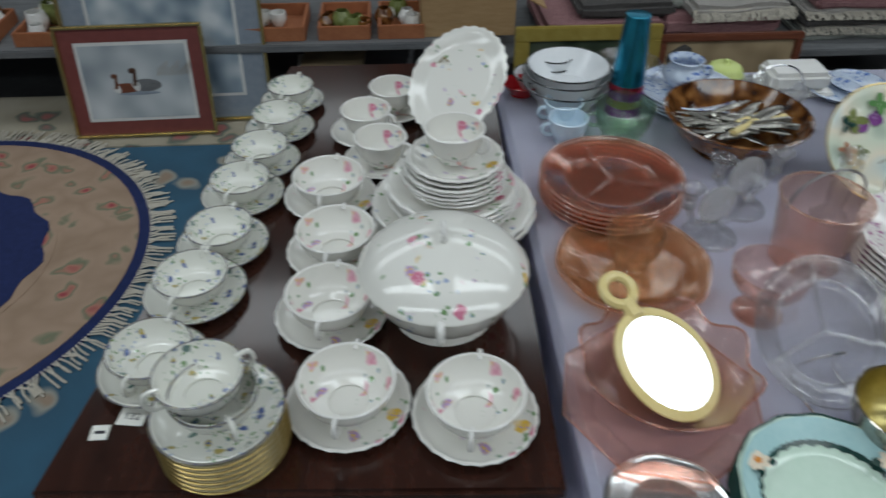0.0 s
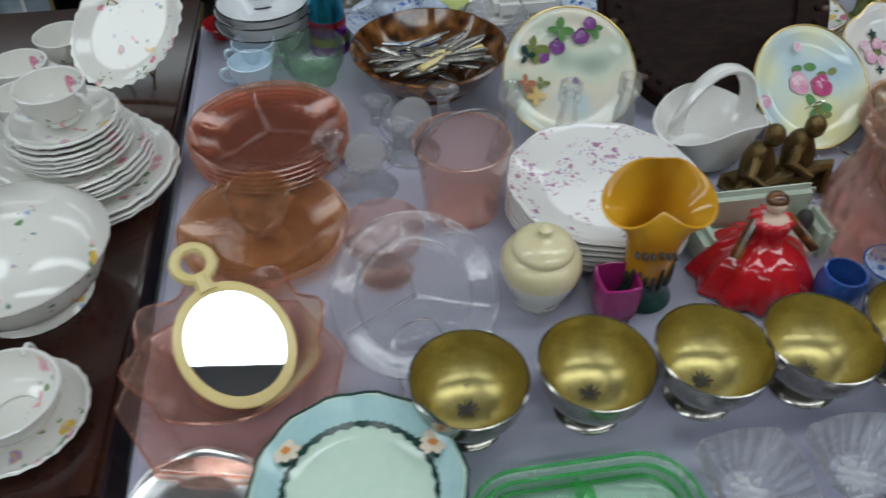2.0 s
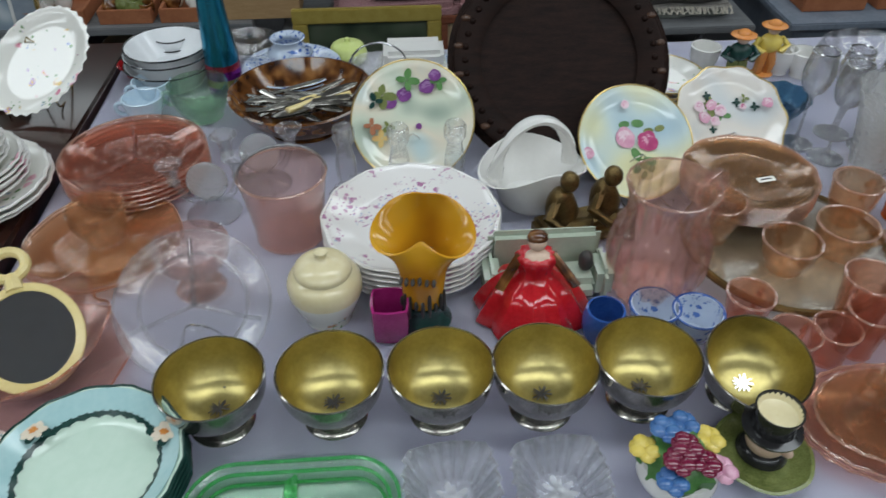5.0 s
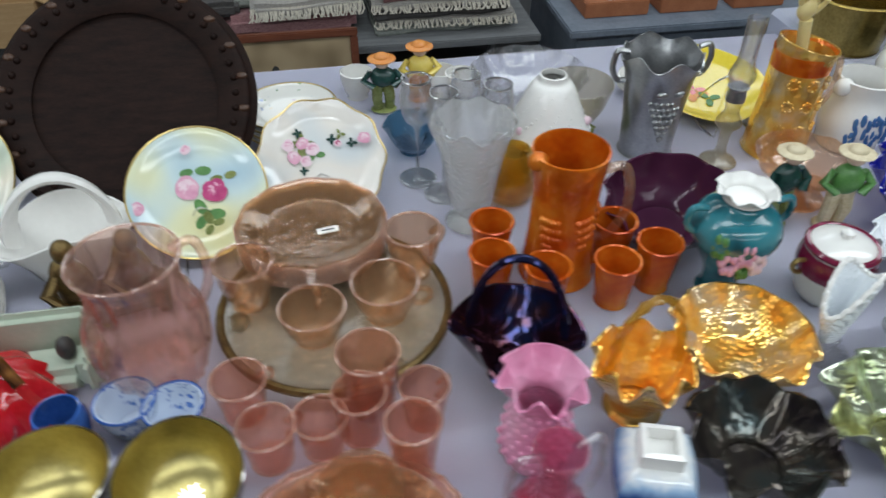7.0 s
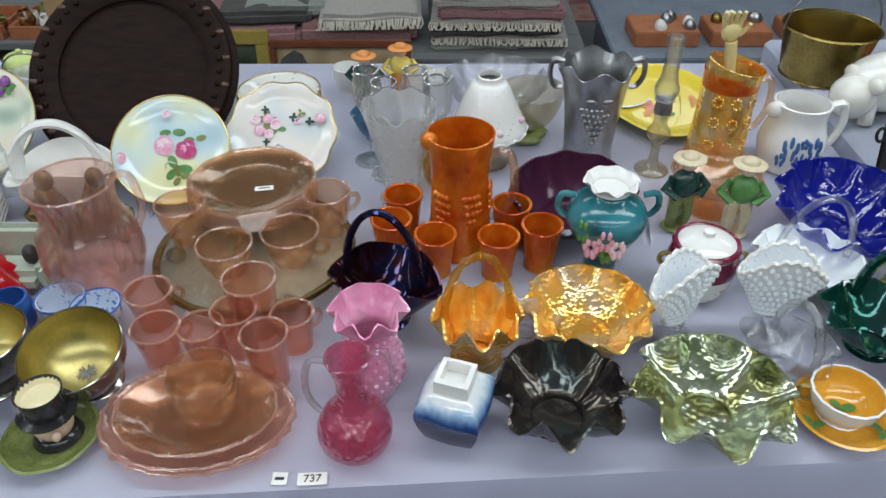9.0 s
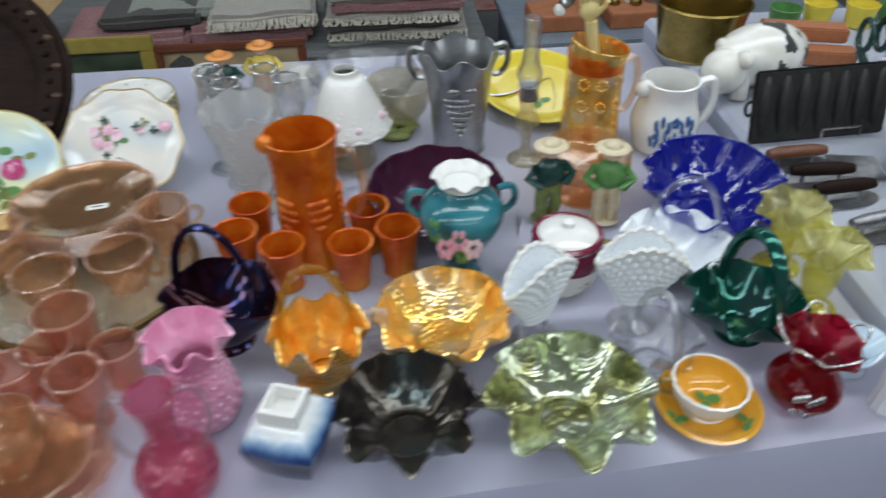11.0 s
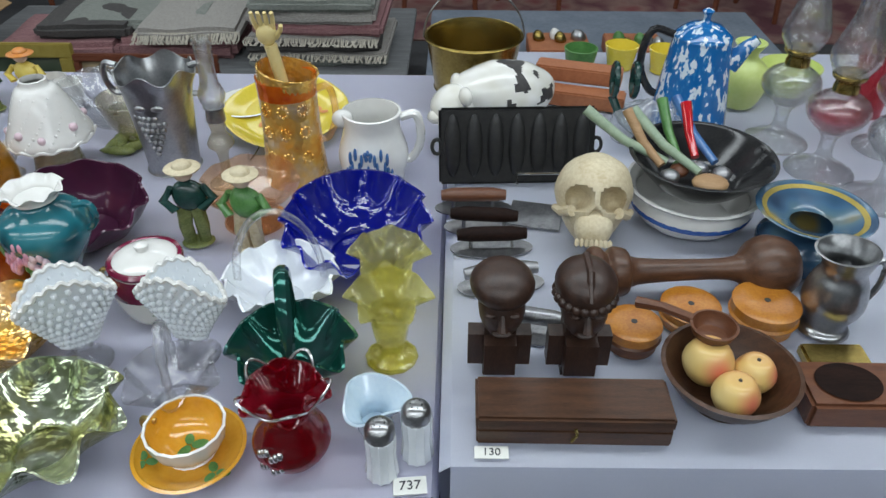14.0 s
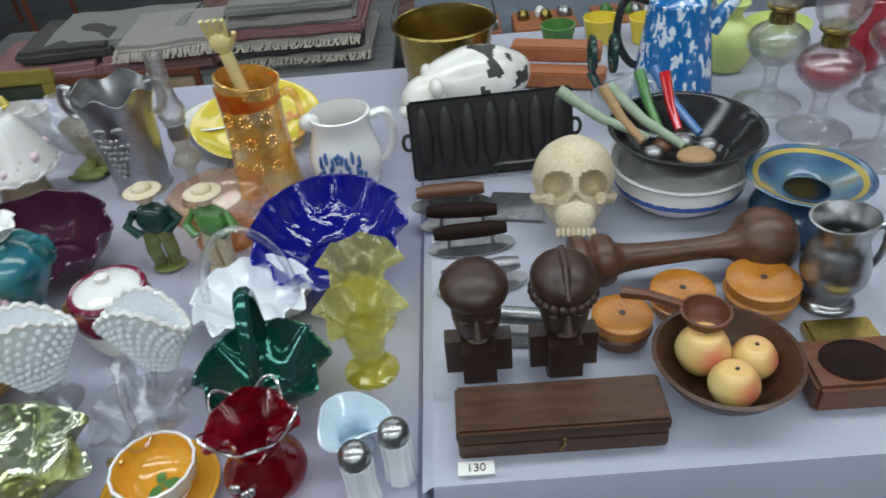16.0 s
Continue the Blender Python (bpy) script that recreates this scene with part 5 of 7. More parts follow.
for k in range(9):
    a = -2.7 + k * 0.3
    part("painted_silhouette", ball(0.003, 0.0045, 0.008 + 0.007 * (k % 3), (0.0305 * math.cos(a), 0.0305 * math.sin(a), 0.045 + 0.006 * (k % 2)), 10), "darkplastic", yv)
for k in range(6):
    a = -2.3 + k * 0.24
    part("painted_branch", ball(0.003, 0.007, 0.003 + 0.0015 * (k % 2), (0.0385 * math.cos(a), 0.0385 * math.sin(a), 0.105 - 0.003 * abs(k - 3)), 10), "darkplastic", yv)
mg = thing("toothpick_holder", 0.716, 0.637, Z, "small square magenta glass holder", "glass")
part("body", shell(curve([(0, 0), (0.022, 0), (0.026, 0.03), (0.026, 0.06)], 3), 0.003, n=24, square=0.6), "magenta", mg)
for i in range(6):
    plate(0.752, 0.812, Z + i * 0.0095, 0.133, "mauve", "white plate with mauve transfer and embossed rim", group="mauve transfer plates", scallop=12, rim="white", h=0.02)
# figures
ld = bmesh.new()
for a in (lathe(curve([(0, 0), (0.068, 0), (0.072, 0.02), (0.05, 0.07), (0.022, 0.1), (0.026, 0.13), (0.018, 0.14), (0, 0.142)], 4), 44, ribs=(11, 0.07)),):
    part_me = bpy.data.meshes.new("scratch")
    a.to_mesh(part_me), a.free()
    ld.from_mesh(part_me)
    bpy.data.meshes.remove(part_me)
n0 = len(ld.faces)
ball(0.012, 0.012, 0.015, (0, 0, 0.16), 14, bm=ld)
ball(0.02, 0.016, 0.018, (0, -0.006, 0.13), 14, bm=ld)
n1 = len(ld.faces)
ball(0.014, 0.014, 0.012, (0, 0.004, 0.168), 12, bm=ld)
for s in (-1, 1):
    tube([(s * 0.02, 0, 0.135), (s * 0.036, -0.015, 0.11), (s * 0.05, -0.03, 0.09)], 0.007, 8, bm=ld)
ld.faces.ensure_lookup_table()
for i, f in enumerate(ld.faces):
    f.material_index = 0 if i < n0 else (1 if i < n1 else 2)
lady = part("lady_figurine", ld, "red", mats=["red", "skin", "brownglaze"])
lady.matrix_basis = pose(0.914, 0.665, Z) @ Matrix.Diagonal((1.04, 0.95, 0.78, 1))
tagged(lady, "glossy porcelain lady figurine in a full red gown", "figurine")
so = thing("figurine_sofa", 0.941, 0.705, Z, "sage green porcelain sofa behind the figurine", "figurine")
part("seat", box(0.15, 0.06, 0.036, 0.012), "sage", so)
part("back", box(0.164, 0.02, 0.085, 0.009, (0, 0.036, 0)), "sage", so)
for s in (-1, 1):
    part("arm", box(0.024, 0.065, 0.056, 0.01, (s * 0.08, 0, 0)), "sage", so)
part("black_ornament", ball(0.011, 0.012, 0.017, (0.055, 0.0, 0.053), 12), "darkplastic", so)
vessel("blue_pot", 1.003, 0.61, [(0, 0), (0.024, 0), (0.03, 0.03), (0.026, 0.05)], "blue", "small blue glazed pot", "pot")
for x, y in ((1.073, 0.618), (1.128, 0.603)):
    vessel("egg_cup", x, y, CUP(0.034, 0.045), "willow", "small blue and white porcelain cup", "cup", "blue white cups", rim="blue")
vessel("small_glass", 0.93, 0.6, CUP(0.028, 0.03), "clear", "small clear glass salt", "glass")
wk = vessel("china_basket", 0.955, 0.925, [(0, 0), (0.046, 0), (0.06, 0.025), (0.072, 0.055), (0.08, 0.075)], "white", "white china basket with gilt-touched arched handle", "basket", ruffle=(2, 0.16, 0.015, 0.03), rz=15, rim=None)
part("handle", tube(arc(0.066, 0.092, 0.06, 0, 180, 24), 0.008, 8, 1.7), "white", wk)
bz = bmesh.new()
for s, dx in ((1, -0.04), (0.95, 0.035)):
    ball(0.026 * s, 0.024, 0.04, (dx, 0, 0.06), 16, 0.25, bm=bz)
    ball(0.015, 0.015, 0.018, (dx + 0.004, -0.008, 0.115 * s), 14, 0.15, bm=bz)
    tube([(dx, 0, 0.09), (dx - 0.03, -0.02, 0.06), (dx - 0.01, -0.045, 0.045)], [0.011, 0.01, 0.007], 8, bm=bz)
    tube([(dx, -0.01, 0.03), (dx + 0.035, -0.03, 0.045), (dx + 0.03, -0.045, 0.006)], [0.015, 0.013, 0.009], 8, bm=bz)
    tube([(dx, 0, 0.03), (dx - 0.04, -0.02, 0.02), (dx - 0.055, -0.04, 0.008)], [0.015, 0.012, 0.008], 8, bm=bz)
box(0.15, 0.07, 0.03, 0.008, (0, 0, 0), bm=bz)
b_ = part("bronze_figure_group", bz, "bronze")
b_.matrix_basis = pose(1.02, 0.83, Z, 0, 0, 14) @ Matrix.Scale(0.98, 4)
tagged(b_, "bronze group of two seated figures", "sculpture")
# gilt-lined bowls
for i, (x, y) in enumerate(((0.507, 0.503), (0.645, 0.503), (0.775, 0.5), (0.899, 0.497), (1.023, 0.5), (1.152, 0.502))):
    v = thing("footed_bowl", x, y, Z, "silvered footed glass bowl lined with gold", "bowl", "gold-lined footed bowls", rx=14 if i == 5 else 0)
    pr = curve([(0, 0), (0.037, 0), (0.036, 0.006), (0.021, 0.013), (0.024, 0.019), (0.045, 0.031), (0.0595, 0.055), (0.064, 0.084)], 4)
    part("outside", lathe(pr + [(0.0625, 0.085)] + [(max(0, r - 0.0018), z) for r, z in reversed(pr) if z > 0.02] + [(0, 0.02)], 40), "silverluster", v)
    part("lining", lathe(curve([(0, 0.0225), (0.025, 0.0245), (0.043, 0.034), (0.0565, 0.056), (0.0615, 0.0835)], 5), 40), "goldglaze", v, "satin gold lining")
    part("cut_star", petals(bmesh.new(), 0, 0, 0.0245, 0.013, 14, 3, 0.14), "chrome", v, smooth=False)
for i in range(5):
    # Lower dishes are near-black green, painting in the shade inside the stack.
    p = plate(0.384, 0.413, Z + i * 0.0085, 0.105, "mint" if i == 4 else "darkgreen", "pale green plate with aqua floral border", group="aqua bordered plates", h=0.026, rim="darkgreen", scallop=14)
    if i == 4:
        part("border", lathe(curve([(0.078, 0.0135), (0.09, 0.0215), (0.1, 0.0285)], 3) + [(0.099, 0.0245), (0.08, 0.0115)], 56), "aqua", p)
        part("dark_band", lathe([(0.0735, 0.0105), (0.079, 0.0145), (0.079, 0.0125), (0.0735, 0.009)], 56, ruffle=(28, 0.02, 0.0, -0.05)), "darkgreen", p)
        for k in (25, 145, 265):
            cx, cy = 0.085 * math.cos(radians(k)), 0.085 * math.sin(radians(k))
            part("painted_leaf", petals(bmesh.new(), cx, cy, 0.0222, 0.02, 4, k + 1, 0.5), "darkgreen", p, smooth=False)
            part("painted_flower", petals(bmesh.new(), cx, cy, 0.0232, 0.014, 9, k, 0.5), "petalcream", p, smooth=False)
            part("flower_centre", petals(bmesh.new(), cx, cy, 0.0245, 0.005, 6, k), "orangepaint", p, smooth=False)
plate(0.217, 0.432, Z, 0.075, "silver", "round silver plated dish with wavy rim", "dish", scallop=8, h=0.012)
gd = thing("relish_dish", 0.604, 0.37, Z, "green glass oval divided relish dish with centre handle", "dish")
LONG = lambda r, z, k=0.064, n=14: [(sx * k + r * math.cos(a + (0 if sx > 0 else math.pi)), r * math.sin(a + (0 if sx > 0 else math.pi)), z) for sx in (1, -1) for a in np.linspace(-math.pi / 2, math.pi / 2, n)]
bm = bmesh.new()
rings = [[bm.verts.new(p) for p in LONG(r, z)] for r, z in ((0.036, 0.0), (0.04, 0.002), (0.046, 0.018), (0.053, 0.024), (0.052, 0.0265), (0.044, 0.0205), (0.038, 0.005))]
for p, q in zip(rings, rings[1:]):
    for i in range(len(p)):
        bm.faces.new((p[i], p[(i + 1) % len(p)], q[(i + 1) % len(p)], q[i]))
bm.faces.new(rings[0]), bm.faces.new(rings[-1])
part("dish", bm, "greenglass", gd)
for r, z in ((0.053, 0.025), (0.043, 0.019), (0.039, 0.004)):
    part("moulded_edge", tube(LONG(r, z), 0.0024, 6, closed=True), "greenedge", gd)
part("divider", box(0.006, 0.08, 0.016, 0.002, (0, 0, 0.004)), "greenedge", gd)
part("handle", tube([(0.0, p_[0], p_[2]) for p_ in arc(0.022, 0.034, 0.018)], 0.0045, 8), "greenedge", gd)
for x in (0.778, 0.898):
    cd = thing("crystal_dish", x, 0.372, Z, "square clear crystal dish with scalloped fluted sides", "dish", "crystal dishes", rz=3)
    part("body", shell(curve([(0, 0), (0.024, 0), (0.03, 0.006), (0.044, 0.026), (0.053, 0.042)], 3), 0.004, n=80, ruffle=(20, 0.06, 0.005, 0.006), square=0.55), "cut", cd)
    for k in range(20):
        a = 2 * math.pi * (k + 0.5) / 20
        q = 0.45 + 0.55 / max(abs(math.cos(a)), abs(math.sin(a)))
        part("flute", tube([(0.028 * math.cos(a), 0.028 * math.sin(a), 0.007), (0.042 * q * math.cos(a), 0.042 * q * math.sin(a), 0.027), (0.05 * q * math.cos(a), 0.05 * q * math.sin(a), 0.042)], [0.0018, 0.003, 0.0036], 6), "clear", cd)
    part("star_base", petals(bmesh.new(), 0, 0, 0.0055, 0.022, 10, 3, 0.3), "frost", cd, smooth=False)
po = thing("china_posy", 1.032, 0.382, Z, "porcelain posy of mixed flowers in a white bowl", "ornament")
part("bowl", shell(curve([(0, 0), (0.03, 0), (0.045, 0.02), (0.04, 0.035)], 3), 0.004, n=28), "white", po)
part("leaves", ball(0.04, 0.04, 0.026, (0, 0, 0.04), 20, 0.4, 60), "leafgreen", po)
for k, (dx, dy, dz, m) in enumerate(((0, -0.004, 0.07, "burgundy"), (-0.015, 0.022, 0.066, "bluepaint"), (-0.022, -0.034, 0.052, "bluepaint"), (-0.04, 0.008, 0.052, "yellowpaint"), (0.034, 0.014, 0.054, "yellowpaint"), (0.036, -0.022, 0.05, "petalpink"), (0.012, 0.034, 0.056, "bluepaint"), (-0.012, -0.018, 0.064, "burgundy"), (0.016, -0.02, 0.062, "burgundy"))):
    fb = bmesh.new()
    for i in range(7):
        a = i * 2.4
        ball(0.0095, 0.0095, 0.004, (dx + 0.009 * math.cos(a), dy + 0.009 * math.sin(a), dz + 0.001 * i), 8, bm=fb)
    part("flower", fb, m, po)
lf = plate(1.141, 0.402, Z, 0.057, "mossgreen", "small green leaf dish", "dish", scallop=7)
tj = bmesh.new()


def joined(bm, other):
    me = bpy.data.meshes.new("scratch")
    other.to_mesh(me)
    other.free()
    bm.from_mesh(me)
    bpy.data.meshes.remove(me)


joined(tj, ball(0.024, 0.024, 0.026, (0, 0, 0.028), 20))
ball(0.006, 0.008, 0.007, (0.006, -0.025, 0.027), 10, bm=tj)
n0 = len(tj.faces)
joined(tj, lathe(curve([(0, 0.0), (0.027, 0.0), (0.028, 0.006), (0.022, 0.014), (0, 0.014)], 2), 24))
joined(tj, lathe([(0.022, 0.04), (0.033, 0.044), (0.034, 0.048), (0.025, 0.05), (0.024, 0.066), (0.027, 0.08), (0.025, 0.08), (0.021, 0.066), (0.0, 0.06)], 28))
n1 = len(tj.faces)
joined(tj, lathe([(0.0249, 0.079), (0.0215, 0.07), (0, 0.0655)], 24))
tj.faces.ensure_lookup_table()
for i, f in enumerate(tj.faces):
    f.material_index = 0 if i < n0 else (1 if i < n1 else 2)
t_ = part("character_jug", tj, "black", mats=["skin", "black", "cream"])
t_.matrix_basis = pose(1.145, 0.41, Z + 0.006, 0, 0, 20)
tagged(t_, "small pottery head jug with black top hat and cream lining", "jug")

# ---- middle of the lilac table ----
pp = vessel("pitcher", 1.096, 0.7, [(0, 0), (0.05, 0), (0.056, 0.01), (0.07, 0.06), (0.066, 0.105), (0.054, 0.13), (0.054, 0.165), (0.061, 0.185)], "pinkglass", "large pink ribbed glass pitcher", "pitcher", ribs=(18, 0.035), n=72, rim="pinkrim")
handle(pp, 0.052, 0.135, 0.04, 15, "pinkglass", 0.006, 0.09)
for i in range(8):
    plate(1.296, 0.872, Z + 0.03 + i * 0.0045, 0.104, "smoke" if i < 7 else "peach", "smoky pink glass plate in a stack", group="smoky pink plates", h=0.016, scallop=36, rim="pinkrim")
tag(1.318, 0.858, Z + 0.069, 0.03, 0.012, "", 0, 10)
pt = thing("mirror_plateau", 1.318, 0.755, Z, "round mirrored plateau with dark metal feet", "plateau")
part("mirror_top", lathe([(0, 0.02), (0.148, 0.02), (0.148, 0.026), (0, 0.026)], 56), "smoke", pt, smooth=False)
part("rim", tube([(0.15 * math.cos(a), 0.15 * math.sin(a), 0.023) for a in np.linspace(0, 2 * math.pi, 49)[:-1]], 0.006, 8, closed=True), "bronze", pt)
for k in (60, 180, 300):
    part("foot", ball(0.016, 0.016, 0.012, (0.13 * math.cos(radians(k)), 0.13 * math.sin(radians(k)), 0.011), 12, 0.2), "bronze", pt)
for x, y, r, h, cr in ((1.208, 0.776, 0.038, 0.07, 10), (1.29, 0.7, 0.041, 0.05, 80), (1.383, 0.725, 0.043, 0.055, -10), (1.43, 0.8, 0.037, 0.075, 30)):
    c = vessel("glass_cup", x, y, CUP(r, h), "peach", "pale peach pressed glass cup on the plateau", "cup", "peach glass cups", Z + 0.027, rim="pinkrim")
    handle(c, r * 0.9, h * 0.55, 0.024, cr, "peach")
for x, y, r, h in ((1.201, 0.615, 0.032, 0.06), (1.232, 0.545, 0.032, 0.058), (1.29, 0.55, 0.03, 0.056), (1.35, 0.6, 0.036, 0.095), (1.387, 0.505, 0.03, 0.085), (1.409, 0.57, 0.029, 0.06), (1.335, 0.56, 0.03, 0.075)):
    c = vessel("glass_tumbler" if h > 0.07 else "glass_cup", x, y, TUMB(r, h), "rose", "rose pink pressed glass drinking vessel", "tumbler" if h > 0.07 else "cup", "rose pink glasses", rim="pinkrim")
    if h < 0.07:
        handle(c, r * 0.88, h * 0.5, 0.022, 40, "rose", 0.003)
for i, (r, z) in enumerate(((0.118, 0), (0.116, 0.007), (0.098, 0.015))):
    plate(1.312, 0.428, Z + z, r, "pinkglass" if i < 2 else "peach", "pink oval glass platter with lacy edge", "platter", "pink platters", scallop=24, sy=0.72, h=0.02, rim="pinkrim")
for k in (0, 0.022):
    c = vessel("glass_cup", 1.326, 0.437, CUP(0.042, 0.045), "peach", "peach glass cup stacked on platters", "cup", "stacked peach cups", Z + 0.022 + k)
    handle(c, 0.038, 0.025, 0.022, 160, "peach", 0.003)


def knobs(v, prof, rows, per, size, mat):
    bm = bmesh.new()
    for i, (r, z) in enumerate(rows):
        for k in range(per):
            a = 2 * math.pi * (k + 0.5 * (i % 2)) / per
            ball(size, size, size, (r * math.cos(a), r * math.sin(a), z), 6, bm=bm)
    tagged(part("hobnail_relief", bm, mat, v), kind="stuff")


hv = vessel("hobnail_vase", 1.522, 0.5, [(0, 0), (0.03, 0), (0.04, 0.03), (0.034, 0.075), (0.028, 0.095), (0.046, 0.135)], "pinkopal", "pink opalescent hobnail vase with ruffled top", "vase", ruffle=(8, 0.12, 0.006, 0.09), n=48)
knobs(hv, None, [(0.034, 0.012), (0.039, 0.024), (0.04, 0.036), (0.038, 0.048), (0.037, 0.06), (0.034, 0.072), (0.031, 0.084), (0.03, 0.096)], 18, 0.0038, "pinkopal")
cr = vessel("cranberry_jug", 1.508, 0.402, [(0, 0), (0.03, 0), (0.0445, 0.028), (0.038, 0.056), (0.02, 0.078), (0.0165, 0.115), (0.026, 0.152)], "cranberry", "cranberry glass jug with clear handles", "jug")
for k in (10, 190):
    handle(cr, 0.02, 0.105, 0.036, k, "clear", 0.004, 0.085)
iw = thing("ink_bottle", 1.627, 0.428, Z, "square bottle with white shoulders running into navy glaze", "bottle", rz=-18)
part("body", lathe(curve([(0, 0), (0.026, 0), (0.034, 0.012), (0.041, 0.036), (0.043, 0.054), (0.037, 0.07), (0.024, 0.079), (0, 0.08)], 4), 48, square=0.72), "inkglaze", iw)
part("neck", shell([(0, 0.076), (0.021, 0.076), (0.021, 0.098)], 0.006, n=32, square=0.95), "white", iw)
op = vessel("pitcher", 1.638, 0.8, [(0, 0), (0.05, 0), (0.052, 0.01), (0.046, 0.08), (0.045, 0.14), (0.051, 0.205)], "marigold", "tall marigold carnival glass pitcher with grapes", "pitcher", n=48)
bm = bmesh.new()
for a0 in (-2.3, -1.2, 0, 2):
    for i in range(14):
        a = a0 + (i % 4 - 1.5) * 0.16 + (i // 4) * 0.05
        ball(0.0058, 0.0058, 0.0058, (0.0445 * math.cos(a), 0.0445 * math.sin(a), 0.115 - (i // 4) * 0.014), 8, bm=bm)
tagged(part("grape_relief", bm, "marigold", op), kind="stuff")
part("spout", ball(0.014, 0.011, 0.014, (-0.046, -0.01, 0.197), 12), "marigold", op)
handle(op, 0.044, 0.12, 0.05, -15, "peach", 0.007, 0.11)
for x, y, h in ((1.547, 0.832, 0.075), (1.532, 0.765, 0.075), (1.72, 0.805, 0.075), (1.762, 0.745, 0.078), (1.695, 0.725, 0.072), (1.6, 0.73, 0.072)):
    vessel("glass_tumbler", x, y, TUMB(0.031, h), "marigold", "marigold carnival glass tumbler", "tumbler", "marigold tumblers", rim="marigold")


def basket(x, y, r, h, top, mat, label, hmat, rz=0, waves=6, amp=0.1, thick=0.005, foot=0.45, twist=False, hr=0.75, rim=None):
    v = vessel("glass_basket", x, y, [(0, 0), (r * foot, 0), (r * foot * 0.8, h * 0.12), (r * 0.6, h * 0.35), (r * 0.85, h * 0.7), (r, h)], mat, label, "basket", "glass baskets", n=60, ruffle=(waves, amp, h * 0.14, h * 0.25), rz=rz, th=0.004)
    hoop(v, r * hr, h * 0.85, top, hmat, thick, 0, 1.2, twist)
    return v


basket(1.53, 0.625, 0.076, 0.08, 0.185, "amethyst", "dark amethyst carnival glass basket with tall handle", "amethyst", -20, 4, 0.12)
basket(1.657, 0.545, 0.058, 0.085, 0.178, "marigoldbright", "marigold carnival glass basket with twisted handle", "amberglass", 5, 8, 0.08, 0.005, 0.6, True)
vessel("ruffled_bowl", 1.811, 0.592, BOWL(0.088, 0.055), "marigoldbright", "marigold carnival bowl with ruffled edge", "bowl", "carnival bowls", n=72, ruffle=(10, 0.06, 0.006, 0.01), th=0.004)
cb = thing("cut_glass_block", 1.725, 0.585, Z, "small upright cut glass knife rest block", "ornament")
part("block", box(0.034, 0.016, 0.07, 0.004), "cut", cb)
vessel("ruffled_bowl", 1.755, 0.44, [(0, 0), (0.035, 0), (0.036, 0.01), (0.06, 0.03), (0.08, 0.062)], "darkcarnival", "dark carnival glass bowl with deep ruffles", "bowl", "carnival bowls", n=72, ruffle=(8, 0.1, 0.013, 0.01), ribs=(20, 0.03), th=0.004)
vessel("ruffled_bowl", 1.941, 0.443, [(0, 0), (0.035, 0), (0.036, 0.01), (0.07, 0.03), (0.094, 0.058)], "greencarnival", "green carnival glass bowl with ruffled edge", "bowl", "carnival bowls", n=72, ruffle=(8, 0.11, 0.012, 0.01), th=0.004)
tv = vessel("flower_vase", 1.85, 0.722, [(0, 0), (0.03, 0), (0.024, 0.02), (0.03, 0.05), (0.058, 0.105), (0.05, 0.135), (0.026, 0.15), (0.028, 0.158)], "teal", "teal porcelain vase with pink relief lilies", "vase")
part("collar", shell(curve([(0, 0.156), (0.026, 0.156), (0.029, 0.163), (0.039, 0.173)], 3), 0.003, n=40, ruffle=(8, 0.06, 0.003, 0.16)), "white", tv, "white ruffled mouth")
for k in (0, 180):
    handle(tv, 0.052, 0.13, 0.026, k, "teal", 0.005, 0.036)
for da, dz, m in ((-1.75, 0.105, "petalpink"), (-1.4, 0.09, "petalwhite"), (-2.1, 0.088, "petalpink"), (-1.65, 0.078, "leafgreen"), (-2.4, 0.11, "leafgreen")):
    fb = bmesh.new()
    for i in range(6):
        a = i * 1.05
        r = 0.046 if dz < 0.08 else 0.0535
        ball(0.005, 0.007, 0.009, (r * math.cos(da + 0.16 * math.cos(a)), r * math.sin(da + 0.16 * math.cos(a)), dz + 0.012 * math.sin(a)), 8, bm=fb)
    part("relief_flower", fb, m, tv)
pb = thing("plum_bowl", 1.822, 0.865, Z + 0.002, "deep plum glass bowl with ruffled rim tipped forward", "bowl", rx=16, rz=6)
part("body", shell(curve([(0, 0), (0.045, 0), (0.05, 0.008), (0.085, 0.035), (0.106, 0.075)], 4), 0.004, n=72, ruffle=(10, 0.035, 0.006, 0.01), sy=0.82), "plum", pb)
bj = vessel("biscuit_jar", 1.991, 0.685, [(0, 0), (0.03, 0), (0.045, 0.025), (0.05, 0.06), (0.044, 0.082)], "tinyflower", "burgundy and cream covered jar with gilt handles", "jar")
part("band", lathe(curve([(0.0495, 0.05), (0.051, 0.06), (0.05, 0.07), (0.046, 0.083), (0.04, 0.082)], 3), 32), "burgundy", bj)
part("lid", lathe(curve([(0.046, 0.083), (0.042, 0.092), (0.025, 0.1), (0.008, 0.104), (0.009, 0.112), (0, 0.116)], 3) + [(0, 0.083)], 32), "white", bj)
part("lid_edge", tube([(0.044 * math.cos(a), 0.044 * math.sin(a), 0.089) for a in np.linspace(0, 2 * math.pi, 33)[:-1]], 0.005, 6, closed=True), "burgundy", bj)
for k in (0, 180):
    handle(bj, 0.048, 0.06, 0.02, k, "gilt", 0.0035)
sw = vessel("footed_vase", 1.538, 0.932, [(0, 0), (0.036, 0), (0.034, 0.006), (0.02, 0.018), (0.032, 0.036), (0.046, 0.12), (0.061, 0.182)], "frost", "tall frosted pressed glass footed vase", "vase", rim="clear", n=48, ruffle=(8, 0.06, 0.006, 0.13))
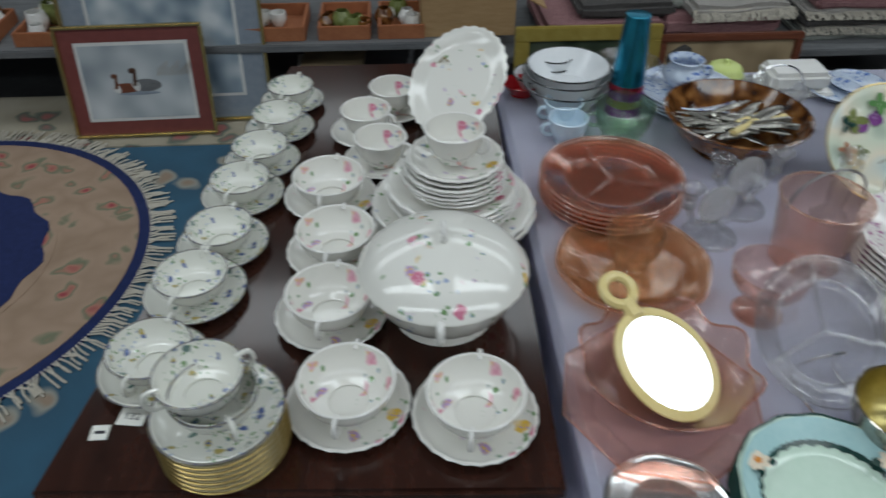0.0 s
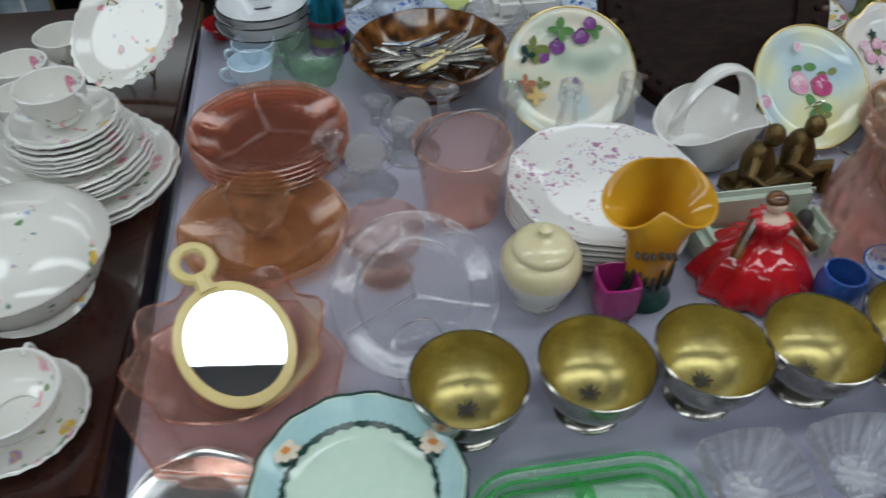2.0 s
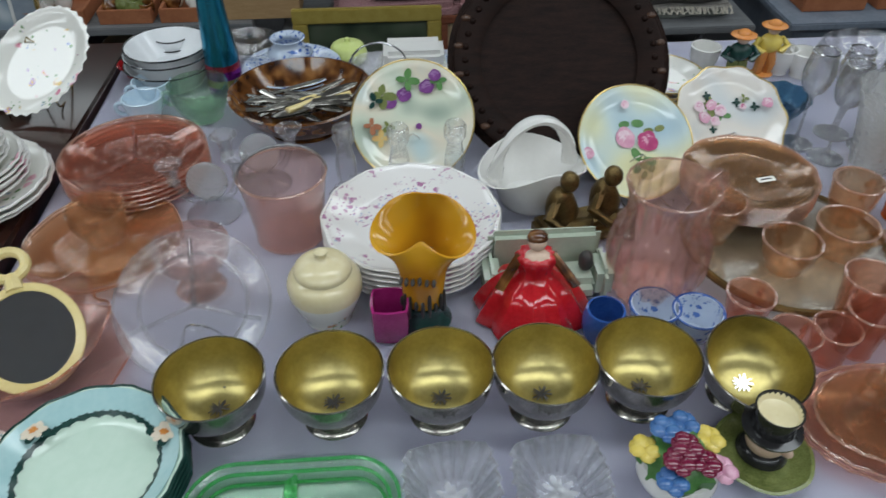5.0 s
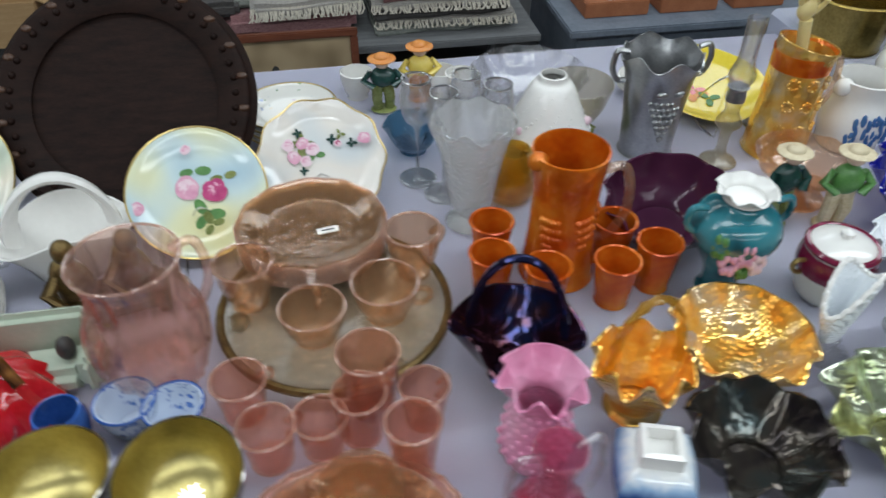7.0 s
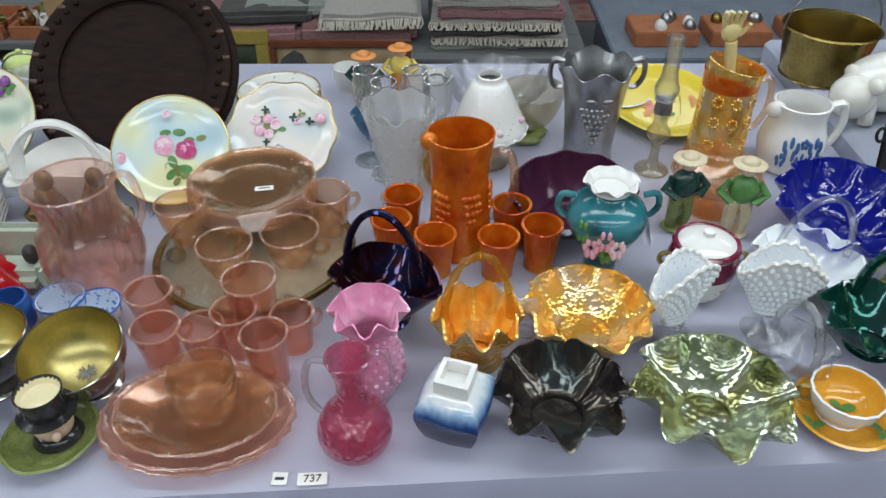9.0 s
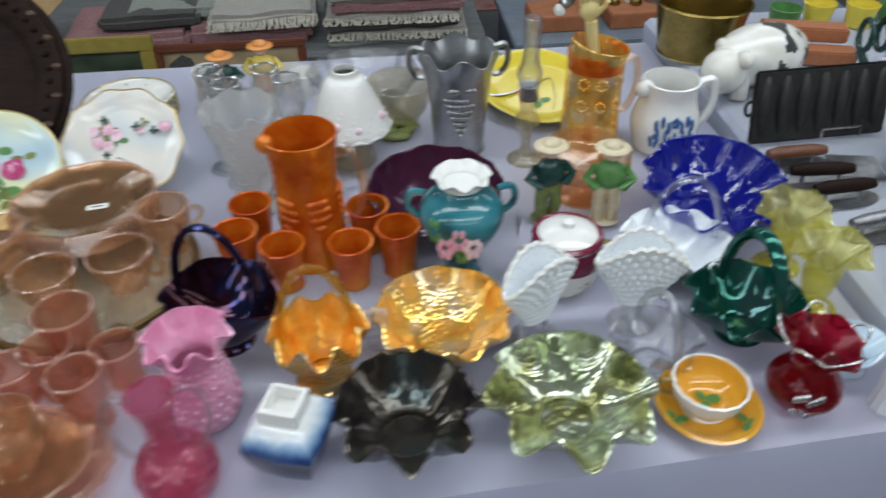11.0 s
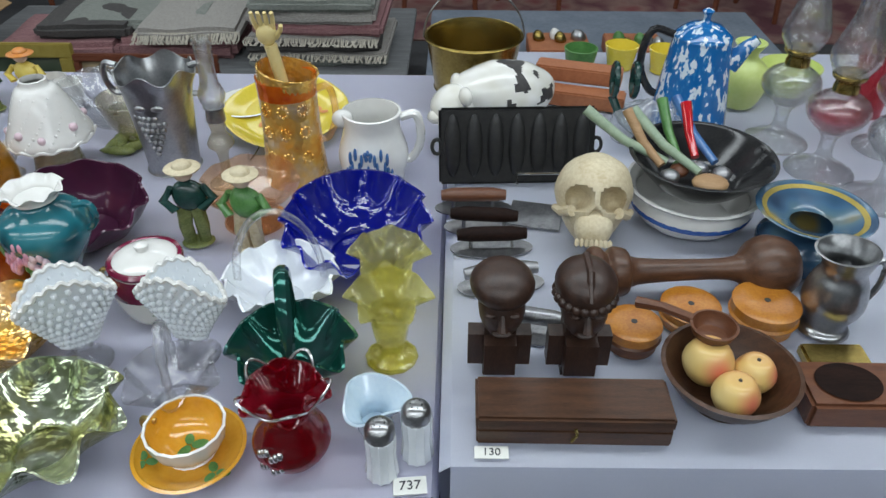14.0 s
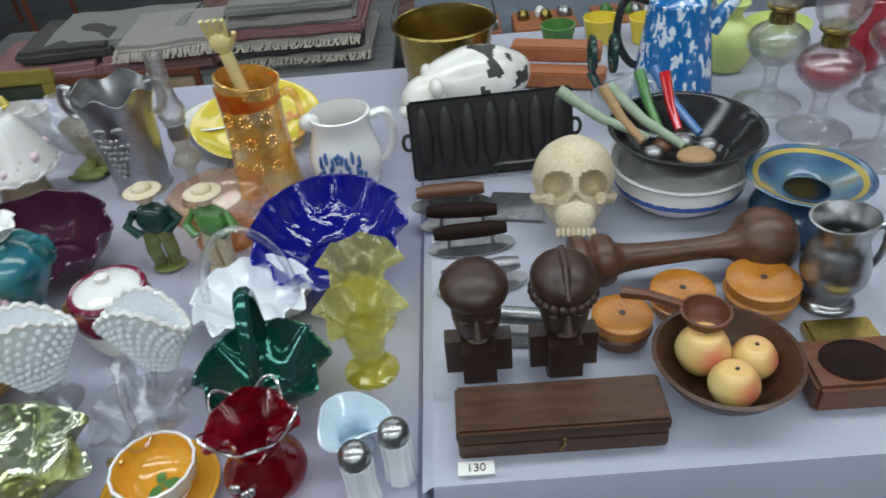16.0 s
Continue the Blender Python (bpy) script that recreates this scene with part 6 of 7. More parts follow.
for x, y, h in ((1.475, 1.06, 0.185), (1.51, 1.01, 0.185), (1.56, 1.09, 0.17), (1.6, 1.04, 0.175)):
    vessel("goblet", x, y, [(0, 0), (0.03, 0), (0.028, 0.003), (0.005, 0.01), (0.004, h * 0.5), (0.02, h * 0.62), (0.027, h * 0.78), (0.022, h)], "clear", "clear stemmed goblet with silver rim", "goblet", "silver-rimmed goblets", rim="chrome", th=0.0015)
vessel("blue_dish", 1.48, 1.15, BOWL(0.05, 0.055), "bluegreen", "dark blue pressed glass dish", "dish", n=48, ruffle=(8, 0.08, 0.004, 0.02))
ao = vessel("amber_jug", 1.615, 0.985, [(0, 0), (0.03, 0), (0.042, 0.03), (0.036, 0.07), (0.03, 0.09)], "amberglass", "small amber glass jug", "jug")
handle(ao, 0.036, 0.06, 0.02, 200, "amberglass")


def figure(x, y, h, coat, trousers, hat, label, rz=0):
    bm = bmesh.new()
    n = []
    ball(0.017, 0.015, 0.004, (0, 0, 0.003), 12, bm=bm)
    for s in (-1, 1):
        tube([(s * 0.007, 0, 0.002), (s * 0.008, -0.004, h * 0.25), (s * 0.006, 0, h * 0.48)], [0.006, 0.007, 0.008], 8, bm=bm)
    n.append(len(bm.faces))
    ball(0.017, 0.013, h * 0.18, (0, 0, h * 0.6), 14, 0.15, bm=bm)
    for s in (-1, 1):
        tube([(s * 0.014, 0, h * 0.7), (s * 0.024, -0.004, h * 0.58), (s * 0.012, -0.014, h * 0.5)], 0.005, 8, bm=bm)
    n.append(len(bm.faces))
    ball(0.009, 0.009, 0.011, (0, -0.002, h * 0.86), 12, bm=bm)
    n.append(len(bm.faces))
    ball(0.018, 0.018, 0.004, (0, 0, h * 0.92), 14, bm=bm)
    ball(0.01, 0.01, 0.01, (0, 0, h * 0.94), 12, bm=bm)
    for i, f in enumerate(bm.faces):
        f.material_index = sum(i >= k for k in n)
    o = part("figurine", bm, coat, mats=[trousers, coat, "skin", hat])
    o.matrix_basis = pose(x, y, Z, 0, 0, rz) @ Matrix.Diagonal((1.5, 1.4, 1, 1))
    tagged(o, label, "figurine", "peasant figurines")


figure(2.0, 0.845, 0.145, "darkgreen", "mossgreen", "bone", "bisque peasant man figurine in green coat", 10)
figure(2.089, 0.828, 0.145, "leafgreen", "bone", "bone", "bisque peasant woman figurine in green dress", -10)
figure(1.445, 1.3, 0.115, "darkgreen", "mossgreen", "orangepaint", "small painted gardener figurine in green", 0)
figure(1.52, 1.33, 0.12, "yellowpaint", "orangepaint", "orangepaint", "small painted figurine in orange dress", 0)
for i in range(4):
    plate(1.27, 1.25, Z + i * 0.012, 0.085, "floral", "white floral saucer plate in a stack", group="far stacked plates", rim="gilt")
for x, y in ((1.56, 1.34), (1.6, 1.32), (1.4, 1.36)):
    vessel("white_cup", x, y, CUP(0.032, 0.055), "white", "plain white china cup", "cup", "far white cups")
vessel("glass_bowl", 1.72, 1.27, BOWL(0.11, 0.075), "clear", "large clear scalloped glass bowl", "bowl", n=60, ruffle=(14, 0.04, 0.004, 0.02))
vessel("smoked_bowl", 1.79, 1.19, BOWL(0.065, 0.085), "smoke", "grey smoked pressed glass bowl", "bowl", n=48)
for i in range(5):
    lv = thing("leaf_ornament", 1.77 + 0.02 * math.sin(i * 2), 1.12 + 0.012 * i, Z + 0.008, "green glazed leaf ornament", "ornament", "green leaf ornaments", rz=i * 40)
    part("leaf", ball(0.034, 0.012, 0.008, (0, 0, 0), 12, 0.2), "mossgreen", lv)

# ---- right part of the lilac table ----
lm = vessel("lamp", 1.694, 1.058, [(0, 0), (0.04, 0), (0.042, 0.012), (0.036, 0.05), (0.028, 0.068)], "smoke", "small lamp with white openwork porcelain shade", "lamp")
part("shade", shell(curve([(0.034, 0.066), (0.07, 0.07), (0.06, 0.1), (0.036, 0.155), (0.024, 0.165), (0.022, 0.175)], 4), 0.003, n=60, ruffle=(14, 0.03, 0.0, 0.5)), "white", lm, "white lacy porcelain shade")
bm = bmesh.new()
for i in range(110):
    t, a = (i % 10) / 10, i * 2.399
    r = 0.068 - 0.036 * t
    ball(0.0035, 0.0035, 0.0035, (r * math.cos(a), r * math.sin(a), 0.078 + 0.08 * t), 6, bm=bm)
tagged(part("lace_beads", bm, "white", lm), kind="stuff")
for a, dz in ((-1.9, 0.098), (-1.3, 0.09), (-0.4, 0.1), (-2.7, 0.092), (0.8, 0.095)):
    part("rose", ball(0.0075, 0.007, 0.0075, (0.0615 * math.cos(a), 0.0615 * math.sin(a), dz), 10, 0.3), "petalwhite", lm)
part("scalloped_hem", tube([(0.07 * (1 + 0.03 * math.cos(14 * a)) * math.cos(a), 0.07 * (1 + 0.03 * math.cos(14 * a)) * math.sin(a), 0.071 + 0.003 * math.cos(14 * a)) for a in np.linspace(0, 2 * math.pi, 85)[:-1]], 0.003, 6, closed=True), "white", lm)
sg = vessel("grape_vase", 1.888, 1.085, [(0, 0), (0.045, 0), (0.045, 0.01), (0.05, 0.08), (0.058, 0.15), (0.068, 0.185)], "pewter", "silvered vase with moulded grapes and scroll handles", "vase", n=60, ruffle=(6, 0.05, 0.008, 0.13))
bm = bmesh.new()
for i in range(26):
    row = int((math.sqrt(8 * i + 1) - 1) / 2)
    k = i - row * (row + 1) // 2
    a = -math.pi / 2 - 0.05 + (k - row / 2) * 0.17
    ball(0.0055, 0.0055, 0.0055, (0.0515 * math.cos(a), 0.0515 * math.sin(a), 0.05 + row * 0.011), 8, bm=bm)
for s in (-1, 1):
    ball(0.012, 0.004, 0.006, (s * 0.014, -0.054, 0.135), 8, bm=bm)
tagged(part("grape_relief", bm, "pewter", sg), kind="stuff")
for k in (0, 180):
    handle(sg, 0.064, 0.165, 0.026, k, "pewter", 0.005, 0.05)
yp = upright(2.065, 1.118, Z + 0.006, 0.12, 80, 0, "lemon", "large yellow leaf-shaped plate with red parrot tulip", None,
             [("orangepaint", -0.25, -0.2, 0.3, 3), ("red", -0.2, -0.1, 0.22, 3), ("leafgreen", -0.05, -0.35, 0.3, 3), ("orangepaint", 0.55, 0, 0.2, 3)], scallop=4)
for i in range(3):
    plate(1.98, 1.28, Z + 0.008 * i, 0.07, "white", "plain white plate in a stack", group="plain white plates")
ol = thing("slim_oil_lamp", 2.0, 1.025, Z, "slim glass oil lamp with tall chimney", "oil lamp")
part("stem", lathe(curve([(0, 0), (0.03, 0), (0.028, 0.006), (0.01, 0.02), (0.01, 0.06), (0.022, 0.075), (0.02, 0.085), (0.012, 0.1), (0.014, 0.12), (0, 0.12)], 3), 20), "smoke", ol)
part("burner", lathe(curve([(0, 0.12), (0.016, 0.12), (0.014, 0.14), (0.018, 0.145), (0, 0.145)], 2), 18), "pewter", ol)
part("chimney", shell(curve([(0.015, 0.145), (0.022, 0.165), (0.014, 0.195), (0.015, 0.26)], 4), 0.0015, n=24), "clear", ol)
mt = vessel("tall_pitcher", 2.118, 1.05, [(0, 0), (0.052, 0), (0.054, 0.01), (0.05, 0.07), (0.048, 0.15), (0.05, 0.2)], "marigoldbright", "tall marigold carnival pitcher with flower mould", "pitcher", n=40, ruffle=(1, 0.1, 0.01, 0.17))
part("neck_band", lathe(curve([(0.0485, 0.16), (0.0492, 0.18), (0.0497, 0.19), (0.047, 0.185)], 2), 32), "marigold", mt)
handle(mt, 0.048, 0.12, 0.036, 0, "peach", 0.006, 0.09)
daisies = bmesh.new()
for dz in (0.06, 0.105, 0.145):
    for a in (-2.2, -1.57, -0.9):
        for i in range(8):
            b = i * math.pi / 4
            ball(0.003, 0.003, 0.0035, (0.05 * math.cos(a + 0.16 * math.cos(b)), 0.05 * math.sin(a + 0.16 * math.cos(b)), dz + 0.009 * math.sin(b)), 6, bm=daisies)
tagged(part("daisy_relief", daisies, "marigoldbright", mt), kind="stuff")
hf = bmesh.new()
tube([(0.004, 0, 0.15), (-0.012, 0, 0.24)], [0.009, 0.0105], 10, bm=hf)
ball(0.017, 0.009, 0.018, (-0.016, 0, 0.257), 14, bm=hf)
for i in range(4):
    tube([(-0.03 + i * 0.0085, 0, 0.266), (-0.034 + i * 0.0105, -0.003, 0.283), (-0.034 + i * 0.0105, -0.008, 0.294)], [0.0042, 0.004, 0.0032], 8, bm=hf)
tube([(-0.002, 0, 0.252), (0.008, -0.004, 0.266), (0.01, -0.008, 0.274)], [0.005, 0.004, 0.0035], 8, bm=hf)
o = part("ivory_back_scratcher", hf, "ivory")
o.matrix_basis = pose(2.113, 1.05, Z)
tagged(o, "carved ivory-coloured back scratcher standing in the pitcher", "back scratcher")
wp = vessel("milk_pitcher", 2.255, 1.045, [(0, 0), (0.046, 0), (0.054, 0.02), (0.06, 0.055), (0.048, 0.1), (0.05, 0.13)], "white", "white stoneware pitcher with blue stencilled flowers", "pitcher", th=0.004)
part("spout", ball(0.018, 0.014, 0.016, (-0.048, -0.006, 0.118), 14), "white", wp)
handle(wp, 0.052, 0.08, 0.038, 0, "white", 0.0075, 0.08)
for a, dz, s in ((-2.0, 0.062, 1.5), (-1.25, 0.062, 1.5), (-1.62, 0.04, 1.1), (-2.2, 0.038, 0.9), (-1.05, 0.038, 0.9), (-1.62, 0.075, 0.7)):
    fb = bmesh.new()
    for i in range(5):
        b = i * 1.256 + 0.3
        ball(0.003, 0.0045 * s, 0.008 * s, (0.0585 * math.cos(a + 0.13 * s * math.cos(b)), 0.0585 * math.sin(a + 0.13 * s * math.cos(b)), dz + 0.009 * s * math.sin(b)), 8, bm=fb)
    part("stencilled_flower", fb, "bluepaint", wp)
vessel("footed_comport", 2.075, 0.91, STEM(0.075, 0.08), "peach", "amber lustre glass comport", "comport", n=48, ruffle=(8, 0.06, 0.005, 0.04))
vessel("cobalt_bowl", 2.252, 0.822, [(0, 0), (0.042, 0), (0.044, 0.01), (0.078, 0.036), (0.107, 0.078)], "cobalt", "cobalt blue ruffled carnival glass bowl", "bowl", n=80, ruffle=(12, 0.07, 0.007, 0.02), tilt=(10, 0), th=0.004)
for x, y in ((2.318, 0.602), (2.311, 0.69)):
    vessel("ruffled_vase", x, y, [(0, 0), (0.031, 0), (0.03, 0.004), (0.014, 0.012), (0.019, 0.03), (0.024, 0.062), (0.024, 0.08), (0.048, 0.108)], "topaz", "yellow glass vase with ruffled rim", "vase", "yellow ruffled vases", n=54, ruffle=(6, 0.16, 0.009, 0.07), ribs=(12, 0.02))
for x, y, turned in ((1.932, 0.585, 32), (2.066, 0.6, -8)):
    fv = thing("fan_vase", x, y, Z, "white opalescent hobnail glass fan vase", "vase", "hobnail fan vases", rz=turned)
    part("foot", lathe(curve([(0, 0), (0.03, 0), (0.028, 0.005), (0.01, 0.016), (0.014, 0.03), (0, 0.03)], 3), 24), "clear", fv)
    part("fan", shell(curve([(0, 0.026), (0.014, 0.028), (0.026, 0.06), (0.04, 0.09), (0.056, 0.118)], 3), 0.004, n=60, sy=0.4, ruffle=(2, 0.02, 0.02, 0.04)), "milk", fv)
    lip = [(0.0555 * (1 + 0.02 * math.cos(2 * a)) * math.cos(a), 0.4 * 0.0555 * (1 + 0.02 * math.cos(2 * a)) * math.sin(a), 0.119 - 0.02 * math.cos(2 * a) + 0.0022 * math.sin(24 * a)) for a in np.linspace(0, 2 * math.pi, 145)[:-1]]
    part("crimped_lip", tube(lip, 0.0032, 6, closed=True), "white", fv, "crimped white lip")
    bm = bmesh.new()
    for i in range(9):
        for k in range(22):
            t = 0.1 + i * 0.1
            r = 0.016 + (0.042 * t)
            a = 2 * math.pi * (k + 0.5 * (i % 2)) / 22
            ball(0.0044, 0.0044, 0.0044, (r * math.cos(a), 0.4 * r * math.sin(a), 0.028 + 0.09 * t - 0.02 * max(0.0, (0.028 + 0.09 * t - 0.04) / 0.078) ** 1.5 * math.cos(2 * a)), 6, bm=bm)
    tagged(part("hobnail_relief", bm, "milk" , fv), kind="stuff")
basket(2.16, 0.708, 0.078, 0.05, 0.15, "milk", "white ruffled glass basket with clear handle", "clear", 5, 12, 0.06, 0.005, 0.5)
basket(2.068, 0.522, 0.054, 0.05, 0.115, "clear", "small clear glass basket with twisted handle", "clear", 108, 6, 0.12, 0.005, 0.5, True)
basket(2.201, 0.568, 0.074, 0.06, 0.155, "emerald", "emerald carnival glass basket with arched handle", "emerald", 102, 8, 0.1, 0.008)
rb = vessel("ruby_vase", 2.222, 0.444, [(0, 0), (0.022, 0), (0.04, 0.022), (0.041, 0.04), (0.026, 0.066), (0.026, 0.078), (0.043, 0.108)], "ruby", "ruby glass vase with silver overlay and ruffled rim", "vase", n=60, ruffle=(5, 0.16, 0.01, 0.075))
part("silver_rim", tube([(0.043 * (1 + 0.16 * math.cos(5 * a)) * math.cos(a), 0.043 * (1 + 0.16 * math.cos(5 * a)) * math.sin(a), 0.108 + 0.01 * math.cos(5 * a)) for a in np.linspace(0, 2 * math.pi, 61)[:-1]], 0.0016, 6, closed=True), "silver", rb)
fb = bmesh.new()
for i in range(12):
    a, dz = -2.3 + 0.13 * (i % 6), 0.02 + 0.02 * (i // 6) + 0.004 * (i % 3)
    ball(0.004, 0.004, 0.006, (0.0395 * math.cos(a), 0.0395 * math.sin(a), dz), 8, bm=fb)
part("silver_overlay", fb, "silver", rb)
ys = plate(2.108, 0.44, Z, 0.062, "yellowglaze", "golden yellow saucer with green leaf sprays", "saucer")
yc = vessel("teacup", 2.107, 0.445, CUP(0.044, 0.042), "white", "fluted white teacup lined in golden yellow", "cup", z=Z + 0.006, n=48, ribs=(16, 0.015))
part("lining", lathe(curve([(0, 0.006), (0.022, 0.0068), (0.036, 0.021), (0.0405, 0.0415)], 4), 40), "yellowglaze", yc, "golden yellow lining")
handle(yc, 0.04, 0.025, 0.02, 165, "gilt", 0.003)
part("painted_leaf", petals(bmesh.new(), 0.0, 0.0, 0.0082, 0.018, 3, 2), "leafgreen", yc, smooth=False)
for k in (200, 320):
    part("painted_leaf", petals(bmesh.new(), 0.047 * math.cos(radians(k)), 0.047 * math.sin(radians(k)), 0.0135, 0.016, 3, k), "leafgreen", ys, smooth=False)
oa = vessel("opal_dish", 2.308, 0.488, [(0, 0), (0.02, 0), (0.019, 0.014), (0.022, 0.028), (0.038, 0.048)], "bluemilk", "pale blue opalescent three-cornered dish", "dish", n=48, ruffle=(3, 0.15, 0.004, 0.005))
for x, y in ((2.321, 0.424), (2.358, 0.449)):
    s = thing("salt_shaker", x, y, Z, "hobnail milk glass shaker with metal cap", "shaker", "milk glass shakers")
    part("body", lathe(curve([(0, 0), (0.016, 0), (0.0175, 0.006), (0.0155, 0.03), (0.0165, 0.058), (0.014, 0.062), (0, 0.062)], 3), 24, ribs=(12, 0.05)), "milk", s)
    part("cap", lathe(curve([(0.0155, 0.06), (0.0165, 0.064), (0.0155, 0.074), (0.009, 0.081), (0, 0.083)], 3) + [(0, 0.06)], 24), "pewter", s)
    for k in range(7):
        part("hole", ball(0.0011, 0.0011, 0.0006, (0.006 * math.cos(k), 0.006 * math.sin(k), 0.0818), 6), "darkplastic", s)

# ---- right-hand table ----
wbx = thing("wooden_box", 2.525, 0.462, Z2, "long dark wooden box with small brass latch", "box")
part("base", box(0.206, 0.06, 0.0225, 0.002), "brownwood", wbx)
part("lid", box(0.208, 0.062, 0.019, 0.003, (0, 0, 0.0225)), "brownwood", wbx)
part("latch", tube([(0.0, -0.0315, 0.028), (0.002, -0.033, 0.02), (-0.003, -0.033, 0.01)], 0.0018, 6), "brass", wbx)
for x, s in ((2.449, 0), (2.54, 1)):
    bm = bmesh.new()
    box(0.064, 0.05, 0.076, 0.016, bm=bm)
    ball(0.017, 0.017, 0.022, (0, 0.002, 0.07), 14, bm=bm)
    ball(0.0235, 0.027, 0.036, (0, -0.003, 0.097), 22, 0.05, bm=bm)
    tube([(0, -0.026, 0.104), (0, -0.034, 0.088)], [0.003, 0.0055], 8, bm=bm)
    ball(0.01, 0.006, 0.0035, (0, -0.026, 0.079), 10, bm=bm)
    for sx in (-1, 1):
        ball(0.006, 0.004, 0.003, (sx * 0.011, -0.026, 0.103), 8, bm=bm)
    if s:
        ball(0.0305, 0.034, 0.025, (0, 0.003, 0.124), 24, 0.05, bm=bm)
        for i in range(22):
            a = 2 * math.pi * i / 22
            ball(0.0055, 0.0055, 0.006, (0.0275 * math.cos(a), 0.001 + 0.03 * math.sin(a), 0.112), 8, bm=bm)
        tube([(0, -0.03, 0.125), (0, -0.012, 0.149), (0, 0.02, 0.147)], 0.004, 8, bm=bm)
    else:
        ball(0.032, 0.034, 0.023, (0, 0.002, 0.123), 24, 0.05, bm=bm)
    o = part("carved_bust", bm, "ebonised")
    o.matrix_basis = pose(x, 0.545, Z2) @ Matrix.Diagonal((1.12, 1.12, 1.04, 1))
    tagged(o, "dark carved wooden bust with wrapped headdress" if s else "dark carved wooden bust with round cap", "carving", "carved busts")
sk = bmesh.new()
for v in bmesh.ops.create_uvsphere(sk, u_segments=96, v_segments=64, radius=1)["verts"]:
    c = v.co
    p = Vector((c.x * 0.052, c.y * 0.066 + 0.012, c.z * 0.05 + 0.08))
    if c.z < -0.1:
        k = min(1, (-0.1 - c.z) / 0.9)
        p.x *= 1 - 0.22 * k
        p.z -= 0.026 * k * (c.y < 0.2)
    for ex in (-0.021, 0.021):
        d = math.hypot(p.x - ex, (p.z - 0.066) * 1.1)
        if c.y < 0 and d < 0.017:
            p.y += 0.04 * (1 - (d / 0.017) ** 2) ** 0.5
    d = math.hypot(p.x * 1.7, p.z - 0.04)
    if c.y < 0 and d < 0.013:
        p.y += 0.03 * (1 - d / 0.013) ** 0.5
    p *= 1 + 0.02 * noise.noise(p * 35)
    v.co = p
for sx in (-1, 1):
    tube([(sx * 0.03, -0.036, 0.05), (sx * 0.043, -0.02, 0.048), (sx * 0.05, 0.006, 0.054)], [0.008, 0.006, 0.005], 8, bm=sk)
ball(0.025, 0.022, 0.026, (0, -0.028, 0.03), 18, bm=sk)
for i in range(8):
    box(0.0052, 0.006, 0.011, 0.0015, (-0.021 + i * 0.006, -0.051 + abs(i - 3.5) * 0.0026, 0.004), bm=sk)
o = part("skull", sk, "bone")
o.matrix_basis = pose(2.588, 0.768, Z2 + 0.012, -34, 0, -6) @ Matrix.Scale(1.06, 4)
tagged(o, "yellowed replica skull facing the aisle", "skull")


def chopper(x, y, rz, label, kind):
    c = thing("food_chopper", x, y, Z2, label, "chopper", "steel food choppers", rz=rz)
    part("blade", lathe([(0, 0), (0.06, 0), (0.06, 0.002), (0, 0.002)], 28, sy=0.42), "steel", c)
    for sx in (-1, 1):
        part("tang", tube([(sx * 0.03, 0, 0.001), (sx * 0.03, 0.004, 0.018)], 0.003, 6), "steel", c)
    part("handle", tube([(-0.05, 0.004, 0.022), (-0.03, 0.004, 0.023), (0.03, 0.004, 0.023), (0.05, 0.004, 0.022)], [0.008, 0.011, 0.011, 0.008], 10), kind, c)


for x, y, rz, k in ((2.425, 0.89, 2, "redwood"), (2.44, 0.835, -3, "darkwood"), (2.45, 0.785, 4, "darkwood"), (2.46, 0.7, 10, "steel"), (2.49, 0.61, -12, "steel")):
    chopper(x, y, rz, "old half-moon food chopper with dark handle" if k != "steel" else "old steel food chopper with metal handle", k)
part_ = thing("steel_square_chopper", 2.52, 0.87, Z2, "flat square steel chopper blade", "chopper", rz=-12)
part("blade", box(0.08, 0.07, 0.003, 0.001), "steel", part_)
cpn = thing("corn_stick_pan", 2.495, 0.964, Z2 + 0.002, "black cast iron corn stick pan standing on edge", "pan", rx=76, rz=3)
part("plate", box(0.25, 0.125, 0.008, 0.004, (0, 0.064, 0)), "iron", cpn)
for i in range(7):
    part("mould", ball(0.0135, 0.052, 0.011, (-0.103 + i * 0.0343, 0.066, 0.008), 16), "iron", cpn)
for s in (-1, 1):
    part("handle_ring", tube([(s * 0.128 + 0.008 * math.cos(a), 0.064 + 0.012 * math.sin(a), 0.004) for a in np.linspace(0, 2 * math.pi, 13)[:-1]], 0.003, 6, closed=True), "iron", cpn)
part("wire_rest", tube([(-0.0, 0.004, 0.02), (0.0, 0.022, 0.02), (0.07, 0.022, 0.02), (0.07, 0.004, 0.02)], 0.0025, 6), "chrome", cpn)
wbw = vessel("white_bowl", 2.752, 0.872, [(0, 0), (0.06, 0), (0.09, 0.03), (0.088, 0.05), (0.1, 0.062)], "white", "white serving bowl with double blue stripe", "bowl", z=Z2, th=0.005)
part("blue_stripe", lathe(curve([(0.0905, 0.028), (0.0915, 0.032), (0.0912, 0.036), (0.089, 0.035)], 2), 48), "blue", wbw)
ek = vessel("enamel_pan", 2.756, 0.875, [(0, 0), (0.05, 0), (0.08, 0.025), (0.102, 0.052), (0.106, 0.053)], "black", "black-lined enamel basin full of kitchen tools", "basin", z=Z2 + 0.056, th=0.003)
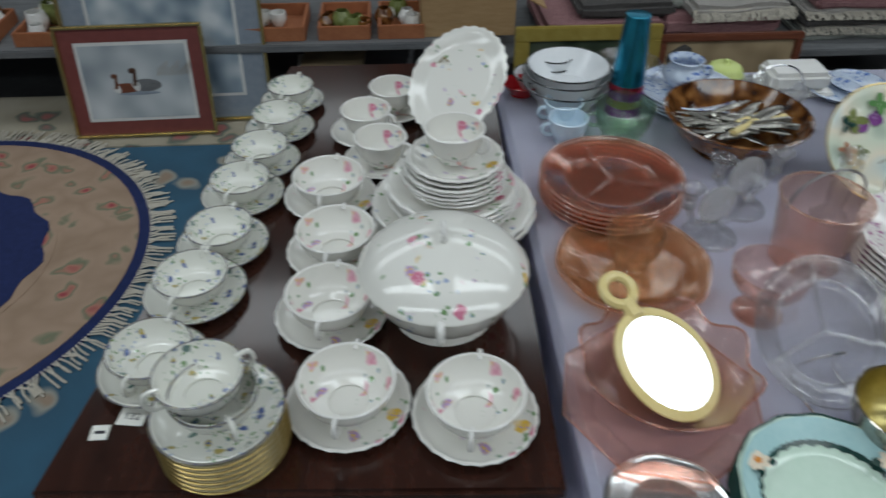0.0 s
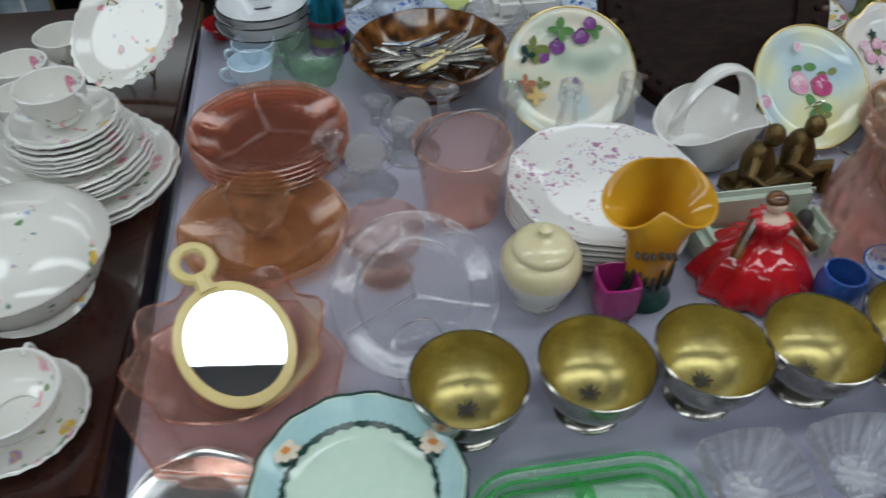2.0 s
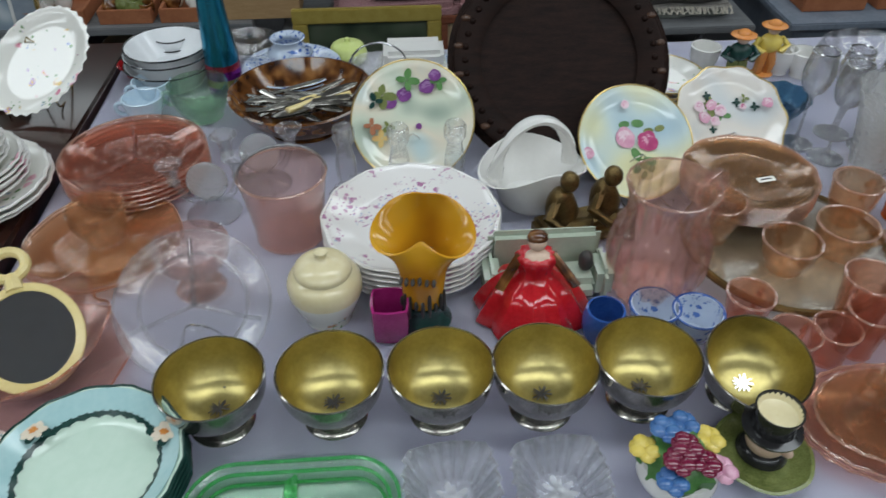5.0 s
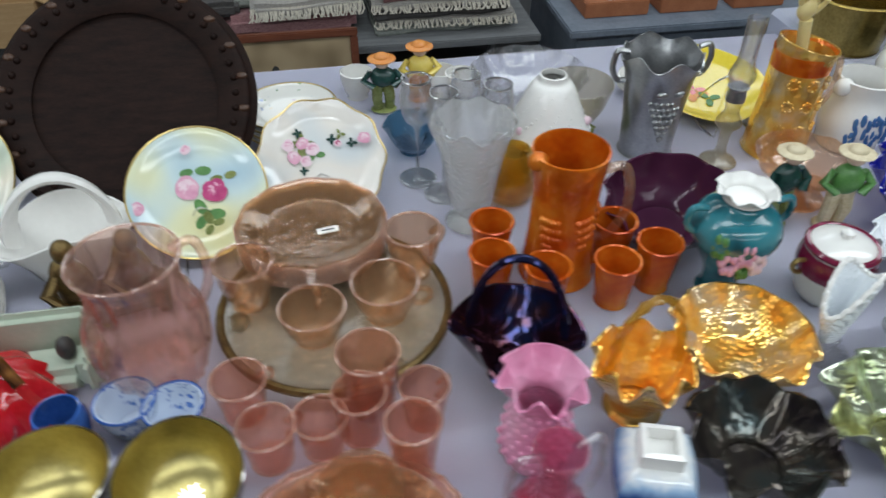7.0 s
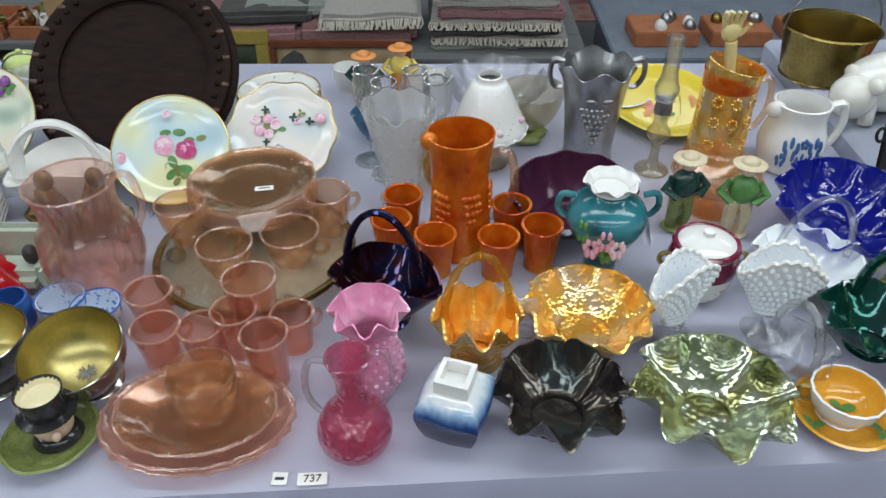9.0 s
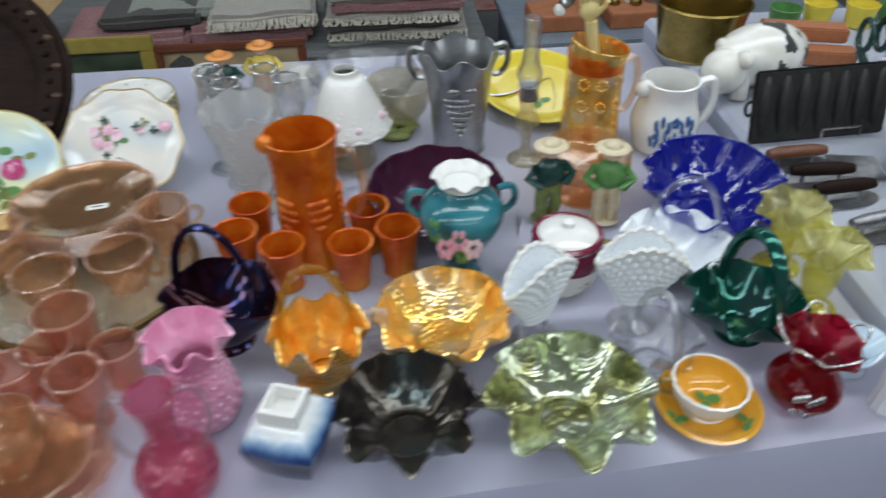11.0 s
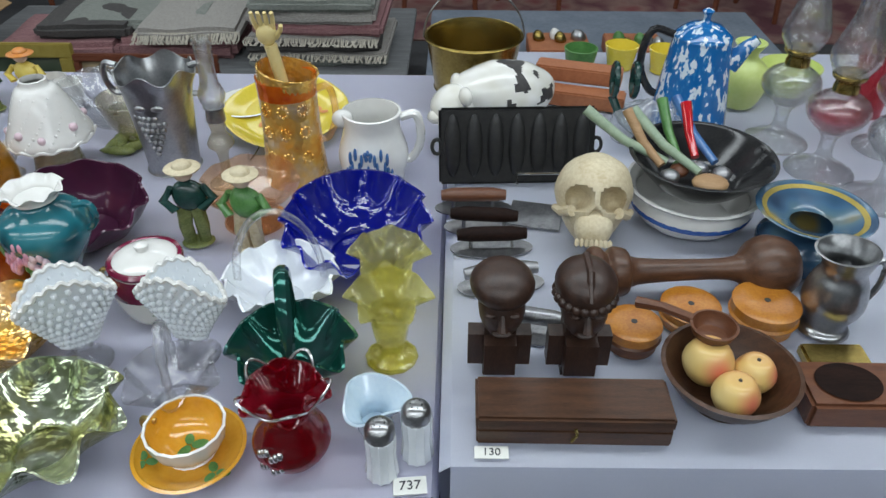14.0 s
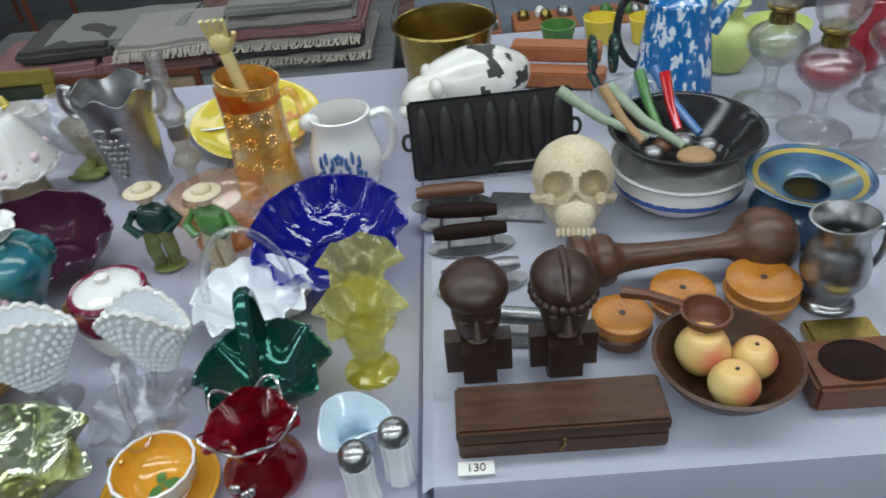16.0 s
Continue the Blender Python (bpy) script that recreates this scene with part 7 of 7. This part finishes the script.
for i, (dx, dy, dz, ln, a, m, bw) in enumerate(((-0.05, 0.0, 0.03, 0.15, 150, "greenpaint", "redwood"), (-0.01, -0.03, 0.03, 0.15, 130, "greenpaint", "spoonwood"), (0.02, 0.0, 0.03, 0.14, 110, "bluepaint", "steel"), (-0.03, 0.02, 0.03, 0.1, 100, "leafgreen", "leafgreen"), (-0.005, 0.015, 0.03, 0.09, 95, "red", "steel"), (-0.06, -0.01, 0.03, 0.1, 120, "spoonwood", "steel"))):
    t = thing("wooden_spoon" if bw == "spoonwood" else "kitchen_tool", 2.756 + dx, 0.875 + dy, Z2 + 0.075, "painted-handle kitchen tool resting in the basin", "utensil", "kitchen tools in the basin")
    ca, sa = math.cos(radians(a)), math.sin(radians(a))
    ln *= 0.78
    part("handle", tube([(0, 0, 0.02), (ca * ln * 0.6, sa * ln * 0.5, 0.04), (ca * ln * 1.15, sa * ln, 0.075)], [0.006, 0.007, 0.0085], 10), m, t)
    part("bowl", ball(0.026 if bw == "spoonwood" else 0.014, 0.022 if bw == "spoonwood" else 0.014, 0.01, (-ca * 0.02, -sa * 0.02, 0.012), 14), bw, t)
ps = thing("pestle", 2.692, 0.684, Z2, "large turned wooden masher lying on its side", "masher", rz=4)
prof = curve([(0, -0.125), (0.03, -0.123), (0.034, -0.11), (0.026, -0.1), (0.033, -0.092), (0.03, -0.075), (0.018, -0.06), (0.014, 0.02), (0.017, 0.07), (0.036, 0.09), (0.043, 0.115), (0.03, 0.145), (0, 0.15)], 4)
q = part("turning", lathe(prof, 30), "maple", ps)
q.matrix_basis = pose(0, 0, 0.043, 0, 90, 0)
sp = vessel("spittoon", 2.886, 0.77, [(0, 0), (0.05, 0), (0.066, 0.03), (0.05, 0.055), (0.032, 0.062), (0.05, 0.072), (0.078, 0.084)], "spongeware", "blue and gold banded pottery spittoon", "spittoon", z=Z2, th=0.004)
part("gold_band", lathe([(0.0615, 0.0785), (0.0685, 0.0815), (0.0685, 0.0825), (0.0615, 0.0795)], 44), "yellowgold", sp)
for x, y, r, h in ((2.614, 0.59, 0.033, 0.036), (2.694, 0.632, 0.036, 0.03), (2.785, 0.628, 0.04, 0.04)):
    v = thing("wooden_pot", x, y, Z2, "round amber burl wood pot with pierced lid", "box", "burl wood pots")
    part("body", lathe(curve([(0, 0), (r * 0.85, 0), (r * 0.97, h * 0.3), (r, h * 0.6), (0, h * 0.6)], 3), 32), "redwood" if r < 0.035 else "burl", v)
    part("lid", lathe(curve([(r * 1.01, h * 0.6), (r * 1.02, h * 0.8), (r * 0.95, h), (0, h * 1.02)], 3) + [(0, h * 0.6)], 32), "burl", v)
    part("hole", lathe([(0, h * 1.02), (0.004, h * 1.02), (0.004, h * 1.035), (0, h * 1.035)], 12), "darkplastic", v)
vessel("wooden_bowl", 2.703, 0.505, BOWL(0.076, 0.048, 0.5), "brownwood", "turned dark wooden bowl holding painted fruit", "bowl", z=Z2, th=0.005)
for x, y, r, z in ((2.685, 0.525, 0.029, 0.036), (2.735, 0.513, 0.024, 0.03), (2.703, 0.478, 0.026, 0.032)):
    v = thing("wooden_fruit", x, y, Z2 + z, "painted wooden peach in the bowl", "fruit", "painted peaches", rz=x * 900)
    part("fruit", lathe(curve([(0, -r * 0.92), (r * 0.6, -r * 0.8), (r, 0), (r * 0.65, r * 0.78), (r * 0.12, r * 0.86), (0, r * 0.76)], 4), 28), "peachfruit", v)
    part("stalk", ball(0.0025, 0.0025, 0.004, (0, 0, r * 0.8), 8), "darkplastic", v)
ldl = thing("wooden_ladle", 2.69, 0.545, Z2 + 0.055, "dark wooden ladle lying across the bowl", "ladle", rz=150)
part("cup", shell(curve([(0, 0), (0.02, 0.003), (0.027, 0.018)], 3), 0.003, n=24), "redwood", ldl)
part("handle", tube([(0.024, 0, 0.016), (0.06, 0, 0.018), (0.09, 0, 0.012)], [0.006, 0.006, 0.007], 8), "redwood", ldl)
pw = vessel("pewter_mug", 2.862, 0.625, [(0, 0), (0.03, 0), (0.03, 0.006), (0.024, 0.014), (0.037, 0.045), (0.033, 0.075), (0.026, 0.095), (0.036, 0.12)], "pewter", "dented pewter baluster mug", "mug", z=Z2, ruffle=(1, 0.12, 0.004, 0.1), rz=150)
handle(pw, 0.033, 0.065, 0.03, -140, "pewter", 0.004, 0.06)
tw = thing("wooden_tray", 2.9, 0.495, Z2, "reddish wooden desk tray with round wells", "tray")
part("block", box(0.24, 0.07, 0.036, 0.004), "redwood", tw)
for dx in (-0.07, 0.03):
    well = part("well", lathe(curve([(0.036, 0.0375), (0.034, 0.0372), (0.02, 0.0368), (0, 0.0366)], 2), 28, sy=0.8), "darkwood", tw)
    well.location = (dx, 0, 0)
bx = thing("brass_box", 2.85, 0.56, Z2, "flat little brass box", "box")
part("case", box(0.075, 0.04, 0.016, 0.003), "brass", bx)
pg = bmesh.new()
ball(0.1, 0.06, 0.058, (0.01, 0, 0.066), 72, 0.06, 20, bm=pg)
ball(0.042, 0.042, 0.042, (-0.085, -0.02, 0.055), 18, 0.05, bm=pg)
ball(0.016, 0.016, 0.012, (-0.12, -0.03, 0.045), 12, bm=pg)
for s in (-1, 1):
    ball(0.012, 0.02, 0.016, (-0.072, s * 0.032 - 0.02, 0.088), 10, bm=pg)
    for lx in (-0.05, 0.065):
        tube([(lx, s * 0.03, 0.05), (lx, s * 0.034, 0.0)], 0.015, 8, bm=pg)
n_w = len(pg.faces)
rp = random.Random(3)
pg.faces.ensure_lookup_table()
for f in pg.faces:
    c = f.calc_center_median()
    f.material_index = 1 if (noise.noise(c * 38) > 0.12 and c.x > 0.0 and c.z > 0.06) else 0
o = part("pig_bank", pg, "pigpaint", mats=["pigpaint", "darkplastic"])
o.matrix_basis = pose(2.47, 1.175, Z2, 0, 0, 14)
tagged(o, "white pottery pig with black patches", "pig ornament")
bk = vessel("brass_bucket", 2.43, 1.36, [(0, 0), (0.075, 0), (0.08, 0.01), (0.095, 0.1), (0.1, 0.105)], "brass", "tarnished brass pail with iron bail", "bucket", z=Z2)
hoop(bk, 0.1, 0.1, 0.2, "steel", 0.002, 0)
for k in range(2):
    pk = thing("wooden_plank_box", 2.64, 1.27 + k * 0.05, Z2 + k * 0.03, "orange-brown wooden box board", "box", "orange-brown boards", rz=-16)
    part("board", box(0.17, 0.045, 0.03, 0.003), "terracotta", pk)
ck = vessel("coffee_pot", 2.82, 1.17, [(0, 0), (0.068, 0), (0.07, 0.008), (0.062, 0.08), (0.05, 0.17), (0.046, 0.175)], "blueenamel", "blue and white speckled enamel coffee pot", "coffee pot", z=Z2)
part("lid", lathe(curve([(0.05, 0.174), (0.048, 0.18), (0.03, 0.194), (0.008, 0.202), (0.007, 0.212), (0.01, 0.22), (0, 0.225)], 3) + [(0, 0.174)], 32), "blueenamel", ck)
part("spout", tube([(0.05, -0.01, 0.13), (0.075, -0.015, 0.165), (0.088, -0.018, 0.178)], [0.02, 0.012, 0.009], 10), "blueenamel", ck)
part("handle", tube(ear(0.05, 0.12, 0.06, 170, 0.11), 0.007, 8), "black", ck)
vessel("lime_vase", 2.95, 1.28, [(0, 0), (0.03, 0), (0.046, 0.04), (0.042, 0.075), (0.018, 0.1), (0.03, 0.125)], "limeglass", "pale lime satin glass vase", "vase", z=Z2)
vessel("lime_bowl", 3.06, 1.33, BOWL(0.06, 0.06), "limeglass", "pale lime satin glass bowl", "bowl", z=Z2)


def oil_lamp(x, y, h, oil):
    v = thing("oil_lamp", x, y, Z2, "clear glass pedestal oil lamp with chimney" if not oil else "clear glass oil lamp filled with red oil", "oil lamp", "glass oil lamps")
    part("foot", lathe(curve([(0, 0), (0.052, 0), (0.05, 0.006), (0.016, 0.025), (0.012, 0.06), (0.02, 0.075), (0, 0.075)], 3), 28), "clear", v)
    part("font", shell(curve([(0, 0.073), (0.02, 0.075), (0.046, 0.1), (0.045, 0.125), (0.018, 0.145)], 4), 0.003, n=28), "clear", v)
    if oil:
        part("oil", lathe(curve([(0, 0.078), (0.02, 0.08), (0.042, 0.101), (0.042, 0.112), (0, 0.112)], 2), 28), "oilred", v)
    part("burner", lathe(curve([(0, 0.145), (0.02, 0.145), (0.018, 0.16), (0.026, 0.168), (0.024, 0.176), (0, 0.176)], 2), 20), "brass", v)
    part("chimney", shell(curve([(0.024, 0.17), (0.038, 0.2), (0.03, 0.235), (0.02, 0.27), (0.022, h)], 4), 0.0015, n=26), "clear", v)


oil_lamp(2.972, 1.125, 0.3, False)
oil_lamp(3.01, 1.02, 0.3, True)
oil_lamp(3.07, 0.93, 0.29, False)
oil_lamp(3.16, 1.1, 0.29, True)
vessel("red_glass", 3.18, 1.24, TUMB(0.04, 0.13), "oilred", "tall red glass tumbler", "tumbler", z=Z2)
bgm = thing("plastic_bag", 2.74, 1.1, Z2, "crumpled clear plastic bag", "bag")
part("film", ball(0.06, 0.04, 0.045, (0, 0, 0.04), 20, 0.7, 30), "plastic", bgm)
sc = thing("iron_shears", 2.7, 1.18, Z2, "dark green iron tool with looped handles", "tool")
for s in (-1, 1):
    part("loop", tube([(0.0 + s * 0.018, 0.02 * math.cos(a), 0.09 + 0.03 * math.sin(a)) for a in np.linspace(0, 2 * math.pi, 17)[:-1]], 0.006, 8, closed=True), "darkgreen", sc)
part("arm", tube([(-0.02, 0, 0.06), (0, -0.02, 0.02), (0.03, -0.06, 0.006)], 0.008, 8), "darkgreen", sc)
for i in range(4):
    v = vessel("yellow_pot", 2.66 + 0.09 * i, 1.44 + 0.02 * (i % 2), TUMB(0.036, 0.05), "lemon" if i % 3 else "leafgreen", "small yellow and green painted pot", "pot", "yellow pots", z=Z2)
cbx = thing("cardboard_tray", 2.14, 2.4, 0, "open brown carton on the floor", "box")
part("carton", box(0.24, 0.2, 0.2, 0.003), "cardboard", cbx)
